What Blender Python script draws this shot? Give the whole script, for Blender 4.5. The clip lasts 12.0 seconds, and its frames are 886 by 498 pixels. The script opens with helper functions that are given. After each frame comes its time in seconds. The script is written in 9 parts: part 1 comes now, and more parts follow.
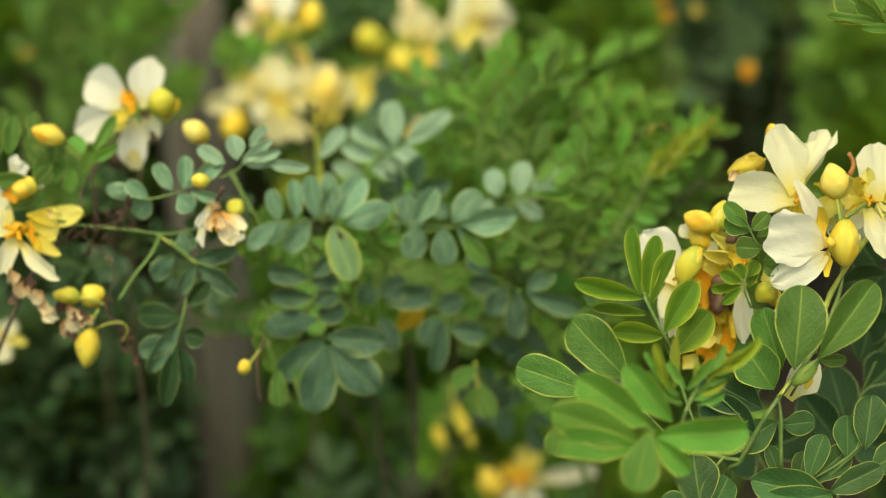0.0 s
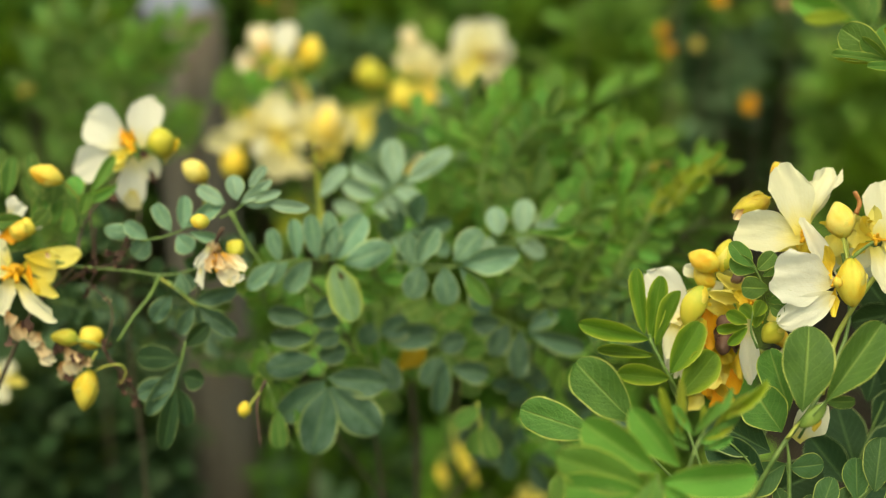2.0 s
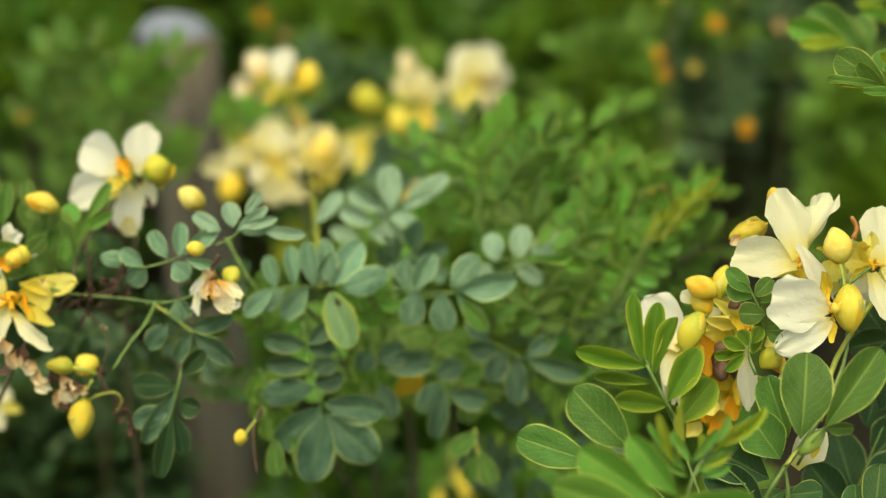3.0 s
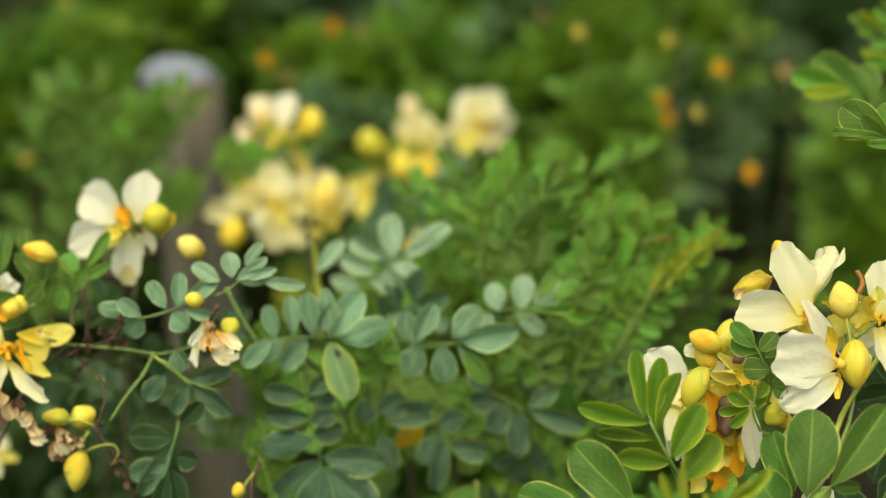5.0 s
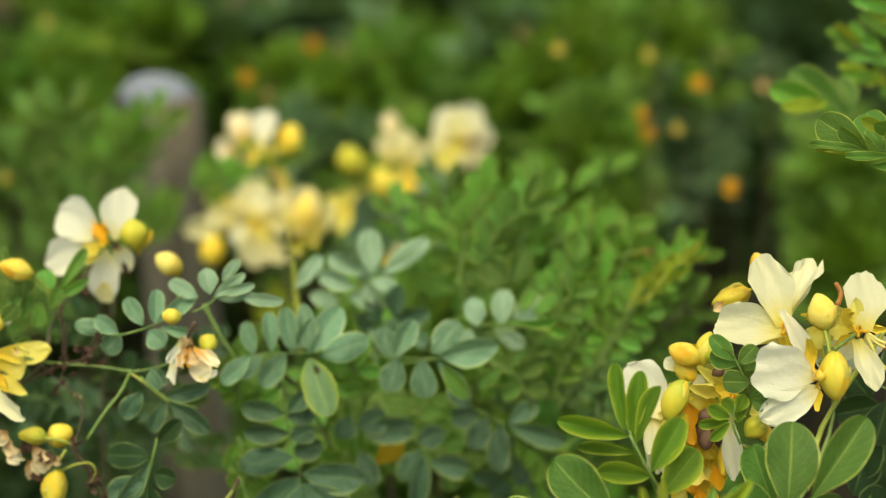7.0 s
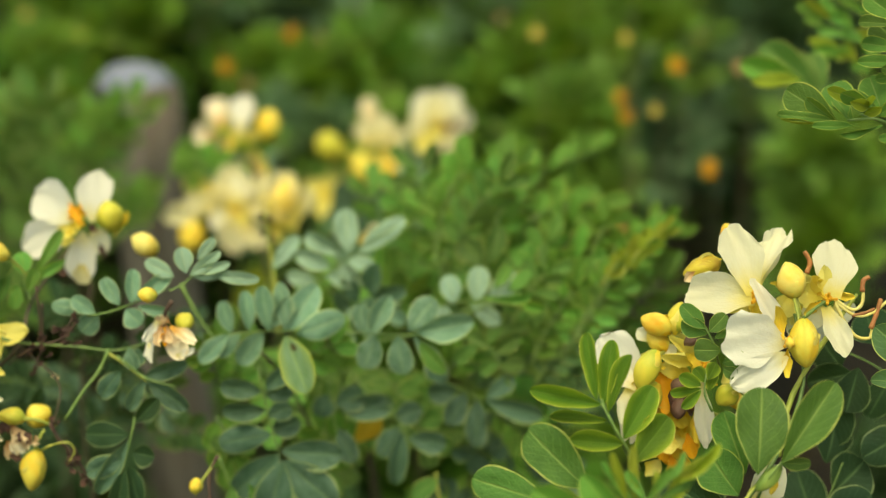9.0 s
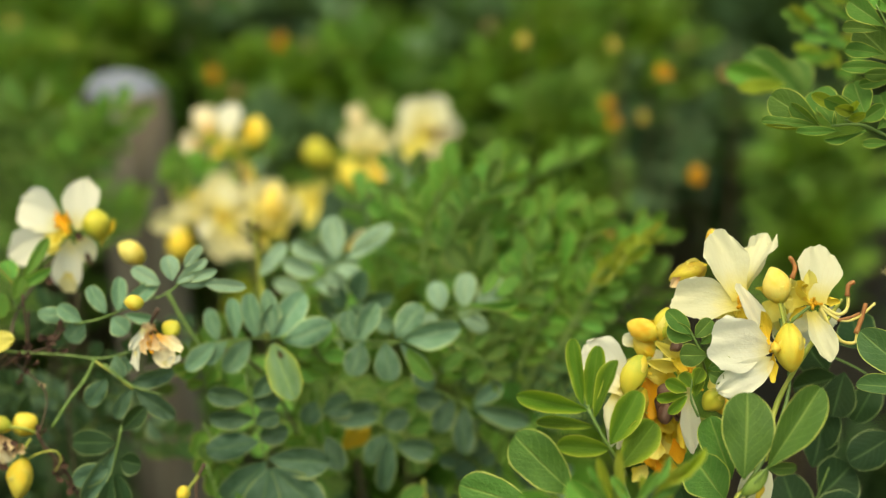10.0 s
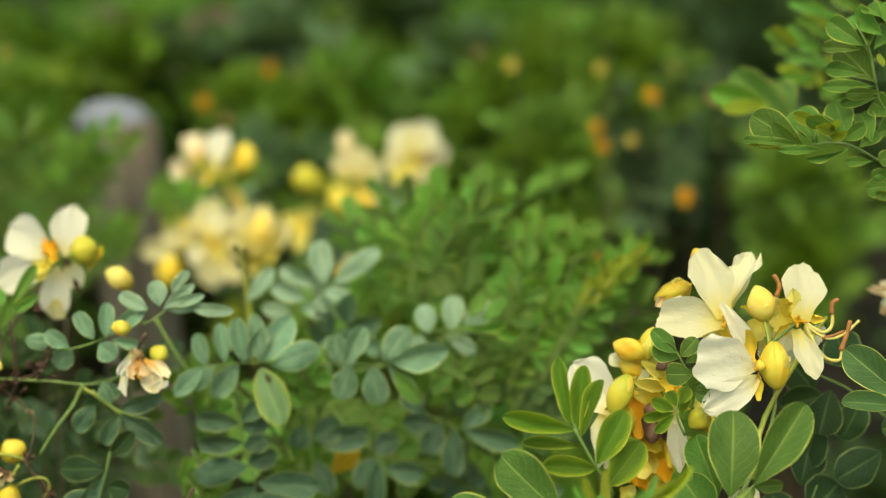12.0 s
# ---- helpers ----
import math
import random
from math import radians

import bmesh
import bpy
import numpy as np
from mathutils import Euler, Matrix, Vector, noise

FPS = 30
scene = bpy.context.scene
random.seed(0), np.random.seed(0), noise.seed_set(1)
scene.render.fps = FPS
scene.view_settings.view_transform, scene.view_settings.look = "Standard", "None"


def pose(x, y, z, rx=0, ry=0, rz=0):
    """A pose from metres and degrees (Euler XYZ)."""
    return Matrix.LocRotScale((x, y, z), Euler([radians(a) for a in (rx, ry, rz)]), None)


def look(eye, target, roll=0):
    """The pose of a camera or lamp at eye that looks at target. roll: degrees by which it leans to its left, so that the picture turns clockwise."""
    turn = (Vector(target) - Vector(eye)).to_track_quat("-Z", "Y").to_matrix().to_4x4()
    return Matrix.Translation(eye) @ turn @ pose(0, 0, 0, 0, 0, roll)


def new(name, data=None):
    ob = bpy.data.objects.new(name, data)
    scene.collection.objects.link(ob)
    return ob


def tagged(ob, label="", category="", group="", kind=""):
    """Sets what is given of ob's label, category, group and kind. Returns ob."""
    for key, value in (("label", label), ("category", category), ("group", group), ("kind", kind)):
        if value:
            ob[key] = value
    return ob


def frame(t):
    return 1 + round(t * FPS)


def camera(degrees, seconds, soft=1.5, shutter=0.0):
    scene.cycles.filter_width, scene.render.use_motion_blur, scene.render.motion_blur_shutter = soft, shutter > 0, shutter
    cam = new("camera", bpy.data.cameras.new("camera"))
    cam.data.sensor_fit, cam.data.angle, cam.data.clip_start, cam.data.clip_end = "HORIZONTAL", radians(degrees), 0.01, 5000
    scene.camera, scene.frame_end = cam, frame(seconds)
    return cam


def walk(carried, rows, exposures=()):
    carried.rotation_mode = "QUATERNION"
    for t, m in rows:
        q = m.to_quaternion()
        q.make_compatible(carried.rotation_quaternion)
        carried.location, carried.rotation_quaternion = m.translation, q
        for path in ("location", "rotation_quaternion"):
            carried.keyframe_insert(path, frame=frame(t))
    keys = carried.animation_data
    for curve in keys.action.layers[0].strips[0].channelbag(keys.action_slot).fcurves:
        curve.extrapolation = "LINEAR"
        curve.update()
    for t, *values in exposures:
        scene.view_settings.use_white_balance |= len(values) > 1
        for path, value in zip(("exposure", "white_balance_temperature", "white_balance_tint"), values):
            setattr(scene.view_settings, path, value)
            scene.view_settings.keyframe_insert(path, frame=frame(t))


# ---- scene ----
# ---- camera ----
cam = camera(36.0, 12.0, soft=1.25)
cam.data.dof.use_dof = True
cam.data.dof.focus_distance = 0.492
cam.data.dof.aperture_fstop = 4.6
PATH = [
    (0.0, pose(-0.00178, -0.01528, 1.24454, 67.792, -0.206, -0.019)),
    (0.5, pose(-0.00205, -0.01443, 1.24392, 68.162, -0.055, -0.003)),
    (1.0, pose(-0.00167, -0.01225, 1.24413, 68.434, -0.020, -0.023)),
    (1.5, pose(-0.00134, -0.01002, 1.24446, 68.763, 0.011, -0.089)),
    (2.0, pose(-0.00221, -0.00856, 1.24568, 69.105, 0.024, -0.073)),
    (2.5, pose(-0.00193, -0.00806, 1.24679, 69.560, 0.080, -0.178)),
    (3.0, pose(-0.00144, -0.00688, 1.24657, 70.067, 0.164, -0.193)),
    (5.0, pose(0.00003, -0.00006, 1.25011, 71.635, 0.048, 0.060)),
    (5.5, pose(0.00000, -0.00000, 1.25000, 72.000, -0.000, -0.000)),
    (6.0, pose(0.00108, 0.00086, 1.25023, 72.419, 0.010, -0.162)),
    (6.5, pose(0.00077, 0.00165, 1.24993, 72.639, 0.127, -0.475)),
    (7.0, pose(0.00185, 0.00115, 1.24826, 72.397, 0.166, -0.719)),
    (9.0, pose(0.00687, -0.00489, 1.24282, 72.094, 0.750, -1.486)),
    (9.5, pose(0.00668, -0.00451, 1.24321, 72.156, 0.810, -1.725)),
    (10.0, pose(0.00828, -0.00557, 1.24261, 72.404, 0.835, -1.952)),
    (10.5, pose(0.00996, -0.00671, 1.24331, 72.703, 0.938, -2.111)),
    (11.0, pose(0.01016, -0.00760, 1.24385, 73.018, 1.073, -2.239)),
    (11.5, pose(0.01003, -0.00932, 1.24288, 73.321, 1.109, -2.307)),
    (12.0, pose(0.01141, -0.00817, 1.24134, 73.535, 1.334, -2.353)),
]
walk(cam, PATH, exposures=((0.0, 0.51, 9200, -10), (12.0, 0.51, 9200, -10)))

# ---- world, sun ----
SUN_ELEVATION, SUN_TURN = radians(66), radians(198)
world = bpy.data.worlds.new("world")
scene.world = world
world.use_nodes = True
wn = world.node_tree
wn.nodes.clear()
sky = wn.nodes.new("ShaderNodeTexSky")
sky.sky_type = "NISHITA"
sky.sun_disc = False
sky.sun_elevation, sky.sun_rotation = SUN_ELEVATION, SUN_TURN
sky.dust_density = 4.0
sky.air_density = 1.0
sky.ozone_density = 0.6
back = wn.nodes.new("ShaderNodeBackground")
back.inputs["Strength"].default_value = 0.15
wout = wn.nodes.new("ShaderNodeOutputWorld")
wn.links.new(sky.outputs[0], back.inputs[0])
wn.links.new(back.outputs[0], wout.inputs[0])

sun = new("sun", bpy.data.lights.new("sun", "SUN"))
sun.data.energy, sun.data.angle, sun.data.color = 1.75, radians(45), (1.0, 0.95, 0.84)
SUN_FROM = Vector((math.sin(SUN_TURN) * math.cos(SUN_ELEVATION), math.cos(SUN_TURN) * math.cos(SUN_ELEVATION), math.sin(SUN_ELEVATION)))
sun.matrix_world = look(SUN_FROM * 10, (0, 0, 0))


# ---- materials ----
def material(name):
    m = bpy.data.materials.new(name)
    m.use_nodes = True
    m.node_tree.nodes.clear()
    return m, m.node_tree.nodes, m.node_tree.links


def maths(nodes, links, op, a, b=None, clamp=False):
    n = nodes.new("ShaderNodeMath")
    n.operation, n.use_clamp = op, clamp
    for i, v in enumerate((a, b)):
        if v is None:
            continue
        if isinstance(v, (int, float)):
            n.inputs[i].default_value = v
        else:
            links.new(v, n.inputs[i])
    return n.outputs[0]


def mix(nodes, links, f, a, b, blend="MIX"):
    n = nodes.new("ShaderNodeMix")
    n.data_type, n.blend_type = "RGBA", blend
    for socket, v in ((n.inputs[0], f), (n.inputs[6], a), (n.inputs[7], b)):
        if isinstance(v, (int, float)):
            socket.default_value = v
        elif isinstance(v, tuple):
            socket.default_value = (*v, 1)
        else:
            links.new(v, socket)
    return n.outputs[2]


def noise_tex(nodes, links, scale, detail=3.0, coords="Object"):
    t = nodes.new("ShaderNodeTexCoord")
    n = nodes.new("ShaderNodeTexNoise")
    n.inputs["Scale"].default_value, n.inputs["Detail"].default_value = scale, detail
    links.new(t.outputs[coords], n.inputs["Vector"])
    return n.outputs["Fac"]


def world_noise(nodes, links, scale, detail=3.0):
    g = nodes.new("ShaderNodeNewGeometry")
    n = nodes.new("ShaderNodeTexNoise")
    n.inputs["Scale"].default_value, n.inputs["Detail"].default_value = scale, detail
    links.new(g.outputs["Position"], n.inputs["Vector"])
    return n.outputs["Fac"]


def sharpen(nodes, links, v, lo, hi):
    r = nodes.new("ShaderNodeMapRange")
    r.inputs["From Min"].default_value, r.inputs["From Max"].default_value = lo, hi
    links.new(v, r.inputs["Value"])
    return r.outputs["Result"]


def finish(m, nodes, links, colour, rough, bump=None, bump_size=0.0003, thin=0.0, thin_colour=None, spec=0.5, sheen=0.0, metal=0.0, bump_strength=0.6):
    p = nodes.new("ShaderNodeBsdfPrincipled")
    if isinstance(colour, tuple):
        p.inputs["Base Color"].default_value = (*colour, 1)
    else:
        links.new(colour, p.inputs["Base Color"])
    if isinstance(rough, (int, float)):
        p.inputs["Roughness"].default_value = rough
    else:
        links.new(rough, p.inputs["Roughness"])
    p.inputs["Specular IOR Level"].default_value = spec
    p.inputs["Metallic"].default_value = metal
    p.inputs["Sheen Weight"].default_value = sheen
    if bump is not None:
        b = nodes.new("ShaderNodeBump")
        b.inputs["Distance"].default_value, b.inputs["Strength"].default_value = bump_size, bump_strength
        links.new(bump, b.inputs["Height"])
        links.new(b.outputs[0], p.inputs["Normal"])
    shader = p.outputs[0]
    if thin:
        tr = nodes.new("ShaderNodeBsdfTranslucent")
        src = colour if thin_colour is None else thin_colour
        if isinstance(src, tuple):
            tr.inputs[0].default_value = (*src, 1)
        else:
            links.new(src, tr.inputs[0])
        ms = nodes.new("ShaderNodeMixShader")
        ms.inputs[0].default_value = thin
        links.new(shader, ms.inputs[1])
        links.new(tr.outputs[0], ms.inputs[2])
        shader = ms.outputs[0]
    o = nodes.new("ShaderNodeOutputMaterial")
    links.new(shader, o.inputs[0])
    return m


def leaf_material(name, dark, light, vein, thin=0.3, rough=0.5, bloom=0.0, per="Object", edge=None, spot=None):
    """A leaflet: mottled blade, pale midrib and side veins laid out along its own length and width, colour varied from leaflet to leaflet."""
    m, n, l = material(name)
    uv = n.new("ShaderNodeUVMap")
    sep = n.new("ShaderNodeSeparateXYZ")
    l.new(uv.outputs[0], sep.inputs[0])
    across = maths(n, l, "ABSOLUTE", maths(n, l, "SUBTRACT", sep.outputs[0], 0.5))
    along = sep.outputs[1]
    mid = maths(n, l, "SUBTRACT", 1.0, sharpen(n, l, across, 0.012, 0.04), clamp=True)
    wob = noise_tex(n, l, 6.0, 2.0)
    phase = maths(n, l, "ADD", maths(n, l, "SUBTRACT", along, maths(n, l, "MULTIPLY", across, 0.75)), maths(n, l, "MULTIPLY", wob, 0.10))
    saw = maths(n, l, "ABSOLUTE", maths(n, l, "SUBTRACT", maths(n, l, "FRACT", maths(n, l, "MULTIPLY", phase, 7.5)), 0.5))
    side = maths(n, l, "SUBTRACT", 1.0, sharpen(n, l, saw, 0.01, 0.075), clamp=True)
    side = maths(n, l, "MULTIPLY", side, 0.34)
    big = noise_tex(n, l, 2.4, 4.0)
    fine = noise_tex(n, l, 22.0, 3.0)
    if per == "Object":
        info = n.new("ShaderNodeObjectInfo").outputs["Random"]
    else:
        info = n.new("ShaderNodeNewGeometry").outputs["Random Per Island"]
    cells = n.new("ShaderNodeTexVoronoi")
    cells.inputs["Scale"].default_value = 26.0
    l.new(n.new("ShaderNodeTexCoord").outputs["Object"], cells.inputs["Vector"])
    net = sharpen(n, l, cells.outputs["Distance"], 0.1, 0.7)
    mott = maths(n, l, "ADD", maths(n, l, "MULTIPLY", sharpen(n, l, big, 0.32, 0.68), 0.62), maths(n, l, "ADD", maths(n, l, "MULTIPLY", fine, 0.30), maths(n, l, "MULTIPLY", net, 0.16)))
    colour = mix(n, l, maths(n, l, "MULTIPLY", mott, 0.9, True), dark, light)
    hue = n.new("ShaderNodeHueSaturation")
    l.new(colour, hue.inputs["Color"])
    l.new(maths(n, l, "ADD", 0.485, maths(n, l, "MULTIPLY", info, 0.03)), hue.inputs["Hue"])
    l.new(maths(n, l, "ADD", 0.72 if per == "Object" else 0.55, maths(n, l, "MULTIPLY", info, 0.55 if per == "Object" else 0.95)), hue.inputs["Value"])
    colour = hue.outputs[0]
    # sparse brown flecks and wear
    fleck = sharpen(n, l, noise_tex(n, l, 4.3, 6.0), 0.70, 0.76)
    colour = mix(n, l, maths(n, l, "MULTIPLY", fleck, 0.6, True), colour, (0.10, 0.075, 0.03))
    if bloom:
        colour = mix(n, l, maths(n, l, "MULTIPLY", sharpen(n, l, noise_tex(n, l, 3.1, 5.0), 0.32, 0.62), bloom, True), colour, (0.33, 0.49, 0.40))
    colour = mix(n, l, maths(n, l, "MULTIPLY", maths(n, l, "MAXIMUM", mid, side), 0.7, True), colour, vein)
    if edge:
        colour = mix(n, l, maths(n, l, "MULTIPLY", sharpen(n, l, maths(n, l, "ADD", across, maths(n, l, "MULTIPLY", maths(n, l, "SUBTRACT", big, 0.5), 0.25)), 0.26, 0.46), 0.85, True), colour, edge)
    if spot:
        far = maths(n, l, "ADD", maths(n, l, "POWER", maths(n, l, "MULTIPLY", maths(n, l, "SUBTRACT", sep.outputs[0], spot[0]), 0.6), 2.0), maths(n, l, "POWER", maths(n, l, "SUBTRACT", along, spot[1]), 2.0))
        colour = mix(n, l, maths(n, l, "SUBTRACT", 1.0, sharpen(n, l, far, 0.003, 0.009), clamp=True), colour, (0.045, 0.030, 0.016))
    height = maths(n, l, "ADD", maths(n, l, "MULTIPLY", maths(n, l, "MAXIMUM", mid, side), -1.0), maths(n, l, "ADD", maths(n, l, "MULTIPLY", fine, 0.35), maths(n, l, "MULTIPLY", net, 0.35)))
    glow = mix(n, l, 0.5, colour, (0.30, 0.42, 0.03), "MIX")
    rr = maths(n, l, "ADD", rough, maths(n, l, "MULTIPLY", fine, 0.15))
    return finish(m, n, l, colour, rr, height, 0.0009, thin, glow, 0.30)


def plain_organic(name, dark, light, scale=60, rough=0.55, thin=0.0, bump=0.0003, vary=0.3):
    m, n, l = material(name)
    f = world_noise(n, l, scale, 4.0)
    c = mix(n, l, sharpen(n, l, f, 0.3, 0.7), dark, light)
    info = n.new("ShaderNodeObjectInfo").outputs["Random"]
    hue = n.new("ShaderNodeHueSaturation")
    l.new(c, hue.inputs["Color"])
    l.new(maths(n, l, "ADD", 1.0 - vary / 2, maths(n, l, "MULTIPLY", info, vary)), hue.inputs["Value"])
    g = world_noise(n, l, scale * 6, 3.0)
    return finish(m, n, l, hue.outputs[0], rough, g, bump, thin)


def petal_material(name, tip, base, vein, thin=0.42, spread=0.45):
    """A petal: pale towards the tip, deeper yellow at the claw, fine fanned veins, a few brown specks."""
    m, n, l = material(name)
    uv = n.new("ShaderNodeUVMap")
    sep = n.new("ShaderNodeSeparateXYZ")
    l.new(uv.outputs[0], sep.inputs[0])
    soft = noise_tex(n, l, 3.0, 3.0)
    grade = maths(n, l, "ADD", sep.outputs[1], maths(n, l, "MULTIPLY", maths(n, l, "SUBTRACT", soft, 0.5), 0.35))
    g = n.new("ShaderNodeMapRange")
    g.interpolation_type = "SMOOTHSTEP"
    g.inputs["From Min"].default_value, g.inputs["From Max"].default_value = 0.0, spread + 0.25
    l.new(grade, g.inputs["Value"])
    colour = mix(n, l, g.outputs["Result"], base, tip)
    fan = maths(n, l, "MULTIPLY", maths(n, l, "SUBTRACT", sep.outputs[0], 0.5), 11.0)
    fan = maths(n, l, "ADD", fan, maths(n, l, "MULTIPLY", noise_tex(n, l, 3.0, 3.0), 2.6))
    saw = maths(n, l, "ABSOLUTE", maths(n, l, "SUBTRACT", maths(n, l, "FRACT", fan), 0.5))
    veins = maths(n, l, "SUBTRACT", 1.0, sharpen(n, l, saw, 0.01, 0.09), clamp=True)
    fade = maths(n, l, "SUBTRACT", 1.0, sharpen(n, l, sep.outputs[1], 0.25, 0.85), clamp=True)
    colour = mix(n, l, maths(n, l, "MULTIPLY", maths(n, l, "MULTIPLY", veins, fade), 0.20, True), colour, vein)
    speck = sharpen(n, l, noise_tex(n, l, 9.0, 2.0), 0.76, 0.80)
    colour = mix(n, l, maths(n, l, "MULTIPLY", speck, 0.55, True), colour, (0.25, 0.11, 0.03))
    info = n.new("ShaderNodeObjectInfo").outputs["Random"]
    hue = n.new("ShaderNodeHueSaturation")
    l.new(colour, hue.inputs["Color"])
    l.new(maths(n, l, "ADD", 0.92, maths(n, l, "MULTIPLY", info, 0.12)), hue.inputs["Value"])
    crinkle = maths(n, l, "ADD", maths(n, l, "MULTIPLY", veins, -0.05), noise_tex(n, l, 7.0, 4.0))
    return finish(m, n, l, hue.outputs[0], 0.55, crinkle, 0.0011, thin, None, 0.3)


def bud_material(name, low, high, blush):
    """A bud: green at the stalk, yellow on the swell, an orange blush towards the tip."""
    m, n, l = material(name)
    uv = n.new("ShaderNodeUVMap")
    sep = n.new("ShaderNodeSeparateXYZ")
    l.new(uv.outputs[0], sep.inputs[0])
    soft = noise_tex(n, l, 2.2, 4.0)
    grade = maths(n, l, "ADD", sep.outputs[1], maths(n, l, "MULTIPLY", maths(n, l, "SUBTRACT", soft, 0.5), 0.5))
    colour = mix(n, l, sharpen(n, l, grade, 0.0, 0.45), low, high)
    colour = mix(n, l, maths(n, l, "MULTIPLY", sharpen(n, l, noise_tex(n, l, 1.4, 2.0), 0.48, 0.72), 0.85, True), colour, blush)
    streak = n.new("ShaderNodeTexNoise")
    sc = n.new("ShaderNodeMapping")
    sc.inputs["Scale"].default_value = (26, 2, 1)
    l.new(uv.outputs[0], sc.inputs[0])
    l.new(sc.outputs[0], streak.inputs["Vector"])
    colour = mix(n, l, maths(n, l, "MULTIPLY", sharpen(n, l, streak.outputs["Fac"], 0.5, 0.72), 0.5, True), colour, blush)
    return finish(m, n, l, colour, 0.45, streak.outputs["Fac"], 0.0003, 0.12, None, 0.4)


MARGIN = plain_organic("leaf_margin", (0.38, 0.46, 0.08), (0.58, 0.62, 0.18), 300, 0.5, 0.3)
MARGIN_BRIGHT = plain_organic("leaf_margin_yellow", (0.46, 0.52, 0.07), (0.66, 0.68, 0.16), 300, 0.5, 0.4)
# margin darkened in colour to go with the shaded leaf kinds
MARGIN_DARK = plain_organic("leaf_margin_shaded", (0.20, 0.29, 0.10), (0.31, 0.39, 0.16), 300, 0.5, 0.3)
LEAF = {
    "mature": leaf_material("leaf_mature", (0.034, 0.108, 0.018), (0.118, 0.246, 0.052), (0.28, 0.40, 0.11), 0.30, 0.46, 0.03),
    "glaucous": leaf_material("leaf_glaucous", (0.064, 0.184, 0.108), (0.162, 0.320, 0.200), (0.32, 0.46, 0.25), 0.24, 0.48, 0.42),
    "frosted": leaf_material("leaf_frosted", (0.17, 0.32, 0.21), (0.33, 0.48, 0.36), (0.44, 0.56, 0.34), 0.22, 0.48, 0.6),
    # bluish: blue-green leaf, darkened in colour for shade on the lower leaves
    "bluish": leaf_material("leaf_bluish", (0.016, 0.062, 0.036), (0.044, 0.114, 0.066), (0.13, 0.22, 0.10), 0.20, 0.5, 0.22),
    "fresh": leaf_material("leaf_fresh", (0.075, 0.215, 0.034), (0.155, 0.335, 0.060), (0.28, 0.43, 0.10), 0.35),
    "rimmed": leaf_material("leaf_rimmed", (0.05, 0.135, 0.022), (0.12, 0.235, 0.045), (0.27, 0.38, 0.11), 0.34, 0.55),
    "glossy": leaf_material("leaf_glossy", (0.055, 0.155, 0.014), (0.125, 0.255, 0.030), (0.15, 0.27, 0.045), 0.40, 0.42, edge=(0.30, 0.42, 0.04)),
    "spotted": leaf_material("leaf_spotted", (0.085, 0.20, 0.075), (0.165, 0.30, 0.13), (0.28, 0.40, 0.14), 0.26, 0.5, 0.25, edge=(0.28, 0.38, 0.10), spot=(0.36, 0.22)),
    # deep: very dark leaf colour standing for the shade behind the front leaves
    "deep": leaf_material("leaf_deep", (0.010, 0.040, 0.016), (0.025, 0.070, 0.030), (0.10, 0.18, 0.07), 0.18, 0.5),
    # old: mature green darkened in colour to imitate shaded leaves
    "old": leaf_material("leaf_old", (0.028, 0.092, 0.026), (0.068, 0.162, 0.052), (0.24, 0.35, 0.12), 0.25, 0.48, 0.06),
    "young": leaf_material("leaf_young", (0.108, 0.310, 0.066), (0.20, 0.45, 0.115), (0.36, 0.50, 0.10), 0.45),
    "tender": leaf_material("leaf_tender", (0.24, 0.32, 0.03), (0.36, 0.42, 0.05), (0.45, 0.50, 0.12), 0.45),
    "yellowing": leaf_material("leaf_yellowing", (0.55, 0.33, 0.02), (0.70, 0.45, 0.04), (0.60, 0.45, 0.08), 0.35),
}
MARGIN_PALE = plain_organic("leaf_margin_pale", (0.32, 0.45, 0.22), (0.45, 0.56, 0.31), 300, 0.5, 0.3)
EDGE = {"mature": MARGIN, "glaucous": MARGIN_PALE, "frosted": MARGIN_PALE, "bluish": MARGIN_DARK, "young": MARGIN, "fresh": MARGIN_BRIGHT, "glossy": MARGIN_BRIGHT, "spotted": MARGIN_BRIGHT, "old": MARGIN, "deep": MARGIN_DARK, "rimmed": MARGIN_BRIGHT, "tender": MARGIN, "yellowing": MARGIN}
STUFF_LEAF = {
    "hedge": leaf_material("hedge_leaf", (0.038, 0.12, 0.014), (0.085, 0.20, 0.026), (0.16, 0.26, 0.08), 0.3, per="Island"),
    "hedge_bright": leaf_material("hedge_leaf_bright", (0.095, 0.20, 0.024), (0.17, 0.30, 0.042), (0.22, 0.34, 0.08), 0.35, per="Island"),
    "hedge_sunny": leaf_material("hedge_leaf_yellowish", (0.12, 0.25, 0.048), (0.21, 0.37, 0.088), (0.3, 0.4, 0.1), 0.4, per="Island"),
    # hedge leaf darkened in colour to stand for shade among the shrubs
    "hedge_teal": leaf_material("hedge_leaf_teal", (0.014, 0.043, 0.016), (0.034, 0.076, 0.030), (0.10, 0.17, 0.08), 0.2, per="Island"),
    "hedge_dry": leaf_material("hedge_leaf_dry", (0.16, 0.125, 0.09), (0.30, 0.25, 0.20), (0.3, 0.26, 0.2), 0.15, 0.8, per="Island"),
    "hedge_blue": leaf_material("hedge_leaf_blue", (0.06, 0.135, 0.062), (0.14, 0.235, 0.13), (0.2, 0.28, 0.16), 0.2, per="Island"),
}
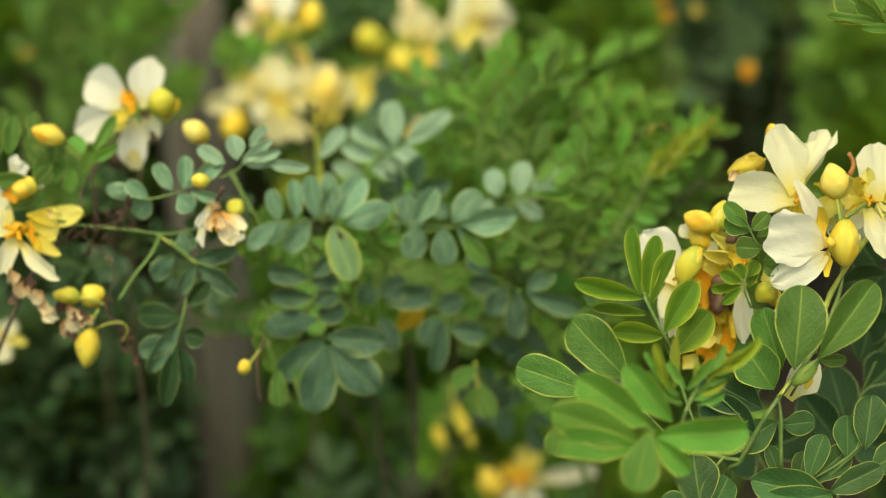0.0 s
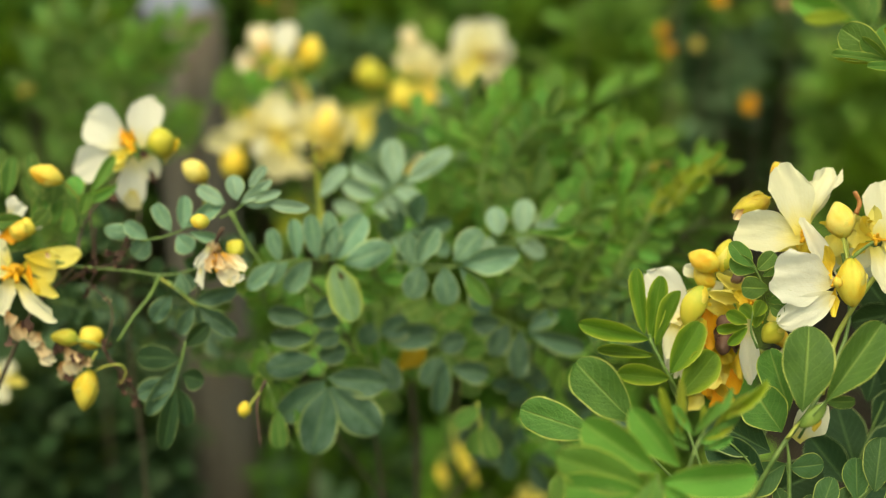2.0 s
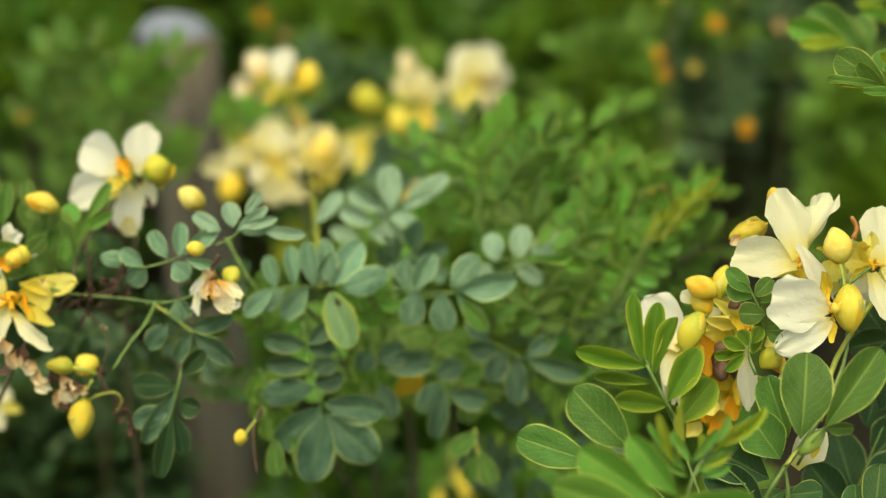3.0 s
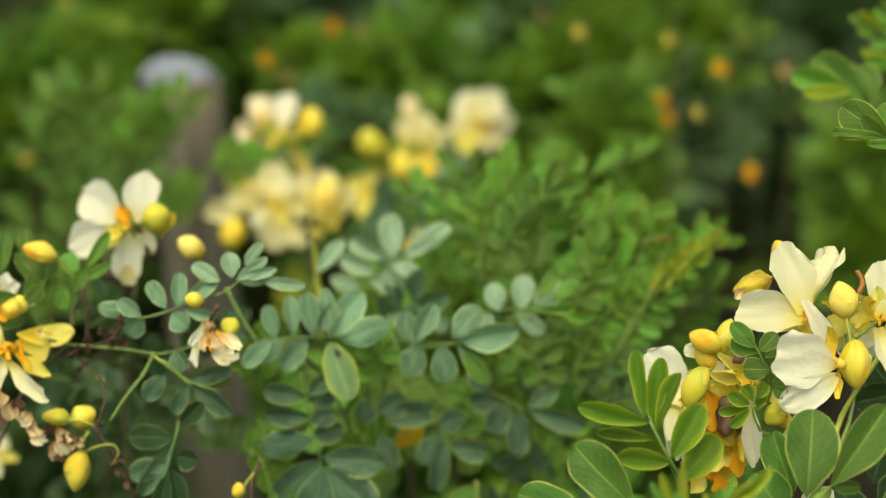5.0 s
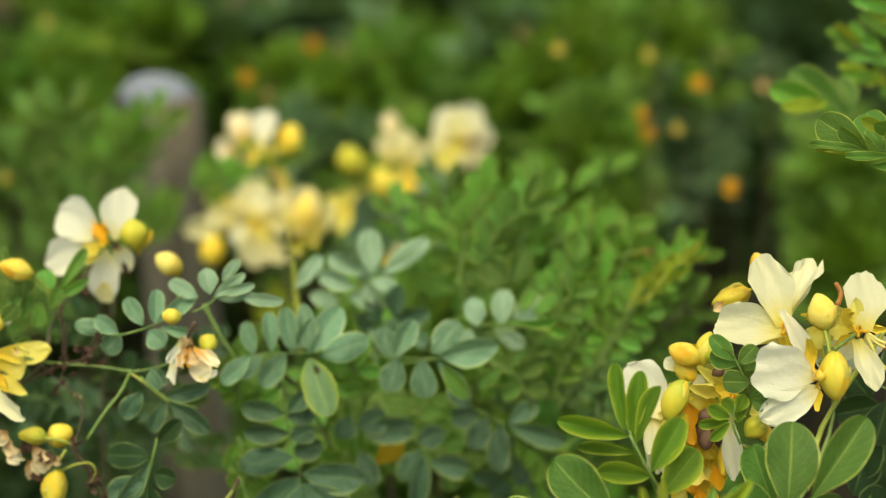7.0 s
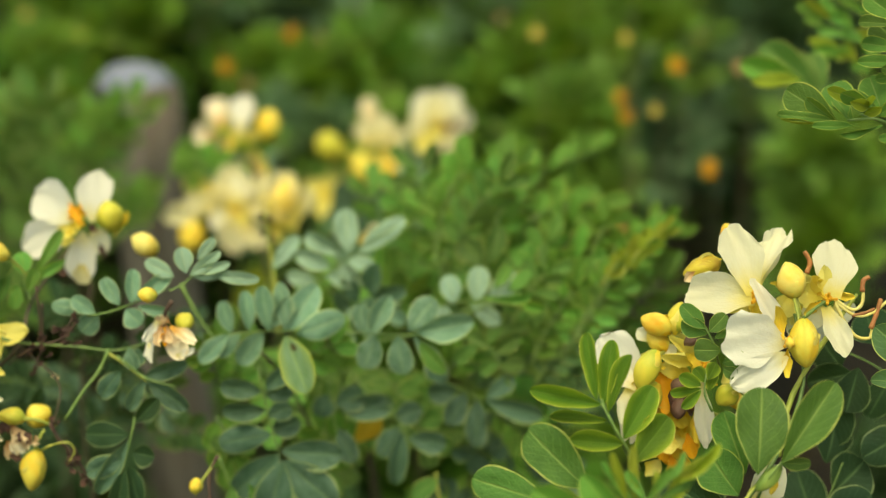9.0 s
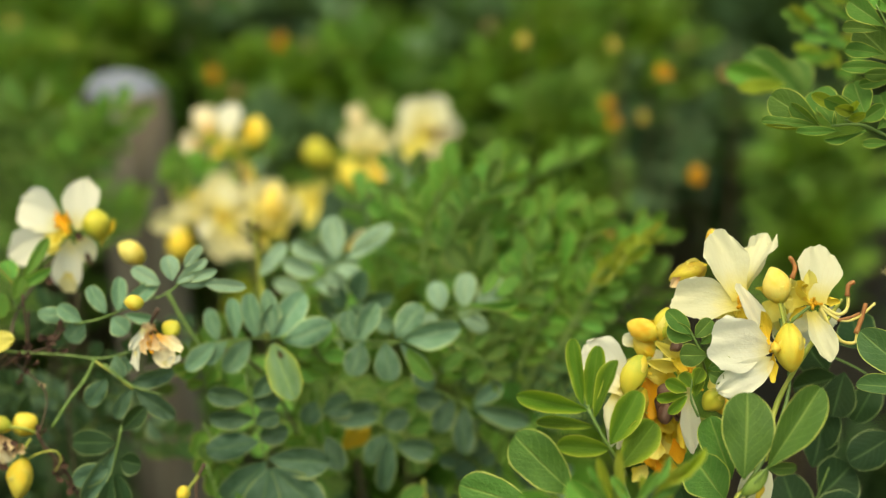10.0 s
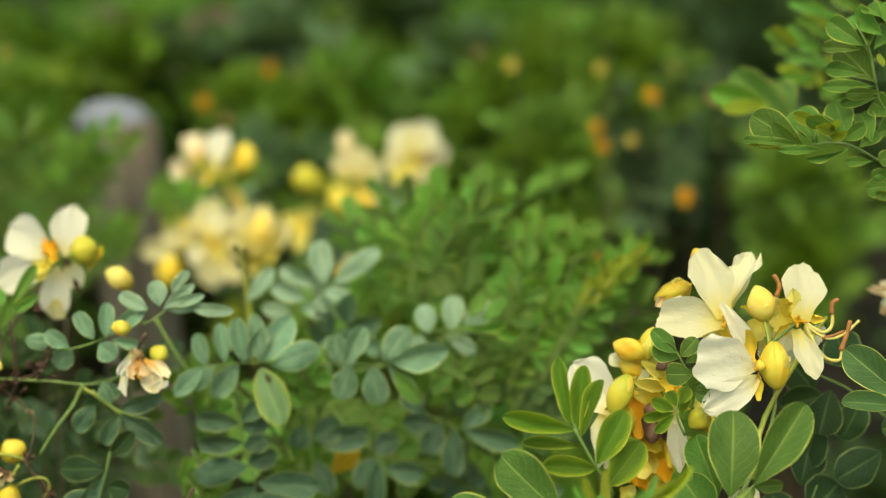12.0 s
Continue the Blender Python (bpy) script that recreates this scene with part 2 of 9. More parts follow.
PETAL = {
    "cream": petal_material("petal_cream", (0.87, 0.855, 0.66), (0.83, 0.73, 0.22), (0.68, 0.53, 0.14), thin=0.48, spread=0.28),
    "white": petal_material("petal_white", (0.89, 0.885, 0.80), (0.85, 0.78, 0.40), (0.66, 0.50, 0.24), thin=0.48, spread=0.2),
    "yellow": petal_material("petal_yellow", (0.86, 0.78, 0.24), (0.83, 0.65, 0.09), (0.70, 0.48, 0.08)),
    "butter": petal_material("petal_butter", (0.74, 0.70, 0.43), (0.75, 0.65, 0.25), (0.70, 0.53, 0.15), 0.45),
    "sepal": petal_material("sepal_orange", (0.82, 0.64, 0.10), (0.80, 0.50, 0.05), (0.62, 0.26, 0.02), 0.25),
    "orange": petal_material("petal_orange", (0.80, 0.40, 0.03), (0.74, 0.30, 0.02), (0.5, 0.2, 0.02), 0.25),
    "withered": petal_material("petal_withered", (0.76, 0.60, 0.38), (0.36, 0.17, 0.06), (0.18, 0.07, 0.02), 0.25, 0.7),
    "shrivelled": petal_material("petal_shrivelled", (0.115, 0.060, 0.045), (0.050, 0.026, 0.022), (0.04, 0.02, 0.015), 0.1, 0.8),
    "faded": petal_material("petal_faded", (0.84, 0.76, 0.56), (0.78, 0.42, 0.08), (0.5, 0.27, 0.1), 0.25, 0.4),
}
BUD = {
    "yellow": bud_material("bud_yellow", (0.52, 0.52, 0.07), (0.80, 0.69, 0.12), (0.80, 0.50, 0.04)),
    "green": bud_material("bud_green", (0.30, 0.38, 0.05), (0.56, 0.54, 0.07), (0.68, 0.56, 0.08)),
    "orange": bud_material("bud_orange", (0.70, 0.62, 0.12), (0.82, 0.64, 0.11), (0.80, 0.40, 0.03)),
    "pale": bud_material("bud_pale", (0.60, 0.56, 0.10), (0.80, 0.70, 0.22), (0.78, 0.52, 0.07)),
    "brown": bud_material("bud_brown", (0.50, 0.46, 0.07), (0.56, 0.46, 0.05), (0.34, 0.17, 0.03)),
    "mauve": bud_material("bud_mauve", (0.12, 0.065, 0.05), (0.17, 0.095, 0.075), (0.10, 0.05, 0.04)),
    "knot": bud_material("post_knot", (0.03, 0.028, 0.03), (0.05, 0.045, 0.05), (0.035, 0.03, 0.03)),
    "pod": bud_material("bud_pod", (0.12, 0.22, 0.04), (0.19, 0.30, 0.06), (0.26, 0.34, 0.08)),
}
STEM = {
    "green": plain_organic("stem_green", (0.085, 0.165, 0.04), (0.17, 0.26, 0.07), 200, 0.5),
    "tender": plain_organic("stem_tender", (0.24, 0.30, 0.05), (0.36, 0.38, 0.08), 200, 0.5),
    "woody": plain_organic("stem_woody", (0.045, 0.036, 0.022), (0.10, 0.08, 0.05), 160, 0.8, 0.0, 0.0008),
    "dry": plain_organic("stem_dry", (0.045, 0.026, 0.020), (0.105, 0.062, 0.045), 260, 0.8, 0.0, 0.0006),
}
ANTHER = plain_organic("anther_brown", (0.24, 0.09, 0.03), (0.42, 0.18, 0.06), 500, 0.5)
FILAMENT = plain_organic("filament_yellow", (0.72, 0.62, 0.18), (0.82, 0.74, 0.30), 300, 0.5, 0.2)
POLLEN = plain_organic("stamen_orange", (0.74, 0.34, 0.02), (0.82, 0.48, 0.04), 500, 0.55, 0.15)


def soil_material():
    m, n, l = material("soil")
    big = world_noise(n, l, 5, 5)
    fine = world_noise(n, l, 60, 6)
    c = mix(n, l, sharpen(n, l, big, 0.35, 0.65), (0.024, 0.018, 0.012), (0.060, 0.047, 0.032))
    c = mix(n, l, sharpen(n, l, fine, 0.58, 0.72), c, (0.11, 0.09, 0.065))
    return finish(m, n, l, c, 0.95, fine, 0.02)


def post_material():
    m, n, l = material("weathered_wood")
    t = n.new("ShaderNodeTexCoord")
    mp = n.new("ShaderNodeMapping")
    mp.inputs["Scale"].default_value = (60, 60, 3)
    l.new(t.outputs["Object"], mp.inputs[0])
    g = n.new("ShaderNodeTexNoise")
    g.inputs["Scale"].default_value, g.inputs["Detail"].default_value = 1.6, 6
    l.new(mp.outputs[0], g.inputs["Vector"])
    c = mix(n, l, sharpen(n, l, g.outputs["Fac"], 0.3, 0.7), (0.070, 0.064, 0.053), (0.175, 0.162, 0.143))
    c = mix(n, l, maths(n, l, "MULTIPLY", sharpen(n, l, world_noise(n, l, 9, 3), 0.5, 0.75), 0.6, True), c, (0.11, 0.075, 0.045))
    return finish(m, n, l, c, 0.85, g.outputs["Fac"], 0.004)


SOIL, WOOD = soil_material(), post_material()


def cap_material():
    m, n, l = material("post_cap")
    f = world_noise(n, l, 30, 5)
    c = mix(n, l, sharpen(n, l, f, 0.35, 0.7), (0.140, 0.160, 0.225), (0.220, 0.245, 0.32))
    return finish(m, n, l, c, 0.6, world_noise(n, l, 160, 4), 0.0015)


CAP = cap_material()

# ---- builders ----
WORLD = {}


def place(ob, parent, m):
    """Hang ob under parent so that it stands at the world pose m."""
    WORLD[ob] = m
    if parent is not None:
        ob.parent = parent
        ob.matrix_basis = WORLD[parent].inverted() @ m
    else:
        ob.matrix_basis = m
    return ob


def mesh_from(name, verts, faces, mats, index=None, uvs=None, smooth=True):
    me = bpy.data.meshes.new(name)
    me.from_pydata([tuple(map(float, v)) for v in verts], [], faces)
    for m in mats:
        me.materials.append(m)
    if index is not None:
        me.polygons.foreach_set("material_index", index)
    if smooth:
        me.polygons.foreach_set("use_smooth", [True] * len(me.polygons))
    if uvs is not None:
        layer = me.uv_layers.new(name="UVMap")
        layer.data.foreach_set("uv", [c for loop in me.loops for c in uvs[loop.vertex_index]])
    me.update()
    return me


def leaflet_mesh(kind, variant):
    """One blade of unit length along y and unit width along x, folded at the midrib, with a pale margin strip and an uneven edge."""
    r = random.Random(f"{kind}{variant}")
    rim = 0.90 if kind in ("glaucous", "frosted", "bluish") else 0.945
    across = (-1.0, -rim, -0.62, -0.3, 0.0, 0.3, 0.62, rim, 1.0)
    rows = 20
    fold, bend, roll_in = r.uniform(0.03, 0.16), r.uniform(-0.06, 0.20), r.uniform(-0.16, 0.12)
    wave, ph, notch = r.uniform(0.01, 0.035), r.uniform(0, 6), r.uniform(0.0, 0.035)
    widest = r.uniform(0.50, 0.60) if kind in ("glaucous", "bluish", "frosted", "deep") else r.uniform(0.57, 0.69)
    taper = 0.9
    if kind == "rimmed":
        widest, taper, rim = r.uniform(0.68, 0.76), 1.25, 0.90
    if kind == "spotted":
        widest, taper = 0.60, 0.7
    if kind == "glossy":
        widest, taper, fold, roll_in = r.uniform(0.58, 0.68), 0.8, r.uniform(0.06, 0.16), -0.05
    verts, uvs, faces, index = [], [], [], []
    for i in range(rows):
        s = i / (rows - 1)
        s_out = 0.5 - 0.5 * math.cos(math.pi * s)
        if s_out < widest:
            half = 0.5 * math.sin(math.pi / 2 * s_out / widest) ** taper
        else:
            half = 0.5 * math.sqrt(max(0.0, 1 - ((s_out - widest) / (1 - widest)) ** 2.3))
        half = max(half, 0.02)
        for u in across:
            side = half * u * (1 + 0.05 * math.sin(5 * s_out + ph + (2 if u > 0 else 0)) + 0.018 * math.sin(16 * s_out + 3 * ph + 4 * u))
            y = s_out - (notch * (1 - abs(u)) * s_out ** 6)
            z = fold * abs(u) * half * 2 - bend * s_out ** 2 - roll_in * (u * half * 2) ** 2 + wave * math.sin(9 * s_out + ph) * u + 0.011 * math.sin(40 * (s_out - 0.35 * abs(u)) + ph) * abs(u) * (1.1 - abs(u)) * 2
            verts.append((side, y, z))
            uvs.append((0.5 + 0.5 * u, s_out))
    w = len(across)
    for i in range(rows - 1):
        for j in range(w - 1):
            a = i * w + j
            faces.append((a, a + 1, a + w + 1, a + w))
            index.append(1 if j in (0, w - 2) else 0)
    return mesh_from("leaflet", verts, faces, (LEAF[kind], EDGE[kind]), index, uvs)


def petal_mesh(kind, variant):
    """A petal of unit length and width: narrow claw fanning out to a cupped blade with a ruffled, uneven end."""
    wrapped, rounded, fan = kind.endswith("_wrap"), kind.endswith("_round"), kind.endswith("_fan")
    kind = kind.replace("_wrap", "").replace("_round", "").replace("_fan", "")
    r = random.Random(f"p{kind}{variant}")
    across = (-1.0, -0.95, -0.87, -0.75, -0.6, -0.45, -0.3, -0.15, 0.0, 0.15, 0.3, 0.45, 0.6, 0.75, 0.87, 0.95, 1.0)
    rows = 19
    cup, bend, ruffle, ph = r.uniform(0.10, 0.36), r.uniform(-0.10, 0.20), r.uniform(0.02, 0.055), r.uniform(0, 6)
    skew, at_u, dent = r.uniform(-0.12, 0.12), r.uniform(-0.6, 0.6), r.uniform(0.0, 0.10)
    corner, power, close = r.uniform(0.20, 0.34), r.uniform(2.8, 4.2), r.uniform(0.02, 0.12)
    if kind in ("withered", "shrivelled"):
        cup, ruffle, bend, dent = r.uniform(0.3, 0.9), r.uniform(0.12, 0.22), r.uniform(-0.4, 0.4), 0.2
    if kind == "faded":
        cup, ruffle, bend = r.uniform(0.3, 0.6), r.uniform(0.06, 0.12), r.uniform(-0.2, 0.3)
    if kind in ("sepal", "orange", "yellow"):
        cup, ruffle, dent, corner, power, close = r.uniform(0.25, 0.45), 0.025, 0.03, 0.45, 2.7, 0.16
    if kind == "cream":
        corner, power = r.uniform(0.30, 0.44), r.uniform(2.6, 3.4)
    if kind == "white":
        corner, power = r.uniform(0.34, 0.44), r.uniform(2.8, 3.4)
    if wrapped:
        cup, ruffle, dent, corner, power, bend = r.uniform(0.8, 1.0), 0.012, 0.0, 0.5, 2.3, 0.0
    if rounded:
        corner, power, dent, cup, close, ruffle = r.uniform(0.03, 0.08), r.uniform(2.0, 2.6), r.uniform(0.0, 0.05), r.uniform(0.12, 0.30), 0.0, 0.03
    if fan:
        corner, power, dent, cup, close, ruffle, bend, skew = 0.16, 3.0, 0.05, 0.16, 0.0, 0.035, 0.10, 0.0
    belly = 0.22 if kind in ("sepal", "yellow") else 0.0
    claw = 0.40 if kind in ("cream", "white", "butter") and not (rounded or fan) else 0.15
    verts, uvs, faces = [], [], []
    for i in range(rows):
        s = i / (rows - 1)
        q = min(1.0, s / 0.6)
        half = 0.5 * (claw + (1 - claw) * (3 * q * q - 2 * q ** 3)) * (1 - close * s ** 4)
        if rounded:
            half = 0.5 * (math.sin(math.pi / 2 * s / 0.62) ** 0.75 if s < 0.62 else math.sqrt(1 - 0.97 * ((s - 0.62) / 0.38) ** 2.4))
            half = max(half, 0.07)
        for u in across:
            end = 1 - corner * abs(u) ** power - dent * math.exp(-((u - at_u) / 0.22) ** 2) + 0.02 * math.sin(6 * u + ph) + 0.010 * math.sin(17 * u + 2 * ph) + (0.022 * abs(math.sin(5.2 * u + ph)) if fan else 0.0)
            y = s * (1 + (end - 1) * s ** 1.5)
            x = half * u * (1 + 0.04 * math.sin(9 * s + ph + u) + 0.014 * math.sin(23 * s + 2 * ph + 3 * u)) + skew * s * s
            z = cup * (u * half * 2) ** 2 * 0.55 - bend * s * s - belly * math.sin(math.pi * s) + ruffle * math.sin(7 * u + 5 * s + ph) * s ** 2.5 + 0.5 * ruffle * math.sin(15 * u + 2 * ph) * s ** 5 + 0.010 * math.sin(8.5 * u + 3 * math.sin(4 * s + ph)) * s * (1.2 - s)
            verts.append((x, y, z))
            uvs.append((0.5 + 0.5 * u, s))
    w = len(across)
    for i in range(rows - 1):
        for j in range(w - 1):
            a = i * w + j
            faces.append((a, a + 1, a + w + 1, a + w))
    return mesh_from("petal", verts, faces, (PETAL[kind],), None, uvs)


def bud_mesh(kind, variant):
    """A bud of unit length and width: overlapping sepals as raised swells with seams between them, blunt tip."""
    r = random.Random(f"b{kind}{variant}")
    n, rows = 30, 12
    ph, lean = r.uniform(0, 6), r.uniform(-0.14, 0.14)
    verts, uvs, faces = [], [], []
    for i in range(rows + 1):
        s = i / rows
        y = 0.5 - 0.5 * math.cos(math.pi * s)
        rad = 0.5 * max(0.03, math.sin(math.pi * y ** 0.9)) ** 0.62 * (1.0 if 0 < i < rows else 0.25)
        for k in range(n):
            a = 2 * math.pi * k / n
            turn = (1.5 * (a + ph + 0.9 * y) / math.pi) % 1.0
            q = rad * (1 + 0.19 * (turn ** 1.6 - 0.4) * min(1.0, 3 * y) + 0.05 * math.sin(2 * a + 5 * y + ph))
            verts.append((q * math.cos(a) + lean * y * y, y, q * math.sin(a)))
            uvs.append((k / n, y))
    for i in range(rows):
        for k in range(n):
            a, b = i * n + k, i * n + (k + 1) % n
            faces.append((a, b, b + n, a + n))
    faces.append(tuple(range(n - 1, -1, -1)))
    faces.append(tuple(range(rows * n, rows * n + n)))
    return mesh_from("bud", verts, faces, (BUD[kind],), None, uvs)


VARIANTS = 9
CACHE = {}


def shape(maker, kind, variant):
    key = (maker, kind, variant % VARIANTS)
    if key not in CACHE:
        CACHE[key] = maker(kind, variant % VARIANTS)
    return CACHE[key]


COUNT = [0]


def along(base, tip, width, roll, depth=None):
    """The pose of a unit blade from base to tip; its face is turned up and outwards to the open side, then rolled about its length."""
    base, tip = Vector(base), Vector(tip)
    y = tip - base
    size = y.length
    y.normalize()
    open_side = (Vector((0.0, -0.4, 1.25)) - base).normalized()
    z = open_side - y * open_side.dot(y)
    if z.length < 1e-4:
        z = Vector((0, 0, 1)) - y * y.z
    z.normalize()
    x = y.cross(z)
    m = Matrix((x, y, z)).transposed().to_4x4()
    m = m @ Matrix.Rotation(radians(roll), 4, "Y")
    return Matrix.Translation(base) @ m @ Matrix.Diagonal((width, size, depth if depth else size, 1))


def tube_data(name, points, radius, mat, sides=7, taper=0.6):
    """A round stalk through the points, thinner towards its end."""
    pts = [Vector(p) for p in points]
    fine = []
    for i in range(len(pts) - 1):
        p0, p1, p2, p3 = pts[max(i - 1, 0)], pts[i], pts[i + 1], pts[min(i + 2, len(pts) - 1)]
        for k in range(4):
            t = k / 4
            fine.append(0.5 * ((2 * p1) + (p2 - p0) * t + (2 * p0 - 5 * p1 + 4 * p2 - p3) * t * t + (3 * p1 - p0 - 3 * p2 + p3) * t ** 3))
    fine.append(pts[-1])
    origin = pts[0]
    verts, faces = [], []
    n = len(fine)
    for i, p in enumerate(fine):
        d = (fine[min(i + 1, n - 1)] - fine[max(i - 1, 0)]).normalized()
        a = d.orthogonal().normalized()
        if i and abs(last.dot(d)) < 0.95:
            a = (last - d * last.dot(d)).normalized()
        last = a
        b = d.cross(a)
        r = radius * (1 - (1 - taper) * i / (n - 1)) * (1 + 0.12 * math.sin(i * 2.1))
        for k in range(sides):
            w = 2 * math.pi * k / sides
            verts.append(p - origin + (a * math.cos(w) + b * math.sin(w)) * r)
    for i in range(n - 1):
        for k in range(sides):
            q, e = i * sides + k, i * sides + (k + 1) % sides
            faces.append((q, e, e + sides, q + sides))
    faces.append(tuple(range(sides - 1, -1, -1)))
    faces.append(tuple(range((n - 1) * sides, n * sides)))
    return mesh_from(name, verts, faces, (mat,)), origin


def thing(name, base, label, category, group="", kind=""):
    ob = new(name)
    ob.empty_display_size = 0.02
    place(ob, None, Matrix.Translation(base))
    return tagged(ob, label, category, group, kind)


def stalk(name, parent, points, radius, kind="green", taper=0.6):
    me, origin = tube_data(name, points, radius, STEM[kind] if kind in STEM else kind, taper=taper)
    return place(new(name, me), parent, Matrix.Translation(origin))


def leaf(parent, points, radius=0.0005, kind="green"):
    """A compound leaf: its midrib stalk, under which the leaflets hang."""
    return stalk("compound_leaf", parent, points, radius, kind)


def blade(parent, kind, base, tip, width, roll=0):
    COUNT[0] += 1
    return place(new("leaflet", shape(leaflet_mesh, kind, COUNT[0])), parent, along(base, tip, width, roll))


def petal(parent, kind, base, tip, width, roll=0, name="petal"):
    COUNT[0] += 1
    return place(new(name, shape(petal_mesh, kind, COUNT[0])), parent, along(base, tip, width, roll))


def bud(parent, kind, base, tip, width, stem=None):
    """A flower bud and, where stem is given, the stalk from there to its base."""
    COUNT[0] += 1
    b = place(new("bud", shape(bud_mesh, kind, COUNT[0])), parent, along(base, tip, width, COUNT[0] * 47, width))
    if stem is not None:
        mid = (Vector(stem) + Vector(base)) / 2 + Vector((0, 0, 0.001))
        stalk("bud_stalk", b if parent.parent is None else parent, (stem, mid, base), 0.0007, "tender", 0.9)
    return b


def half_open(parent, kind, base, tip, width, wrap="yellow", stem=None, seed=0):
    """A bud about to open: the bud with three loose sepals wrapped round it."""
    b = bud(parent, kind, base, tip, width * 0.98, stem)
    r = random.Random(seed + COUNT[0])
    for k in range(2):
        turn = k * 150 + r.uniform(-40, 40)
        m = along(base, tip, width, turn).to_3x3()
        out, up = m.col[2].normalized(), m.col[1]
        grow = r.uniform(0.60, 0.78)
        p0 = Vector(base) - out * width * 0.16
        p1 = Vector(base) + up * grow - out * width * r.uniform(0.30, 0.36)
        COUNT[0] += 1
        place(new("sepal", shape(petal_mesh, wrap + "_wrap", COUNT[0])), b, along(p0, p1, width * r.uniform(0.98, 1.08), turn))
    return b


def flower(parent, centre, facing, size, stamens=5):
    """The heart of a flower: a knobbly orange cone with short stamens; petals are hung under it."""
    c, f = Vector(centre), Vector(facing).normalized()
    a = f.orthogonal().normalized()
    b = f.cross(a)
    verts, faces = [], []
    n, rows = 10, 5
    for i in range(rows + 1):
        s = i / rows
        for k in range(n):
            w = 2 * math.pi * k / n
            r = size * 0.5 * (math.cos(s * 1.45)) * (1 + 0.18 * math.sin(3 * w + 4 * s))
            verts.append((a * math.cos(w) + b * math.sin(w)) * r + f * (s - 0.3) * size * 0.7)
    for i in range(rows):
        for k in range(n):
            q, e = i * n + k, i * n + (k + 1) % n
            faces.append((q, e, e + n, q + n))
    faces.append(tuple(range(n - 1, -1, -1)))
    faces.append(tuple(range(rows * n, rows * n + n)))
    heart = place(new("flower", mesh_from("flower_heart", verts, faces, (POLLEN,))), parent, Matrix.Translation(c))
    rr = random.Random(int(1e5 * abs(c.x + c.z)))
    for k in range(stamens):
        w = 2 * math.pi * k / max(stamens, 1) + rr.uniform(-0.4, 0.4)
        out = (a * math.cos(w) + b * math.sin(w))
        tip = c + out * size * rr.uniform(0.5, 0.8) + f * size * rr.uniform(0.5, 0.9)
        me, o = tube_data("stamen", (c, c + f * size * 0.4 + out * size * 0.3, tip), size * 0.14, POLLEN, 6, 1.1)
        place(new("stamen", me), heart, Matrix.Translation(o))
    return heart


def stamen(parent, points, radius=0.0007):
    me, o = tube_data("stamen", points, radius, FILAMENT, 8, 0.9)
    s = place(new("stamen", me), parent, Matrix.Translation(o))
    return s


def anther(parent, points, radius=0.0011):
    me, o = tube_data("anther", points, radius, ANTHER, 8, 0.8)
    return place(new("anther", me), parent, Matrix.Translation(o))


def frond(parent, base, tip, pairs, length, width, kind, roll=0, droop=0.0, spread=58, stem="green", seed=0, lift=0.15):
    """A whole compound leaf: leaflets in opposite pairs along a drooping midrib, with a pair at the end."""
    base, tip = Vector(base), Vector(tip)
    r = random.Random(seed + int(1e5 * abs(base.x + 3 * base.z + 7 * tip.x)))
    mid = (base + tip) / 2 + Vector((0, 0, droop))
    lf = leaf(parent, (base, mid, tip), 0.0006 + 0.004 * width, stem)
    for i in range(pairs):
        s = 0.16 + 0.84 * i / max(pairs - 1, 1)
        p = base * (1 - s) ** 2 + mid * 2 * s * (1 - s) + tip * s * s
        d = ((mid - base) * (1 - s) + (tip - mid) * s).normalized()
        frame_m = along(p, p + d, 1, roll).to_3x3()
        x, z = frame_m.col[0].normalized(), frame_m.col[2].normalized()
        for side in (-1, 1):
            ang = radians(spread * (1 - 0.45 * (s > 0.95)) + r.uniform(-10, 10))
            way = d * math.cos(ang) + x * side * math.sin(ang) + z * r.uniform(-0.15, 0.15 + lift)
            ln = length * (0.72 + 0.4 * s) * r.uniform(0.85, 1.1)
            blade(lf, kind, p + way * 0.001, p + way * ln, width * (0.8 + 0.3 * s) * r.uniform(0.88, 1.1), roll + side * r.uniform(-5, 35))
    return lf


# ---- ground ----
def ground():
    verts, faces = [], []
    steps = [-400, -60, -12] + [-4 + 0.25 * i for i in range(45)] + [12, 60, 400]
    for y in steps:
        for x in steps:
            z = 0.05 * noise.noise((x * 0.9, y * 0.9, 0)) + 0.02 * noise.noise((x * 4, y * 4, 3)) if abs(x) < 9 and abs(y) < 9 else 0
            verts.append((x, y, z))
    n = len(steps)
    for i in range(n - 1):
        for j in range(n - 1):
            a = i * n + j
            faces.append((a, a + 1, a + n + 1, a + n))
    return tagged(new("ground", mesh_from("ground", verts, faces, (SOIL,))), "dark brown garden soil under the shrubs", "ground", kind="structure")


ground()


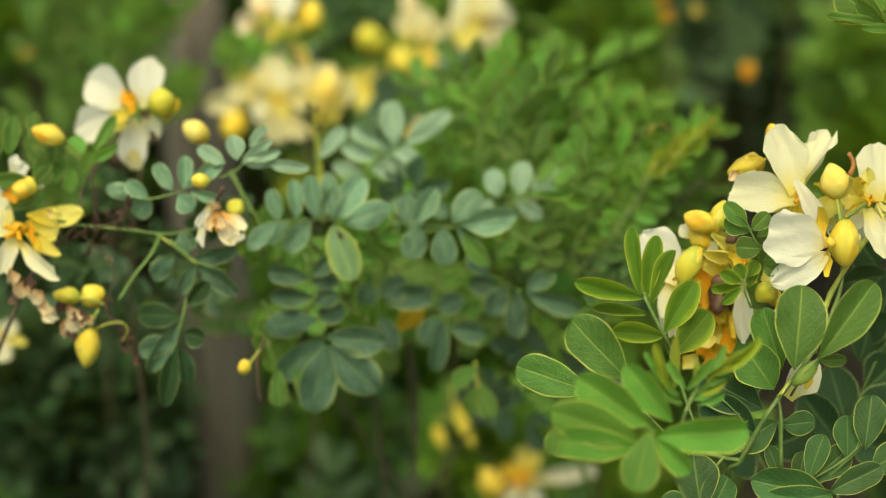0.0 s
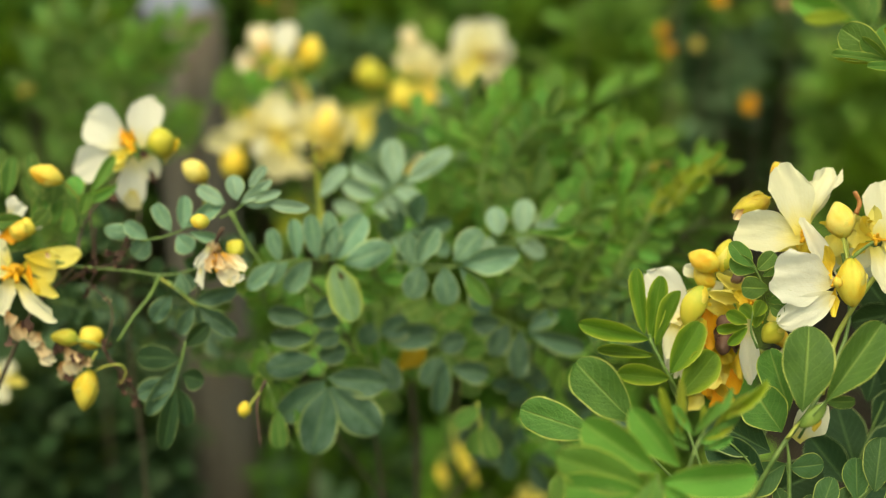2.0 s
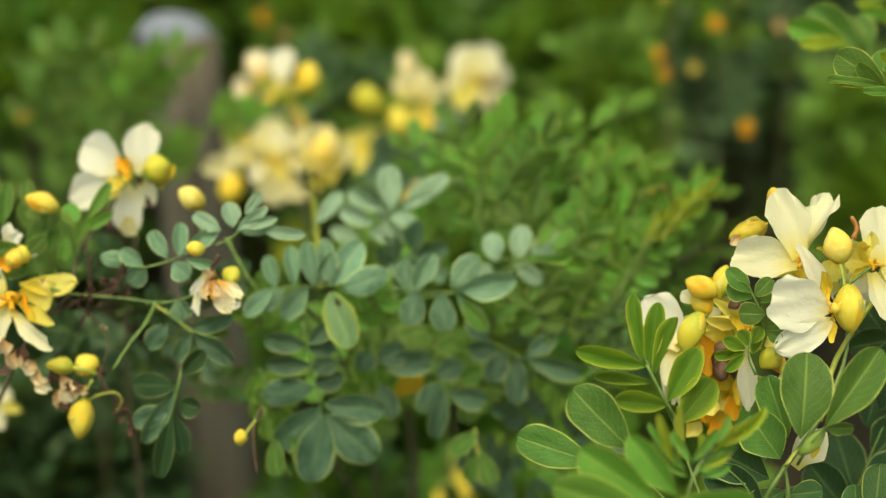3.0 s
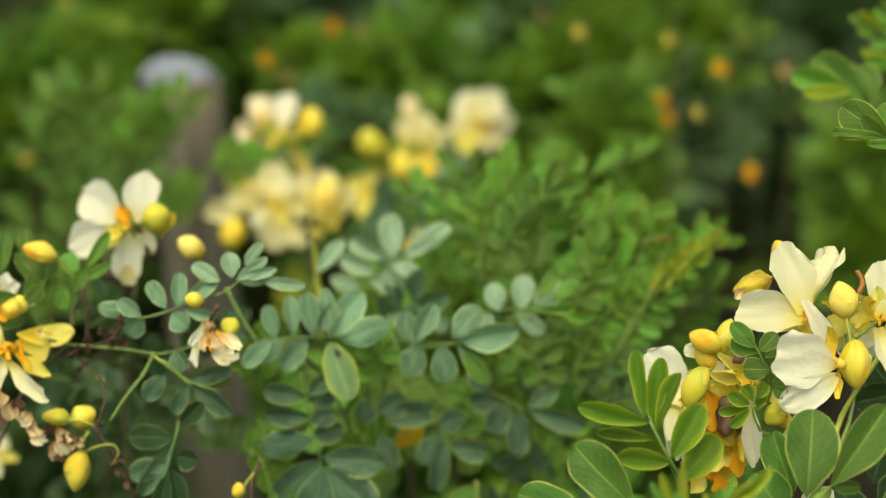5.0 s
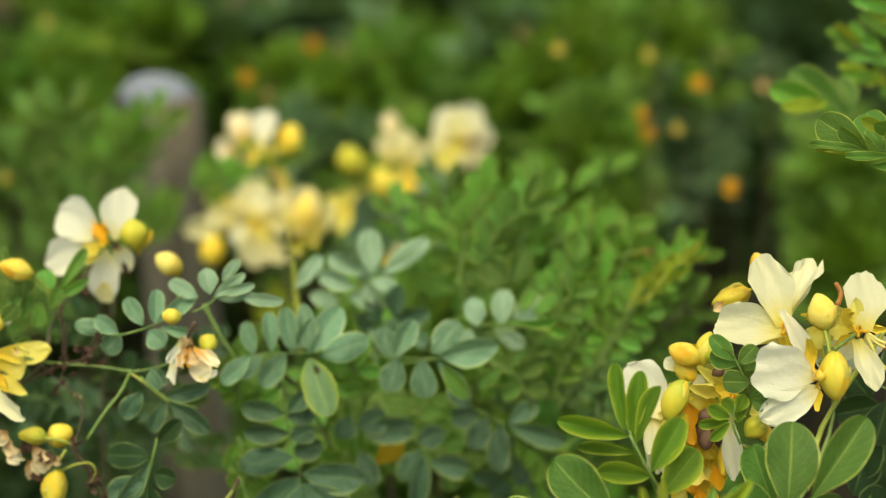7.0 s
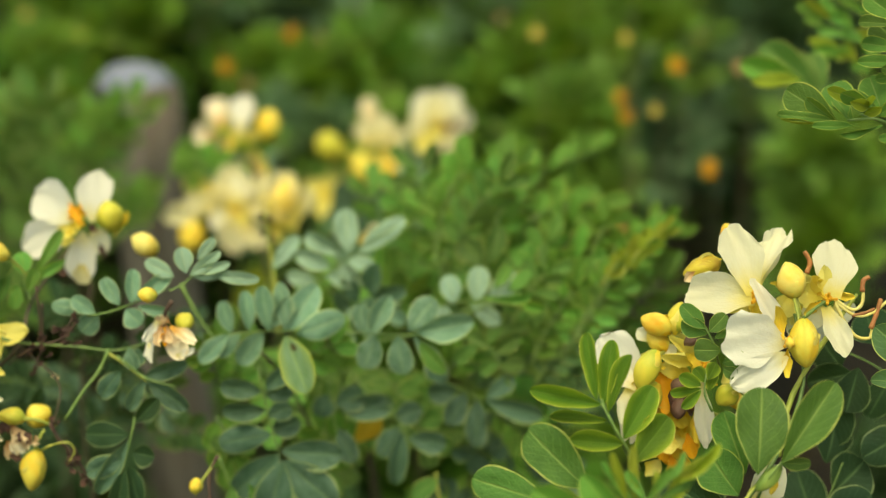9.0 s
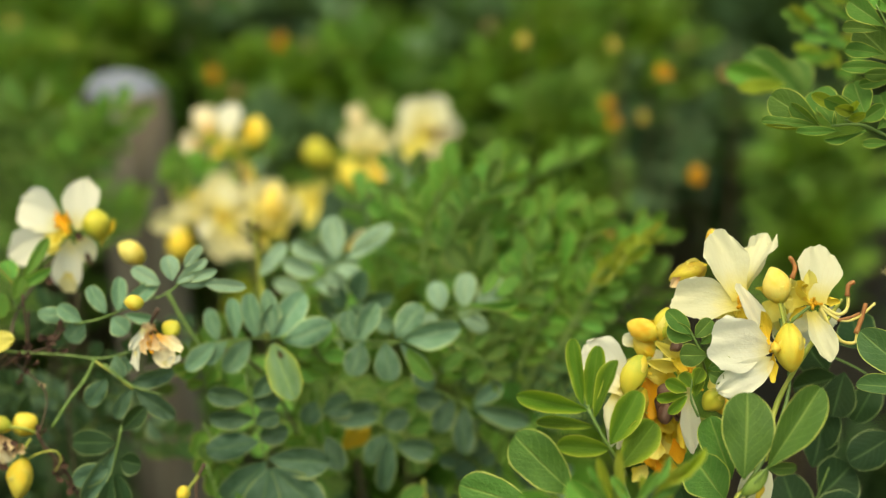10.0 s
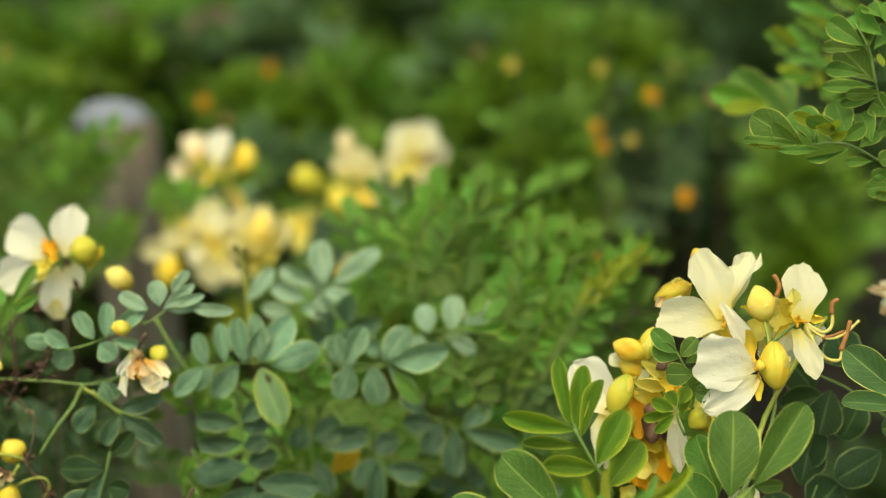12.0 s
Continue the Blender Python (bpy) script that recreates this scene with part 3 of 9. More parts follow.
# ---- fence post ----
def fence_post(x, y, top, radius, lean):
    shaft, hood = radius, radius * 1.07
    post = thing("fence_post", (x, y, 0), "weathered grey wooden fence post with a pale domed cap", "post")
    verts, faces, n, rows = [], [], 28, 16
    for i in range(rows + 1):
        z = top * i / rows
        for k in range(n):
            a = 2 * math.pi * k / n
            q = shaft * (1 + 0.035 * math.sin(5 * a + z * 3) + 0.03 * noise.noise((math.cos(a) * 2, math.sin(a) * 2, z * 3)))
            verts.append((q * math.cos(a) + lean * (top - z), q * math.sin(a), z - 0.1 * (i == 0)))
    for i in range(rows):
        for k in range(n):
            q, e = i * n + k, i * n + (k + 1) % n
            faces.append((q, e, e + n, q + n))
    faces.append(tuple(range(rows * n, rows * n + n)))
    place(new("shaft", mesh_from("shaft", verts, faces, (WOOD,))), post, Matrix.Translation((x, y, 0)))
    verts, faces, rows = [], [], 8
    for i in range(rows + 1):
        s = i / rows
        for k in range(n):
            a = 2 * math.pi * k / n
            rr = hood * math.cos(s * 1.5) ** 0.45 * (1 + 0.03 * math.sin(3 * a))
            verts.append((rr * math.cos(a), rr * math.sin(a), -0.016 + 0.86 * radius * math.sin(s * 1.57)))
    for i in range(rows):
        for k in range(n):
            q, e = i * n + k, i * n + (k + 1) % n
            faces.append((q, e, e + n, q + n))
    faces.append(tuple(range(rows * n, rows * n + n)))
    faces.append(tuple(range(n - 1, -1, -1)))
    place(new("cap", mesh_from("cap", verts, faces, (CAP,))), post, Matrix.Translation((x - radius * 0.13, y, top)) @ Matrix.Rotation(radians(7), 4, "Y") @ Matrix.Rotation(radians(16), 4, "X"))
    place(new("knot", bud_mesh("knot", 1)), post, Matrix.Translation((x - radius * 1.02, y - radius * 0.75, top - 0.002)) @ Matrix.Diagonal((0.013, 0.009, 0.010, 1)))
    return post


# ---- shrubs of the background ----
BLADE = [(0, 0, 0), (-0.34, 0.3, 0.05), (0, 0.33, 0), (0.34, 0.3, 0.05), (-0.5, 0.66, 0.05), (0, 0.68, -0.02), (0.5, 0.66, 0.05), (-0.3, 0.93, 0.0), (0, 1, -0.08), (0.3, 0.93, 0.0)]
BLADE_FACES = [(0, 2, 1), (0, 3, 2), (1, 2, 5, 4), (2, 3, 6, 5), (4, 5, 8, 7), (5, 6, 9, 8)]


def crown_data(leaves, mat, seed):
    """Many compound leaves in one mesh. leaves: rows of base, way, up (three numbers each), length, pairs, leaflet length, width."""
    rr = np.random.RandomState(seed)
    rows = np.array(leaves)
    tpl, tuv = np.array(BLADE, float), np.array([(v[0] + 0.5, v[1]) for v in BLADE])

    def unit(v):
        return v / (np.linalg.norm(v, axis=1, keepdims=True) + 1e-9)

    out = []
    for i in range(7):
        some = rows[rows[:, 10] > i]
        base, way, up, size, pairs, ll, lw = some[:, :3], some[:, 3:6], some[:, 6:9], some[:, 9:10], some[:, 10:11], some[:, 11:12], some[:, 12:13]
        side = unit(np.cross(way, up))
        nrm = np.cross(side, way)
        s = 0.2 + 0.8 * i / np.maximum(pairs - 1, 1)
        p = base + way * size * s - np.array((0, 0, 1)) * size * 0.25 * s * s
        n = len(some)
        for sd in (-1, 1):
            ang = np.radians(60 - 28 * (i == pairs - 1) + rr.uniform(-12, 12, (n, 1)))
            y = unit(way * np.cos(ang) + side * sd * np.sin(ang) + nrm * rr.uniform(-0.25, 0.45, (n, 1)))
            x = unit(np.cross(y, nrm + side * rr.uniform(-0.5, 0.5, (n, 1))))
            z = np.cross(x, y)
            q = ll * (0.75 + 0.4 * s) * rr.uniform(0.8, 1.15, (n, 1))
            w = lw * rr.uniform(0.85, 1.1, (n, 1))
            out.append(p[:, None] + tpl[None, :, :1] * (x * w)[:, None] + tpl[None, :, 1:2] * (y * q)[:, None] + tpl[None, :, 2:] * (z * q)[:, None])
    verts = np.concatenate(out)
    count, k = len(verts), len(tpl)
    me = bpy.data.meshes.new("crown")
    sizes = np.tile([len(f) for f in BLADE_FACES], count)
    loops = (np.array([a for f in BLADE_FACES for a in f])[None] + np.arange(count)[:, None] * k).ravel()
    me.vertices.add(count * k)
    me.vertices.foreach_set("co", verts.astype(np.float32).ravel())
    me.loops.add(len(loops))
    me.loops.foreach_set("vertex_index", loops.astype(np.int32))
    me.polygons.add(len(sizes))
    me.polygons.foreach_set("loop_start", np.concatenate(([0], np.cumsum(sizes)[:-1])).astype(np.int32))
    layer = me.uv_layers.new(name="UVMap")
    layer.data.foreach_set("uv", tuv[loops % k].astype(np.float32).ravel())
    me.materials.append(mat)
    me.update(calc_edges=True)
    me.validate()
    return me


def shrub(x, y, height, radius, count, mats, seed, label, ll=0.028, lw=0.016, low=0.15, tight=0.13, stems=8):
    """A loose shrub: woody stems, each with its own leafy bough, dark gaps between the boughs."""
    rr = np.random.RandomState(seed)
    sh = thing("shrub", (x, y, 0), label, "shrub", "shrubs behind")
    for k in range(stems):
        a = 2 * math.pi * (k + rr.uniform(-0.3, 0.3)) / stems
        reach = radius * rr.uniform(0.3, 1.0)
        tip = np.array((x + math.cos(a) * reach, y + math.sin(a) * reach, height * rr.uniform(0.72, 1.0)))
        mid = np.array((x + math.cos(a) * reach * 0.5, y + math.sin(a) * reach * 0.5, max(low, height * 0.5)))
        stalk("stem", sh, ((x + 0.01 * math.cos(a), y + 0.01 * math.sin(a), 0.0), tuple(mid), tuple(tip)), 0.006, "woody", 0.3)
        leaves = []
        forks = [mid * (1 - q) + tip * q + rr.normal(0, radius * tight, 3) for q in rr.uniform(0.1, 1.1, 4)]
        for _ in range(count // stems):
            b = forks[rr.randint(4)] + rr.normal(0, radius * tight, 3)
            if b[2] < low:
                b[2] = low + rr.uniform(0.0, 0.5) * (height - low)
            if b[2] > height:
                b[2] = height - rr.uniform(0.0, 0.35) * (height - low)
            out = b - np.array((x, y, height * 0.5))
            out /= np.linalg.norm(out) + 1e-6
            way = out * 0.8 + rr.normal(0, 0.45, 3) + np.array((0, 0, 0.3))
            way /= np.linalg.norm(way)
            up = np.array((0, -0.25, 1.0)) + rr.normal(0, 0.3, 3)
            leaves.append((*b, *way, *up, rr.uniform(0.05, 0.09), rr.randint(4, 7), ll, lw))
        bough = new("bough", crown_data(leaves, STUFF_LEAF[mats[k % len(mats)]], seed * 31 + k))
        tagged(place(bough, sh, Matrix.Identity(4)), kind="stuff")
    return sh


def clump(x, y, z, half_width, half_height, count, mats, seed, label, ll=0.022, lw=0.012):
    """A small shrub: bare woody stems up to a few leafy boughs of uneven size, with gaps between them."""
    rr = np.random.RandomState(seed)
    sh = thing("shrub", (x, y, 0), label, "shrub", "shrubs behind")
    for k in range(4):
        c = np.array((x, y, z)) + np.array((half_width, 0.6 * half_width, half_height)) * rr.uniform(-0.62, 0.62, 3)
        foot = (x + 0.02 * rr.normal(), y + 0.02 * rr.normal(), 0.0)
        stalk("stem", sh, (foot, ((x + c[0]) / 2, (y + c[1]) / 2 + 0.02, c[2] * 0.6), tuple(c)), 0.004, "woody", 0.3)
        leaves = []
        for _ in range(count // 4):
            off = rr.normal(0, 1, 3)
            off *= rr.uniform(0.2, 1.0) ** 0.5 / (np.linalg.norm(off) + 1e-6)
            b = c + off * np.array((half_width, half_width, half_height)) * 0.5
            way = off * 0.6 + rr.normal(0, 0.4, 3) + np.array((0, -0.15, 0.35))
            way /= np.linalg.norm(way)
            up = np.array((0, -0.35, 1.0)) + rr.normal(0, 0.35, 3)
            leaves.append((*b, *way, *up, rr.uniform(0.035, 0.06), rr.randint(4, 7), ll, lw))
        bough = new("bough", crown_data(leaves, STUFF_LEAF[mats[k % len(mats)]], seed * 17 + k))
        tagged(place(bough, sh, Matrix.Identity(4)), kind="stuff")
    return sh


# ---- the post behind the shrub ----
fence_post(-0.213, 1.097, 1.033, 0.0308, 0.03)

# ---- flowering branch in front ----

front = thing("flowering_branch", (0.1438, 0.4129, 0.0000), "leafy branch with cream-yellow flowers, buds and green oval leaflets", "branch", "flowering branches")
stalk("stem", front, ((0.1438, 0.4129, 0.0000), (0.1438, 0.4129, 0.8031), (0.1287, 0.4222, 0.9095), (0.1049, 0.4177, 0.9738), (0.1071, 0.4121, 0.9879), (0.1125, 0.4117, 1.0022), (0.1183, 0.4146, 1.0113), (0.1350, 0.4333, 1.0218), (0.1476, 0.4499, 1.0417), (0.1463, 0.4622, 1.0641)), 0.0012, "green", 0.6)
stalk("stem", front, ((0.1071, 0.4121, 0.9879), (0.0954, 0.4173, 0.9883), (0.0900, 0.4212, 1.0002), (0.0833, 0.4319, 1.0177), (0.0697, 0.4219, 1.0494)), 0.0008, "green", 0.6)
stalk("stem", front, ((0.1350, 0.4333, 1.0218), (0.1229, 0.4548, 1.0255), (0.1010, 0.4663, 1.0297), (0.0962, 0.4730, 1.0505)), 0.001, "tender", 0.6)
stalk("stem", front, ((0.1203, 0.4069, 0.9876), (0.1199, 0.4126, 1.0051), (0.1185, 0.4151, 1.0129)), 0.0008, "green", 0.6)
stalk("stem", front, ((0.1350, 0.4330, 1.0209), (0.1435, 0.4486, 1.0377), (0.1597, 0.4564, 1.0618), (0.1694, 0.4642, 1.0702)), 0.0012, "tender", 0.6)
fl = flower(front, (0.1311, 0.4598, 1.0721), (0, -1, 0.3), 0.0045, 4)
petal(fl, "cream", (0.1301, 0.4600, 1.0727), (0.1240, 0.4725, 1.0957), 0.0152, 8)
petal(fl, "cream", (0.1316, 0.4658, 1.0751), (0.1457, 0.4815, 1.0921), 0.0121, -50)
petal(fl, "cream", (0.1348, 0.4746, 1.0708), (0.1410, 0.4815, 1.0921), 0.0092, 15)
petal(fl, "cream", (0.1305, 0.4596, 1.0717), (0.1059, 0.4647, 1.0716), 0.0164, 22)
petal(fl, "yellow", (0.1334, 0.4645, 1.0711), (0.1213, 0.4627, 1.0656), 0.0082, 20)
petal(fl, "yellow", (0.1362, 0.4612, 1.0767), (0.1502, 0.4598, 1.0722), 0.0061, 10)
petal(fl, "sepal", (0.1302, 0.4655, 1.0741), (0.1337, 0.4609, 1.0600), 0.0054, 0)
half_open(front, "pale", (0.1464, 0.4595, 1.0713), (0.1407, 0.4634, 1.0833), 0.0102, "yellow", (0.1470, 0.4574, 1.0648))
bud(front, "brown", (0.1215, 0.4776, 1.0802), (0.1074, 0.4757, 1.0744), 0.0088, (0.1273, 0.4746, 1.0708))
petal(front, "yellow", (0.1213, 0.4755, 1.0814), (0.1132, 0.4756, 1.0817), 0.0042, 20, "sepal")
petal(front, "withered", (0.1106, 0.4718, 1.0780), (0.1060, 0.4709, 1.0752), 0.0037, 0, "sepal")
bud(front, "orange", (0.1277, 0.4837, 1.0832), (0.1245, 0.4865, 1.0920), 0.0076, (0.1328, 0.4791, 1.0692))
fl = flower(front, (0.1395, 0.4455, 1.0594), (0, -1, 0.3), 0.0036, 3)
petal(fl, "white_fan", (0.1410, 0.4460, 1.0590), (0.1160, 0.4380, 1.0650), 0.0194, 6)
petal(fl, "white_round", (0.1400, 0.4440, 1.0560), (0.1190, 0.4340, 1.0470), 0.0120, -6)
petal(fl, "white", (0.1390, 0.4520, 1.0570), (0.1280, 0.4560, 1.0800), 0.0075, 24)
petal(fl, "sepal", (0.1375, 0.4436, 1.0614), (0.1352, 0.4474, 1.0731), 0.0048, 5, "sepal")
petal(fl, "sepal", (0.1388, 0.4426, 1.0583), (0.1391, 0.4393, 1.0481), 0.0040, -10, "sepal")
bud(front, "orange", (0.1394, 0.4404, 1.0592), (0.1384, 0.4416, 1.0631), 0.0032)
half_open(front, "yellow", (0.1450, 0.4482, 1.0676), (0.1459, 0.4427, 1.0507), 0.0108, "yellow", (0.1447, 0.4596, 1.0717))
fl = flower(front, (0.1139, 0.4613, 1.0455), (0, -1, 0.3), 0.0033, 3)
petal(fl, "yellow", (0.1151, 0.4613, 1.0455), (0.1008, 0.4645, 1.0555), 0.0054, 10)
petal(fl, "yellow", (0.1147, 0.4610, 1.0447), (0.0971, 0.4622, 1.0483), 0.0062, -10)
petal(fl, "sepal", (0.1134, 0.4611, 1.0449), (0.1074, 0.4622, 1.0484), 0.0062, 20)
fl = flower(front, (0.0910, 0.4690, 1.0380), (0, -1, 0.3), 0.0034, 2)
petal(fl, "white_round", (0.0900, 0.4700, 1.0340), (0.0750, 0.4780, 1.0490), 0.0205, 4)
petal(fl, "white", (0.0891, 0.4632, 1.0357), (0.0750, 0.4708, 1.0438), 0.0114, 30)
petal(fl, "cream", (0.0899, 0.4683, 1.0359), (0.0859, 0.4608, 1.0129), 0.0085, 20)
half_open(front, "orange", (0.1028, 0.4695, 1.0554), (0.0913, 0.4713, 1.0609), 0.0088, "sepal", (0.1050, 0.4717, 1.0463))
half_open(front, "orange", (0.1018, 0.4717, 1.0463), (0.0944, 0.4742, 1.0542), 0.0076, "sepal", (0.1030, 0.4697, 1.0401))
half_open(front, "green", (0.1035, 0.4691, 1.0539), (0.1063, 0.4729, 1.0658), 0.0076, "yellow", (0.1072, 0.4717, 1.0463))
half_open(front, "green", (0.0949, 0.4585, 1.0526), (0.0875, 0.4540, 1.0388), 0.0095, "yellow", (0.1007, 0.4717, 1.0463))
fl = flower(front, (0.1043, 0.4663, 1.0297), (0, -1, 0.3), 0.0034, 2)
petal(fl, "orange", (0.1031, 0.4676, 1.0338), (0.0978, 0.4646, 1.0244), 0.0093, 0)
petal(fl, "orange", (0.1036, 0.4663, 1.0297), (0.0991, 0.4615, 1.0150), 0.0085, 10)
petal(fl, "sepal", (0.1043, 0.4663, 1.0297), (0.1078, 0.4614, 1.0146), 0.0089, -10)
petal(fl, "sepal", (0.1020, 0.4676, 1.0338), (0.0933, 0.4663, 1.0296), 0.0076, 0)
petal(fl, "orange", (0.1001, 0.4629, 1.0192), (0.0992, 0.4588, 1.0066), 0.0085, 10)
petal(fl, "sepal", (0.1077, 0.4636, 1.0213), (0.1127, 0.4602, 1.0108), 0.0055, 0)
petal(fl, "orange", (0.0966, 0.4679, 1.0192), (0.1035, 0.4628, 1.0034), 0.0098, 0)
petal(fl, "shrivelled", (0.1042, 0.4639, 1.0379), (0.1034, 0.4605, 1.0275), 0.0071, 0)
petal(fl, "shrivelled", (0.1086, 0.4632, 1.0358), (0.1110, 0.4598, 1.0255), 0.0063, 0)
petal(fl, "withered", (0.1103, 0.4782, 1.0508), (0.1126, 0.4762, 1.0445), 0.0051, 0)
petal(fl, "yellow", (0.0998, 0.4652, 1.0420), (0.0900, 0.4665, 1.0461), 0.0071, 20)
petal(fl, "sepal", (0.0977, 0.4645, 1.0399), (0.0870, 0.4632, 1.0357), 0.0076, -20)
petal(fl, "cream", (0.0951, 0.4730, 1.0505), (0.0907, 0.4744, 1.0546), 0.0064, 10)
petal(fl, "yellow", (0.1094, 0.4717, 1.0464), (0.1031, 0.4744, 1.0546), 0.0059, 0)
petal(fl, "sepal", (0.1001, 0.4605, 1.0275), (0.1078, 0.4585, 1.0213), 0.0071, 20)
petal(fl, "yellow", (0.0997, 0.4707, 1.0277), (0.0910, 0.4679, 1.0192), 0.0086, 0)
petal(fl, "sepal", (0.0980, 0.4608, 1.0129), (0.1102, 0.4581, 1.0045), 0.0076, 0)
petal(fl, "yellow", (0.1064, 0.4645, 1.0399), (0.0977, 0.4652, 1.0420), 0.0071, 0)
petal(fl, "cream", (0.0933, 0.4676, 1.0338), (0.0869, 0.4635, 1.0213), 0.0072, 10)
petal(fl, "yellow", (0.1255, 0.4563, 1.0458), (0.1193, 0.4543, 1.0397), 0.0062, 0)
petal(fl, "sepal", (0.1290, 0.4517, 1.0316), (0.1343, 0.4530, 1.0357), 0.0054, 0)
petal(fl, "yellow", (0.0989, 0.4584, 1.0210), (0.0914, 0.4617, 1.0312), 0.0084, 10)
petal(fl, "cream", (0.0987, 0.4607, 1.0127), (0.0901, 0.4628, 1.0189), 0.0093, -10)
petal(fl, "yellow", (0.0971, 0.4616, 1.0075), (0.0895, 0.4629, 1.0116), 0.0085, 10)
petal(fl, "cream", (0.0946, 0.4692, 1.0230), (0.0877, 0.4665, 1.0147), 0.0086, 0)
petal(fl, "yellow", (0.1021, 0.4577, 1.0189), (0.0989, 0.4554, 1.0118), 0.0076, 20)
petal(fl, "orange", (0.1015, 0.4572, 1.0097), (0.1047, 0.4542, 1.0004), 0.0076, 0)
petal(fl, "yellow", (0.0927, 0.4609, 1.0054), (0.0982, 0.4596, 1.0012), 0.0085, 0)
petal(fl, "cream", (0.0959, 0.4683, 1.0281), (0.0920, 0.4703, 1.0343), 0.0064, 0)
petal(fl, "orange", (0.1074, 0.4577, 1.0189), (0.1096, 0.4547, 1.0097), 0.0063, 0)
half_open(front, "green", (0.0962, 0.4614, 1.0382), (0.0873, 0.4571, 1.0249), 0.0104, "yellow")
petal(fl, "white", (0.1090, 0.4480, 1.0440), (0.1120, 0.4400, 1.0210), 0.0074, 0)
petal(fl, "orange", (0.0970, 0.4700, 1.0400), (0.1010, 0.4590, 1.0270), 0.0119, 5)
petal(fl, "sepal", (0.0970, 0.4710, 1.0410), (0.1100, 0.4680, 1.0370), 0.0107, 10)
petal(fl, "yellow", (0.1090, 0.4660, 1.0240), (0.1050, 0.4570, 1.0130), 0.0109, -8)
petal(fl, "cream", (0.0870, 0.4660, 1.0360), (0.0850, 0.4550, 1.0230), 0.0093, 0)
petal(fl, "sepal", (0.1010, 0.4680, 1.0230), (0.1000, 0.4590, 1.0120), 0.0102, 12)
petal(fl, "yellow", (0.1100, 0.4680, 1.0420), (0.1160, 0.4620, 1.0350), 0.0090, 0)
petal(fl, "cream", (0.0990, 0.4720, 1.0490), (0.1030, 0.4680, 1.0450), 0.0070, 0)
petal(fl, "yellow", (0.0930, 0.4680, 1.0230), (0.0960, 0.4610, 1.0140), 0.0090, -10)
petal(fl, "yellow", (0.1020, 0.4750, 1.0390), (0.1120, 0.4810, 1.0460), 0.0103, 0)
bud(front, "mauve", (0.1010, 0.4600, 1.0380), (0.1070, 0.4600, 1.0360), 0.0060)
bud(front, "mauve", (0.1010, 0.4590, 1.0290), (0.1070, 0.4590, 1.0280), 0.0080)
bud(front, "mauve", (0.1090, 0.4590, 1.0330), (0.1100, 0.4590, 1.0270), 0.0056)
bud(front, "mauve", (0.1070, 0.4640, 1.0550), (0.1100, 0.4640, 1.0520), 0.0052)
petal(fl, "sepal", (0.1099, 0.4561, 1.0295), (0.1097, 0.4521, 1.0172), 0.0042, 0)
half_open(front, "green", (0.1216, 0.4454, 1.0436), (0.1151, 0.4432, 1.0368), 0.0081, "yellow", (0.1245, 0.4499, 1.0417))
bud(front, "orange", (0.1215, 0.4537, 1.0377), (0.1255, 0.4513, 1.0306), 0.0062)
petal(fl, "sepal", (0.1172, 0.4543, 1.0397), (0.1108, 0.4550, 1.0417), 0.0045, 0)
petal(fl, "cream", (0.1259, 0.4517, 1.0316), (0.1249, 0.4500, 1.0265), 0.0041, 0)
lf = leaf(front, ((0.1181, 0.4563, 1.0458), (0.1125, 0.4458, 1.0603), (0.1082, 0.4483, 1.0681)), 0.0005, "green")
blade(lf, "mature", (0.1094, 0.4460, 1.0652), (0.1014, 0.4475, 1.0738), 0.0068, 10)
blade(lf, "mature", (0.1114, 0.4469, 1.0631), (0.1017, 0.4485, 1.0673), 0.0080, -15)
blade(lf, "mature", (0.1112, 0.4463, 1.0638), (0.1175, 0.4476, 1.0699), 0.0064, 0)
blade(lf, "mature", (0.1136, 0.4466, 1.0611), (0.1206, 0.4489, 1.0668), 0.0068, 20)
blade(lf, "mature", (0.1158, 0.4454, 1.0571), (0.1060, 0.4461, 1.0572), 0.0088, 0)
blade(lf, "mature", (0.1152, 0.4415, 1.0538), (0.1239, 0.4402, 1.0566), 0.0068, 10)
blade(lf, "mature", (0.1152, 0.4407, 1.0524), (0.1198, 0.4376, 1.0504), 0.0048, 0)
lf = leaf(front, ((0.1119, 0.4381, 1.0366), (0.1093, 0.4400, 1.0426), (0.1100, 0.4423, 1.0495)), 0.0005, "green")
blade(lf, "glossy", (0.1084, 0.4421, 1.0439), (0.0976, 0.4431, 1.0416), 0.0040, 0)
blade(lf, "glossy", (0.1078, 0.4399, 1.0460), (0.1000, 0.4400, 1.0499), 0.0052, 10)
blade(lf, "glossy", (0.1078, 0.4393, 1.0444), (0.1006, 0.4362, 1.0391), 0.0040, 0)
blade(lf, "glossy", (0.1106, 0.4435, 1.0455), (0.1069, 0.4474, 1.0499), 0.0052, 10)
blade(lf, "glossy", (0.1106, 0.4415, 1.0475), (0.1136, 0.4431, 1.0531), 0.0052, -10)
blade(lf, "glossy", (0.1111, 0.4418, 1.0429), (0.1140, 0.4454, 1.0486), 0.0048, -30)
lf = leaf(front, ((0.0837, 0.4232, 1.0221), (0.0758, 0.4179, 1.0370), (0.0697, 0.4216, 1.0484)), 0.0009, "green")
blade(lf, "glossy", (0.0697, 0.4213, 1.0479), (0.0454, 0.4229, 1.0532), 0.0069, 8)
blade(lf, "glossy", (0.0715, 0.4203, 1.0423), (0.0520, 0.4217, 1.0442), 0.0046, 20)
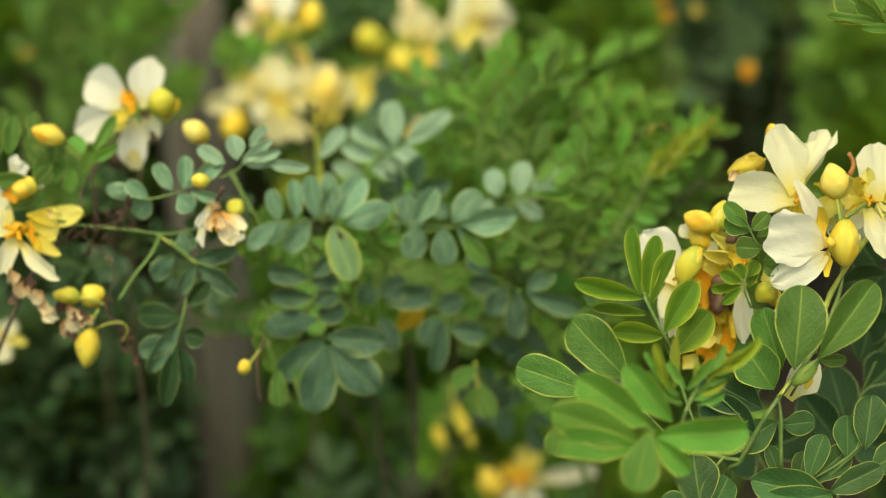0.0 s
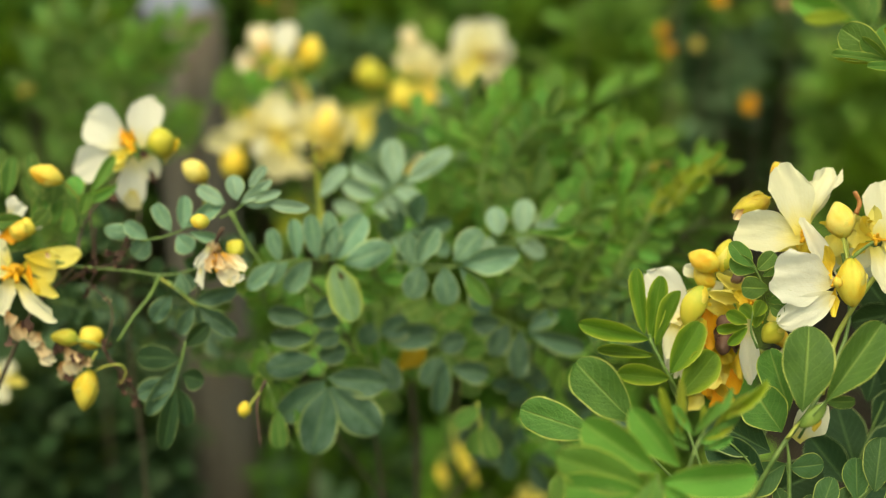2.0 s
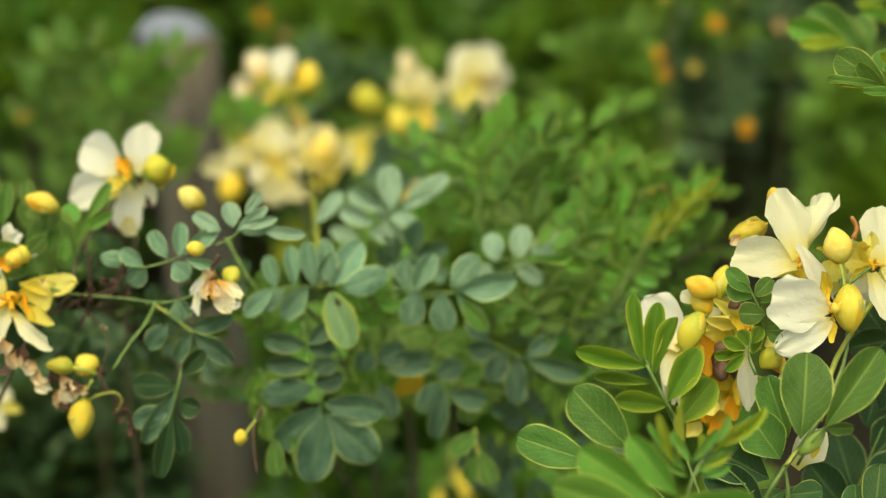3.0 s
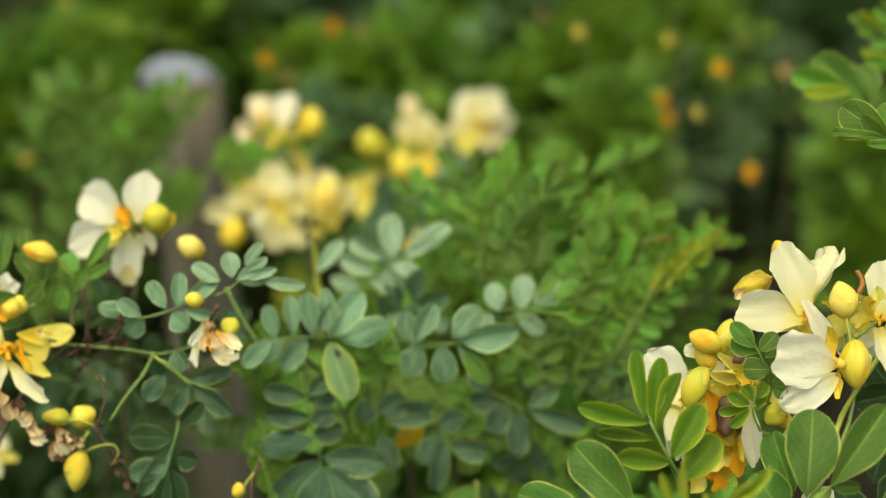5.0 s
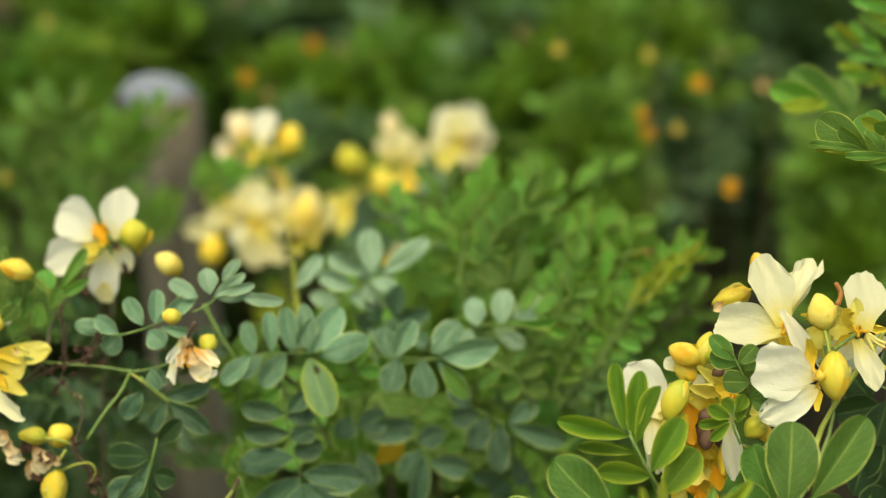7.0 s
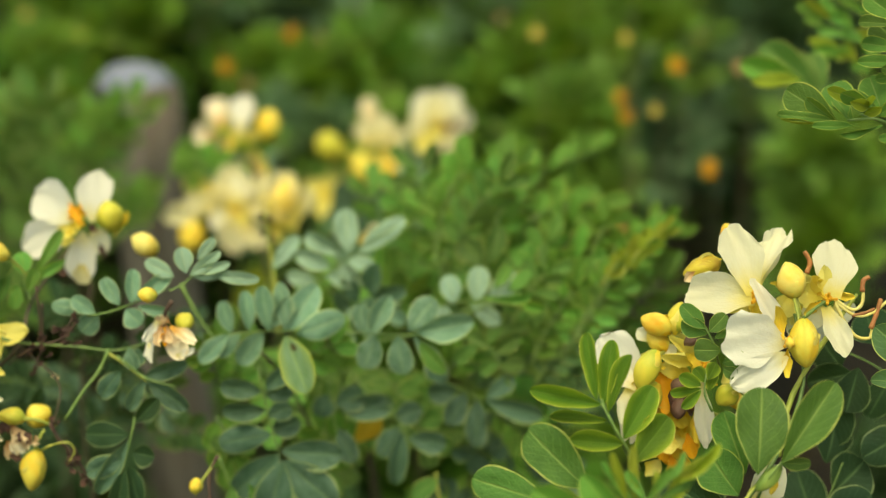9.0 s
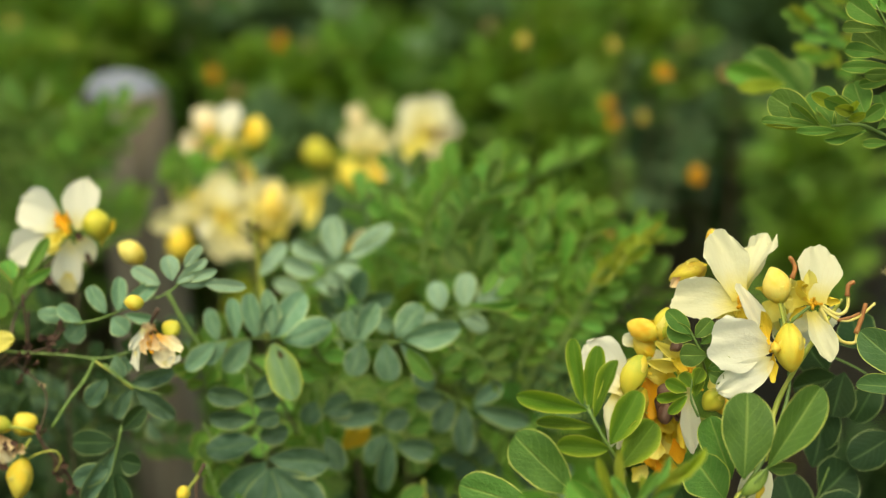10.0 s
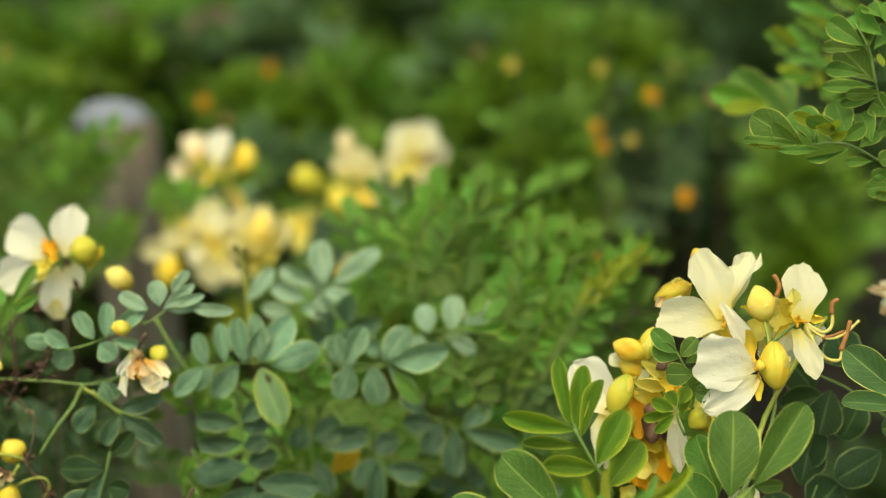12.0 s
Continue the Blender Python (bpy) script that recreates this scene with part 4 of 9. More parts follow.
blade(lf, "glossy", (0.0766, 0.4157, 1.0357), (0.0579, 0.4147, 1.0379), 0.0076, 20)
blade(lf, "glossy", (0.0682, 0.4225, 1.0491), (0.0648, 0.4303, 1.0708), 0.0058, -15)
blade(lf, "glossy", (0.0704, 0.4229, 1.0467), (0.0743, 0.4316, 1.0677), 0.0073, -5)
blade(lf, "glossy", (0.0721, 0.4208, 1.0455), (0.0798, 0.4269, 1.0641), 0.0061, -30)
blade(lf, "glossy", (0.0772, 0.4188, 1.0360), (0.0883, 0.4254, 1.0527), 0.0100, -5)
blade(lf, "glossy", (0.0805, 0.4160, 1.0285), (0.0931, 0.4215, 1.0427), 0.0116, -8)
lf = leaf(front, ((0.0816, 0.4009, 1.0003), (0.0696, 0.4046, 1.0117), (0.0615, 0.4071, 1.0192)), 0.0005, "green")
blade(lf, "mature", (0.0636, 0.4063, 1.0237), (0.0435, 0.4105, 1.0433), 0.0166, -5)
blade(lf, "mature", (0.0514, 0.4079, 1.0179), (0.0249, 0.4119, 1.0259), 0.0137, 8)
blade(lf, "mature", (0.0539, 0.4013, 1.0000), (0.0345, 0.4019, 1.0005), 0.0110, 40)
lf = leaf(front, ((0.1233, 0.4151, 1.0129), (0.1249, 0.4068, 1.0262), (0.1297, 0.4085, 1.0315)), 0.0005, "green")
blade(lf, "mature", (0.1209, 0.4062, 1.0276), (0.1235, 0.4143, 1.0555), 0.0177, 3)
blade(lf, "mature", (0.1287, 0.4062, 1.0318), (0.1472, 0.4124, 1.0581), 0.0131, -6)
blade(lf, "mature", (0.1204, 0.4196, 1.0208), (0.1135, 0.4281, 1.0412), 0.0129, -25)
blade(lf, "mature", (0.1289, 0.4082, 1.0308), (0.1395, 0.4078, 1.0302), 0.0049, 10)
blade(lf, "mature", (0.1175, 0.4167, 1.0143), (0.1073, 0.4224, 1.0283), 0.0164, -5)
petal(front, "cream", (0.1255, 0.4278, 1.0051), (0.1359, 0.4320, 1.0179), 0.0124, 0)
petal(front, "sepal", (0.1332, 0.4245, 1.0182), (0.1301, 0.4223, 1.0114), 0.0032, 0)
bud(front, "pod", (0.1211, 0.4076, 1.0209), (0.1304, 0.4102, 1.0289), 0.0053, (0.1163, 0.4043, 1.0187))
lf = leaf(front, ((0.1107, 0.4137, 0.9929), (0.1064, 0.4169, 1.0027), (0.0981, 0.4194, 1.0105)), 0.0005, "green")
# shade put into the deep leaf colour
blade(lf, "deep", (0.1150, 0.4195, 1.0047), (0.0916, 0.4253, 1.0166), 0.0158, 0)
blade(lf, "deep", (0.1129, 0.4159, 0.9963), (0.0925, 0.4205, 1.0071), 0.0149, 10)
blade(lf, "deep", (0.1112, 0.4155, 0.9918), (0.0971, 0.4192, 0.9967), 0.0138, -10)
# lower leaves from here: the old colour stands for shade beneath the flowers
lf = leaf(front, ((0.1212, 0.4099, 0.9811), (0.1209, 0.4144, 0.9948), (0.1203, 0.4166, 1.0017)), 0.0005, "green")
blade(lf, "old", (0.1210, 0.4157, 1.0006), (0.1335, 0.4155, 1.0017), 0.0090, 0)
blade(lf, "old", (0.1203, 0.4179, 1.0010), (0.1052, 0.4163, 0.9913), 0.0118, 10)
blade(lf, "old", (0.1211, 0.4100, 0.9822), (0.1171, 0.4132, 0.9931), 0.0063, 10)
lf = leaf(front, ((0.1574, 0.4169, 1.0028), (0.1455, 0.4125, 0.9890), (0.1213, 0.4080, 0.9751)), 0.0005, "green")
blade(lf, "old", (0.1320, 0.4114, 0.9790), (0.1478, 0.4171, 0.9898), 0.0107, 0)
blade(lf, "old", (0.1461, 0.4139, 0.9877), (0.1462, 0.4205, 1.0019), 0.0095, -10)
blade(lf, "old", (0.1510, 0.4117, 0.9930), (0.1529, 0.4159, 1.0121), 0.0117, 0)
blade(lf, "old", (0.1382, 0.4070, 0.9777), (0.1567, 0.4084, 0.9878), 0.0101, 5)
blade(lf, "old", (0.1310, 0.4087, 0.9818), (0.1354, 0.4125, 0.9979), 0.0086, -20)
blade(lf, "old", (0.1284, 0.4112, 0.9779), (0.1314, 0.4171, 0.9886), 0.0079, 0)
blade(lf, "old", (0.1537, 0.4109, 0.9853), (0.1657, 0.4126, 0.9914), 0.0117, 0)
blade(lf, "old", (0.1399, 0.4085, 0.9748), (0.1112, 0.4109, 0.9804), 0.0157, 8)
blade(lf, "old", (0.1415, 0.4076, 0.9773), (0.1128, 0.4047, 0.9712), 0.0137, 0)
lf = leaf(front, ((0.1006, 0.4124, 0.9889), (0.0926, 0.4086, 0.9770), (0.0950, 0.4028, 0.9592)), 0.0005, "green")
blade(lf, "old", (0.0928, 0.4063, 0.9701), (0.0900, 0.4126, 0.9892), 0.0157, 0)
blade(lf, "old", (0.0971, 0.4062, 0.9714), (0.1025, 0.4092, 0.9826), 0.0117, -20)
blade(lf, "old", (0.0916, 0.4060, 0.9715), (0.0781, 0.4060, 0.9738), 0.0098, 10)
blade(lf, "old", (0.0951, 0.4031, 0.9589), (0.0788, 0.4009, 0.9507), 0.0137, 0)
blade(lf, "old", (0.0961, 0.4031, 0.9590), (0.1115, 0.4048, 0.9627), 0.0137, 0)
lf = leaf(front, ((0.1173, 0.4067, 0.9712), (0.1217, 0.4028, 0.9593), (0.1241, 0.3970, 0.9413)), 0.0005, "green")
blade(lf, "old", (0.1210, 0.4064, 0.9641), (0.1062, 0.4045, 0.9519), 0.0158, 0)
blade(lf, "old", (0.1228, 0.4048, 0.9627), (0.1387, 0.4027, 0.9533), 0.0157, 0)
blade(lf, "old", (0.1234, 0.4020, 0.9501), (0.1129, 0.3985, 0.9327), 0.0178, 0)
blade(lf, "old", (0.1244, 0.4010, 0.9483), (0.1417, 0.3992, 0.9372), 0.0158, 0)
stalk("stem", front, ((0.1302, 0.4101, 0.9738), (0.1463, 0.4143, 0.9868), (0.1623, 0.4194, 1.0026)), 0.0007, "green", 0.6)
# two leaves further back, their shade carried by the dark leaflet colour
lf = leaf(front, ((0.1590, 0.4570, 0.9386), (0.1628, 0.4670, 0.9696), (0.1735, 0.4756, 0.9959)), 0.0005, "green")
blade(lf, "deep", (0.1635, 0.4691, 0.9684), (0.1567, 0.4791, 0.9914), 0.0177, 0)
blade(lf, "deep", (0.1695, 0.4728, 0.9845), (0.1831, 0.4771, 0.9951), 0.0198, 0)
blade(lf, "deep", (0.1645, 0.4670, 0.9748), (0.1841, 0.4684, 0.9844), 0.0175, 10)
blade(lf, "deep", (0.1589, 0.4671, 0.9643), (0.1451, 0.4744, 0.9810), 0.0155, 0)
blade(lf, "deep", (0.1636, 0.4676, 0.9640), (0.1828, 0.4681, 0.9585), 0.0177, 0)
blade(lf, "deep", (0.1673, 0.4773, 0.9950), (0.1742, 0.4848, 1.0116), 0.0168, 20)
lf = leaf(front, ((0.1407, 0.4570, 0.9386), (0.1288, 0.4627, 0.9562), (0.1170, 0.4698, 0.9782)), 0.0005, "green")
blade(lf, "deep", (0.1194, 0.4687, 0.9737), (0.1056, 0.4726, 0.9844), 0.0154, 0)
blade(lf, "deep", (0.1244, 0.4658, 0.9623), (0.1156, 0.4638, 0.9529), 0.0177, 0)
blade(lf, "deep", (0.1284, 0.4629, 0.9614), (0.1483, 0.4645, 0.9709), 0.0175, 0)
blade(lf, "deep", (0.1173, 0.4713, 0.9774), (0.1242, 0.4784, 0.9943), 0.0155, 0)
fl = flower(front, (0.1572, 0.4593, 1.0708), (0, -1, 0.3), 0.0037, 3)
petal(fl, "cream", (0.1585, 0.4593, 1.0708), (0.1621, 0.4707, 1.0901), 0.0164, 6)
petal(fl, "cream", (0.1563, 0.4584, 1.0679), (0.1595, 0.4437, 1.0540), 0.0093, -10)
petal(fl, "yellow", (0.1572, 0.4639, 1.0692), (0.1457, 0.4646, 1.0714), 0.0103, 0)
petal(fl, "yellow", (0.1529, 0.4506, 1.0752), (0.1525, 0.4540, 1.0857), 0.0052, 40)
petal(fl, "cream", (0.1590, 0.4723, 1.0638), (0.1524, 0.4697, 1.0559), 0.0097, 10)
petal(fl, "cream", (0.1647, 0.4764, 1.0610), (0.1711, 0.4747, 1.0558), 0.0127, 0)
petal(fl, "sepal", (0.1553, 0.4548, 1.0725), (0.1472, 0.4504, 1.0824), 0.0048, 40, "sepal")
petal(fl, "sepal", (0.1589, 0.4595, 1.0712), (0.1672, 0.4597, 1.0718), 0.0037, 20, "sepal")
petal(fl, "sepal", (0.1547, 0.4590, 1.0699), (0.1484, 0.4575, 1.0651), 0.0041, 0, "sepal")
petal(fl, "yellow", (0.1478, 0.4717, 1.0699), (0.1429, 0.4687, 1.0606), 0.0092, 10)
petal(fl, "yellow", (0.1537, 0.4723, 1.0639), (0.1471, 0.4701, 1.0570), 0.0097, -10)
petal(fl, "cream", (0.1550, 0.4755, 1.0581), (0.1627, 0.4727, 1.0494), 0.0114, 0)
petal(fl, "yellow", (0.1555, 0.4691, 1.0695), (0.1483, 0.4709, 1.0753), 0.0075, 0)
petal(fl, "cream", (0.1478, 0.4733, 1.0591), (0.1530, 0.4706, 1.0509), 0.0093, 0)
st = stamen(fl, ((0.1597, 0.4588, 1.0692), (0.1659, 0.4553, 1.0585), (0.1720, 0.4548, 1.0567), (0.1732, 0.4560, 1.0607)), 0.0007)
anther(st, ((0.1727, 0.4558, 1.0599), (0.1750, 0.4576, 1.0653), (0.1767, 0.4592, 1.0704)), 0.0010)
st = stamen(fl, ((0.1597, 0.4592, 1.0704), (0.1660, 0.4580, 1.0667), (0.1696, 0.4586, 1.0686), (0.1702, 0.4602, 1.0735)), 0.0007)
anther(st, ((0.1699, 0.4600, 1.0729), (0.1704, 0.4613, 1.0768), (0.1727, 0.4617, 1.0779)), 0.0010)
st = stamen(fl, ((0.1479, 0.4655, 1.0741), (0.1496, 0.4660, 1.0757), (0.1509, 0.4669, 1.0784)), 0.0007)
anther(st, ((0.1509, 0.4668, 1.0780), (0.1523, 0.4680, 1.0819), (0.1503, 0.4693, 1.0859)), 0.0010)
stamen(fl, ((0.1597, 0.4589, 1.0696), (0.1670, 0.4574, 1.0647), (0.1733, 0.4576, 1.0654), (0.1801, 0.4592, 1.0703)), 0.0006)
anther(fl, ((0.1660, 0.4574, 1.0647), (0.1702, 0.4576, 1.0654), (0.1744, 0.4581, 1.0669)), 0.0007)
stalk("stem", front, ((0.1444, 0.4601, 1.0575), (0.1505, 0.4578, 1.0660), (0.1568, 0.4591, 1.0702)), 0.0009, "green", 0.6)
# leaflets in deep shade, darkened by colour
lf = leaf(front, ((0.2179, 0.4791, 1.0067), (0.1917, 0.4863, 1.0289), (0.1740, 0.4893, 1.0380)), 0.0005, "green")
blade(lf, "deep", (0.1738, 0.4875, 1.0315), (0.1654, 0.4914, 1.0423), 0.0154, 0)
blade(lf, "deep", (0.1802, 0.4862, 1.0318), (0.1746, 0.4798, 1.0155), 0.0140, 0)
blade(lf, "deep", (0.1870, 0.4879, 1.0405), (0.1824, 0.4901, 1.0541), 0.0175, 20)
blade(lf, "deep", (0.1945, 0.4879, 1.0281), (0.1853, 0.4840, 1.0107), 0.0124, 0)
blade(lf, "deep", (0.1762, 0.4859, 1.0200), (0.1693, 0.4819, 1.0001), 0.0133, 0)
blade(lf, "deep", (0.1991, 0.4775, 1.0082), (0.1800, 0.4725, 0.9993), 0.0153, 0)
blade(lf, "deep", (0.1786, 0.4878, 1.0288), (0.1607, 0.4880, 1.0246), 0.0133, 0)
lf = leaf(front, ((0.2160, 0.4464, 1.0310), (0.1959, 0.4403, 1.0434), (0.1838, 0.4423, 1.0497)), 0.0005, "green")
blade(lf, "old", (0.1917, 0.4409, 1.0467), (0.1717, 0.4459, 1.0636), 0.0132, 0)
blade(lf, "old", (0.1891, 0.4388, 1.0443), (0.1694, 0.4384, 1.0484), 0.0080, 30)
blade(lf, "old", (0.1977, 0.4406, 1.0476), (0.1919, 0.4448, 1.0636), 0.0120, 20)
blade(lf, "old", (0.2003, 0.4402, 1.0389), (0.1841, 0.4403, 1.0351), 0.0120, 0)
fl = flower(front, (0.2224, 0.5259, 1.0571), (0, -1, 0.3), 0.0037, 2)
petal(fl, "faded", (0.2224, 0.5259, 1.0571), (0.2120, 0.5271, 1.0608), 0.0079, 10)
petal(fl, "withered", (0.2212, 0.5259, 1.0572), (0.2076, 0.5265, 1.0590), 0.0046, 0)
petal(fl, "cream", (0.2223, 0.5256, 1.0560), (0.2130, 0.5240, 1.0511), 0.0079, 0)
petal(fl, "withered", (0.2148, 0.5231, 1.0484), (0.2126, 0.5246, 1.0529), 0.0042, 0)
stalk("stem", front, ((0.2319, 0.4817, 1.0147), (0.2272, 0.5095, 1.0379), (0.2224, 0.5259, 1.0571)), 0.0008, "green", 0.6)

# ---- near sprig ----

near = thing("leafy_sprig", (0.1045, 0.3369, 0.0000), "bright green sprig of oval leaflets close to the lens", "sprig")
stalk("stem", near, ((0.1045, 0.3369, 0.0000), (0.1045, 0.3369, 0.8814), (0.0894, 0.3449, 0.9686), (0.0730, 0.3520, 1.0150), (0.0630, 0.3530, 1.0320)), 0.0007, "green", 0.6)
stalk("stem", near, ((0.0710, 0.3560, 1.0180), (0.0760, 0.3660, 1.0330), (0.0800, 0.3720, 1.0380)), 0.0005, "green", 0.6)
lf = leaf(near, ((0.0730, 0.3520, 1.0150), (0.0660, 0.3530, 1.0280), (0.0630, 0.3540, 1.0340)), 0.0006, "green")
blade(lf, "fresh", (0.0600, 0.3510, 1.0290), (0.0320, 0.3470, 1.0330), 0.0110, -4)
blade(lf, "fresh", (0.0610, 0.3530, 1.0300), (0.0320, 0.3520, 1.0410), 0.0129, 6)
blade(lf, "fresh", (0.0640, 0.3570, 1.0330), (0.0410, 0.3610, 1.0470), 0.0127, 0)
blade(lf, "fresh", (0.0710, 0.3600, 1.0330), (0.0560, 0.3660, 1.0490), 0.0103, -10)
blade(lf, "fresh", (0.0640, 0.3530, 1.0320), (0.0940, 0.3540, 1.0330), 0.0126, 4)
blade(lf, "young", (0.0620, 0.3500, 1.0350), (0.0580, 0.3420, 1.0190), 0.0116, 4)
blade(lf, "fresh", (0.0650, 0.3510, 1.0320), (0.0750, 0.3460, 1.0230), 0.0076, 10)
blade(lf, "rimmed", (0.0340, 0.3520, 1.0380), (0.0320, 0.3460, 1.0290), 0.0046, 20)
lf = leaf(near, ((0.0760, 0.3660, 1.0330), (0.0790, 0.3700, 1.0370), (0.0820, 0.3730, 1.0420)), 0.0005, "green")
blade(lf, "tender", (0.0850, 0.3710, 1.0430), (0.1000, 0.3780, 1.0540), 0.0036, 10)
blade(lf, "tender", (0.0830, 0.3710, 1.0410), (0.0960, 0.3770, 1.0500), 0.0029, -30)
blade(lf, "young", (0.0810, 0.3710, 1.0390), (0.0930, 0.3750, 1.0450), 0.0032, 10)
blade(lf, "tender", (0.0860, 0.3710, 1.0460), (0.0960, 0.3720, 1.0480), 0.0026, 0)
blade(lf, "young", (0.0840, 0.3710, 1.0440), (0.0900, 0.3760, 1.0520), 0.0026, 10)
blade(lf, "tender", (0.0710, 0.3710, 1.0380), (0.0670, 0.3790, 1.0510), 0.0032, 0)
blade(lf, "tender", (0.0730, 0.3710, 1.0380), (0.0740, 0.3800, 1.0530), 0.0032, 10)
blade(lf, "young", (0.0770, 0.3710, 1.0380), (0.0710, 0.3760, 1.0460), 0.0032, 0)
blade(lf, "tender", (0.0790, 0.3710, 1.0360), (0.0920, 0.3750, 1.0430), 0.0042, 10)
blade(lf, "young", (0.0770, 0.3710, 1.0380), (0.0860, 0.3760, 1.0470), 0.0036, -10)
blade(lf, "young", (0.0750, 0.3710, 1.0360), (0.0650, 0.3750, 1.0430), 0.0032, 10)
blade(lf, "young", (0.0780, 0.3710, 1.0350), (0.0870, 0.3720, 1.0380), 0.0036, 0)
blade(lf, "tender", (0.0800, 0.3710, 1.0380), (0.0810, 0.3760, 1.0460), 0.0029, 20)
blade(lf, "young", (0.0760, 0.3710, 1.0330), (0.0690, 0.3730, 1.0370), 0.0029, 0)
blade(lf, "young", (0.0800, 0.3710, 1.0330), (0.0900, 0.3720, 1.0360), 0.0032, 10)
blade(lf, "young", (0.0820, 0.3710, 1.0360), (0.0950, 0.3770, 1.0460), 0.0032, 30)
blade(lf, "young", (0.0740, 0.3710, 1.0350), (0.0640, 0.3790, 1.0480), 0.0026, 0)
# ---- branch reaching in from above ----

upper = thing("leafy_branch", (0.3174, 0.5741, 0.0000), "leafy branch tip with rounded yellow-edged green leaflets", "branch")
stalk("stem", upper, ((0.3174, 0.5741, 0.0000), (0.3041, 0.5434, 1.0483), (0.2449, 0.5079, 1.0955), (0.1980, 0.4920, 1.1210), (0.1880, 0.4880, 1.1270), (0.1730, 0.4870, 1.1330)), 0.0007, "green", 0.6)
stalk("stem", upper, ((0.2449, 0.5079, 1.0955), (0.2010, 0.4970, 1.1380), (0.1930, 0.4940, 1.1510), (0.1900, 0.4950, 1.1640), (0.1850, 0.4980, 1.1740)), 0.0006, "green", 0.6)
lf = leaf(upper, ((0.1880, 0.4880, 1.1270), (0.1790, 0.4870, 1.1310), (0.1680, 0.4860, 1.1310)), 0.0007, "green")
blade(lf, "rimmed", (0.1650, 0.4860, 1.1300), (0.1470, 0.4960, 1.1410), 0.0123, 4)
blade(lf, "rimmed", (0.1680, 0.4860, 1.1310), (0.1670, 0.5070, 1.1440), 0.0118, -8)
blade(lf, "rimmed", (0.1640, 0.4860, 1.1310), (0.1410, 0.4850, 1.1340), 0.0047, 28)
blade(lf, "tender", (0.1590, 0.4860, 1.1300), (0.1420, 0.4830, 1.1330), 0.0021, -30)
blade(lf, "rimmed", (0.1720, 0.4860, 1.1290), (0.1520, 0.4790, 1.1300), 0.0042, 35)
blade(lf, "rimmed", (0.1810, 0.4860, 1.1290), (0.1640, 0.4780, 1.1270), 0.0034, -30)
blade(lf, "rimmed", (0.1650, 0.4860, 1.1300), (0.1520, 0.4870, 1.1380), 0.0063, -30)
blade(lf, "rimmed", (0.1700, 0.4860, 1.1300), (0.1660, 0.4950, 1.1380), 0.0063, 20)
blade(lf, "tender", (0.1720, 0.4860, 1.1370), (0.1580, 0.4810, 1.1440), 0.0051, 10)
blade(lf, "rimmed", (0.1760, 0.4860, 1.1370), (0.1620, 0.4780, 1.1430), 0.0059, -15)
blade(lf, "rimmed", (0.1790, 0.4860, 1.1350), (0.1680, 0.4830, 1.1420), 0.0055, 20)
blade(lf, "tender", (0.1760, 0.4860, 1.1360), (0.1660, 0.4750, 1.1400), 0.0047, 0)
blade(lf, "tender", (0.1740, 0.4860, 1.1360), (0.1740, 0.4780, 1.1420), 0.0034, 20)
blade(lf, "rimmed", (0.1810, 0.4860, 1.1330), (0.1810, 0.5030, 1.1430), 0.0106, -5)
blade(lf, "rimmed", (0.1780, 0.4860, 1.1320), (0.1870, 0.4850, 1.1380), 0.0063, 10)
blade(lf, "tender", (0.1740, 0.4860, 1.1330), (0.1780, 0.4790, 1.1370), 0.0038, 0)
blade(lf, "rimmed", (0.1900, 0.4860, 1.1310), (0.1900, 0.5000, 1.1410), 0.0085, 5)
blade(lf, "rimmed", (0.1850, 0.4860, 1.1290), (0.1970, 0.4960, 1.1350), 0.0072, 0)
blade(lf, "rimmed", (0.1910, 0.4860, 1.1240), (0.1800, 0.4860, 1.1240), 0.0038, 10)
blade(lf, "rimmed", (0.1990, 0.4860, 1.1140), (0.1900, 0.4880, 1.1130), 0.0072, 10)
blade(lf, "rimmed", (0.1990, 0.4860, 1.1200), (0.1920, 0.4890, 1.1170), 0.0055, 0)
blade(lf, "rimmed", (0.2010, 0.4860, 1.1090), (0.1930, 0.4870, 1.1110), 0.0038, 0)
blade(lf, "rimmed", (0.2000, 0.4860, 1.1270), (0.1930, 0.4860, 1.1240), 0.0063, 0)
lf = leaf(upper, ((0.1930, 0.4940, 1.1510), (0.1900, 0.4950, 1.1640), (0.1850, 0.4980, 1.1740)), 0.0006, "green")
blade(lf, "rimmed", (0.1930, 0.4930, 1.1520), (0.1820, 0.5070, 1.1650), 0.0129, 4)
blade(lf, "rimmed", (0.1880, 0.4930, 1.1660), (0.1760, 0.5040, 1.1750), 0.0090, -4)
blade(lf, "rimmed", (0.1860, 0.4930, 1.1650), (0.1730, 0.4980, 1.1660), 0.0051, 25)
blade(lf, "rimmed", (0.1880, 0.4930, 1.1560), (0.1750, 0.4990, 1.1580), 0.0064, 15)
blade(lf, "rimmed", (0.1930, 0.4930, 1.1510), (0.1710, 0.4900, 1.1520), 0.0051, 22)
blade(lf, "rimmed", (0.1950, 0.4930, 1.1490), (0.1810, 0.4860, 1.1490), 0.0051, -20)
blade(lf, "rimmed", (0.1940, 0.4930, 1.1470), (0.1790, 0.4920, 1.1450), 0.0047, 20)
blade(lf, "rimmed", (0.2000, 0.4930, 1.1400), (0.1940, 0.4990, 1.1440), 0.0099, 0)
blade(lf, "fresh", (0.1940, 0.4930, 1.1700), (0.1870, 0.5120, 1.1770), 0.0094, 0)
blade(lf, "rimmed", (0.1890, 0.4930, 1.1650), (0.1920, 0.5110, 1.1750), 0.0064, 20)
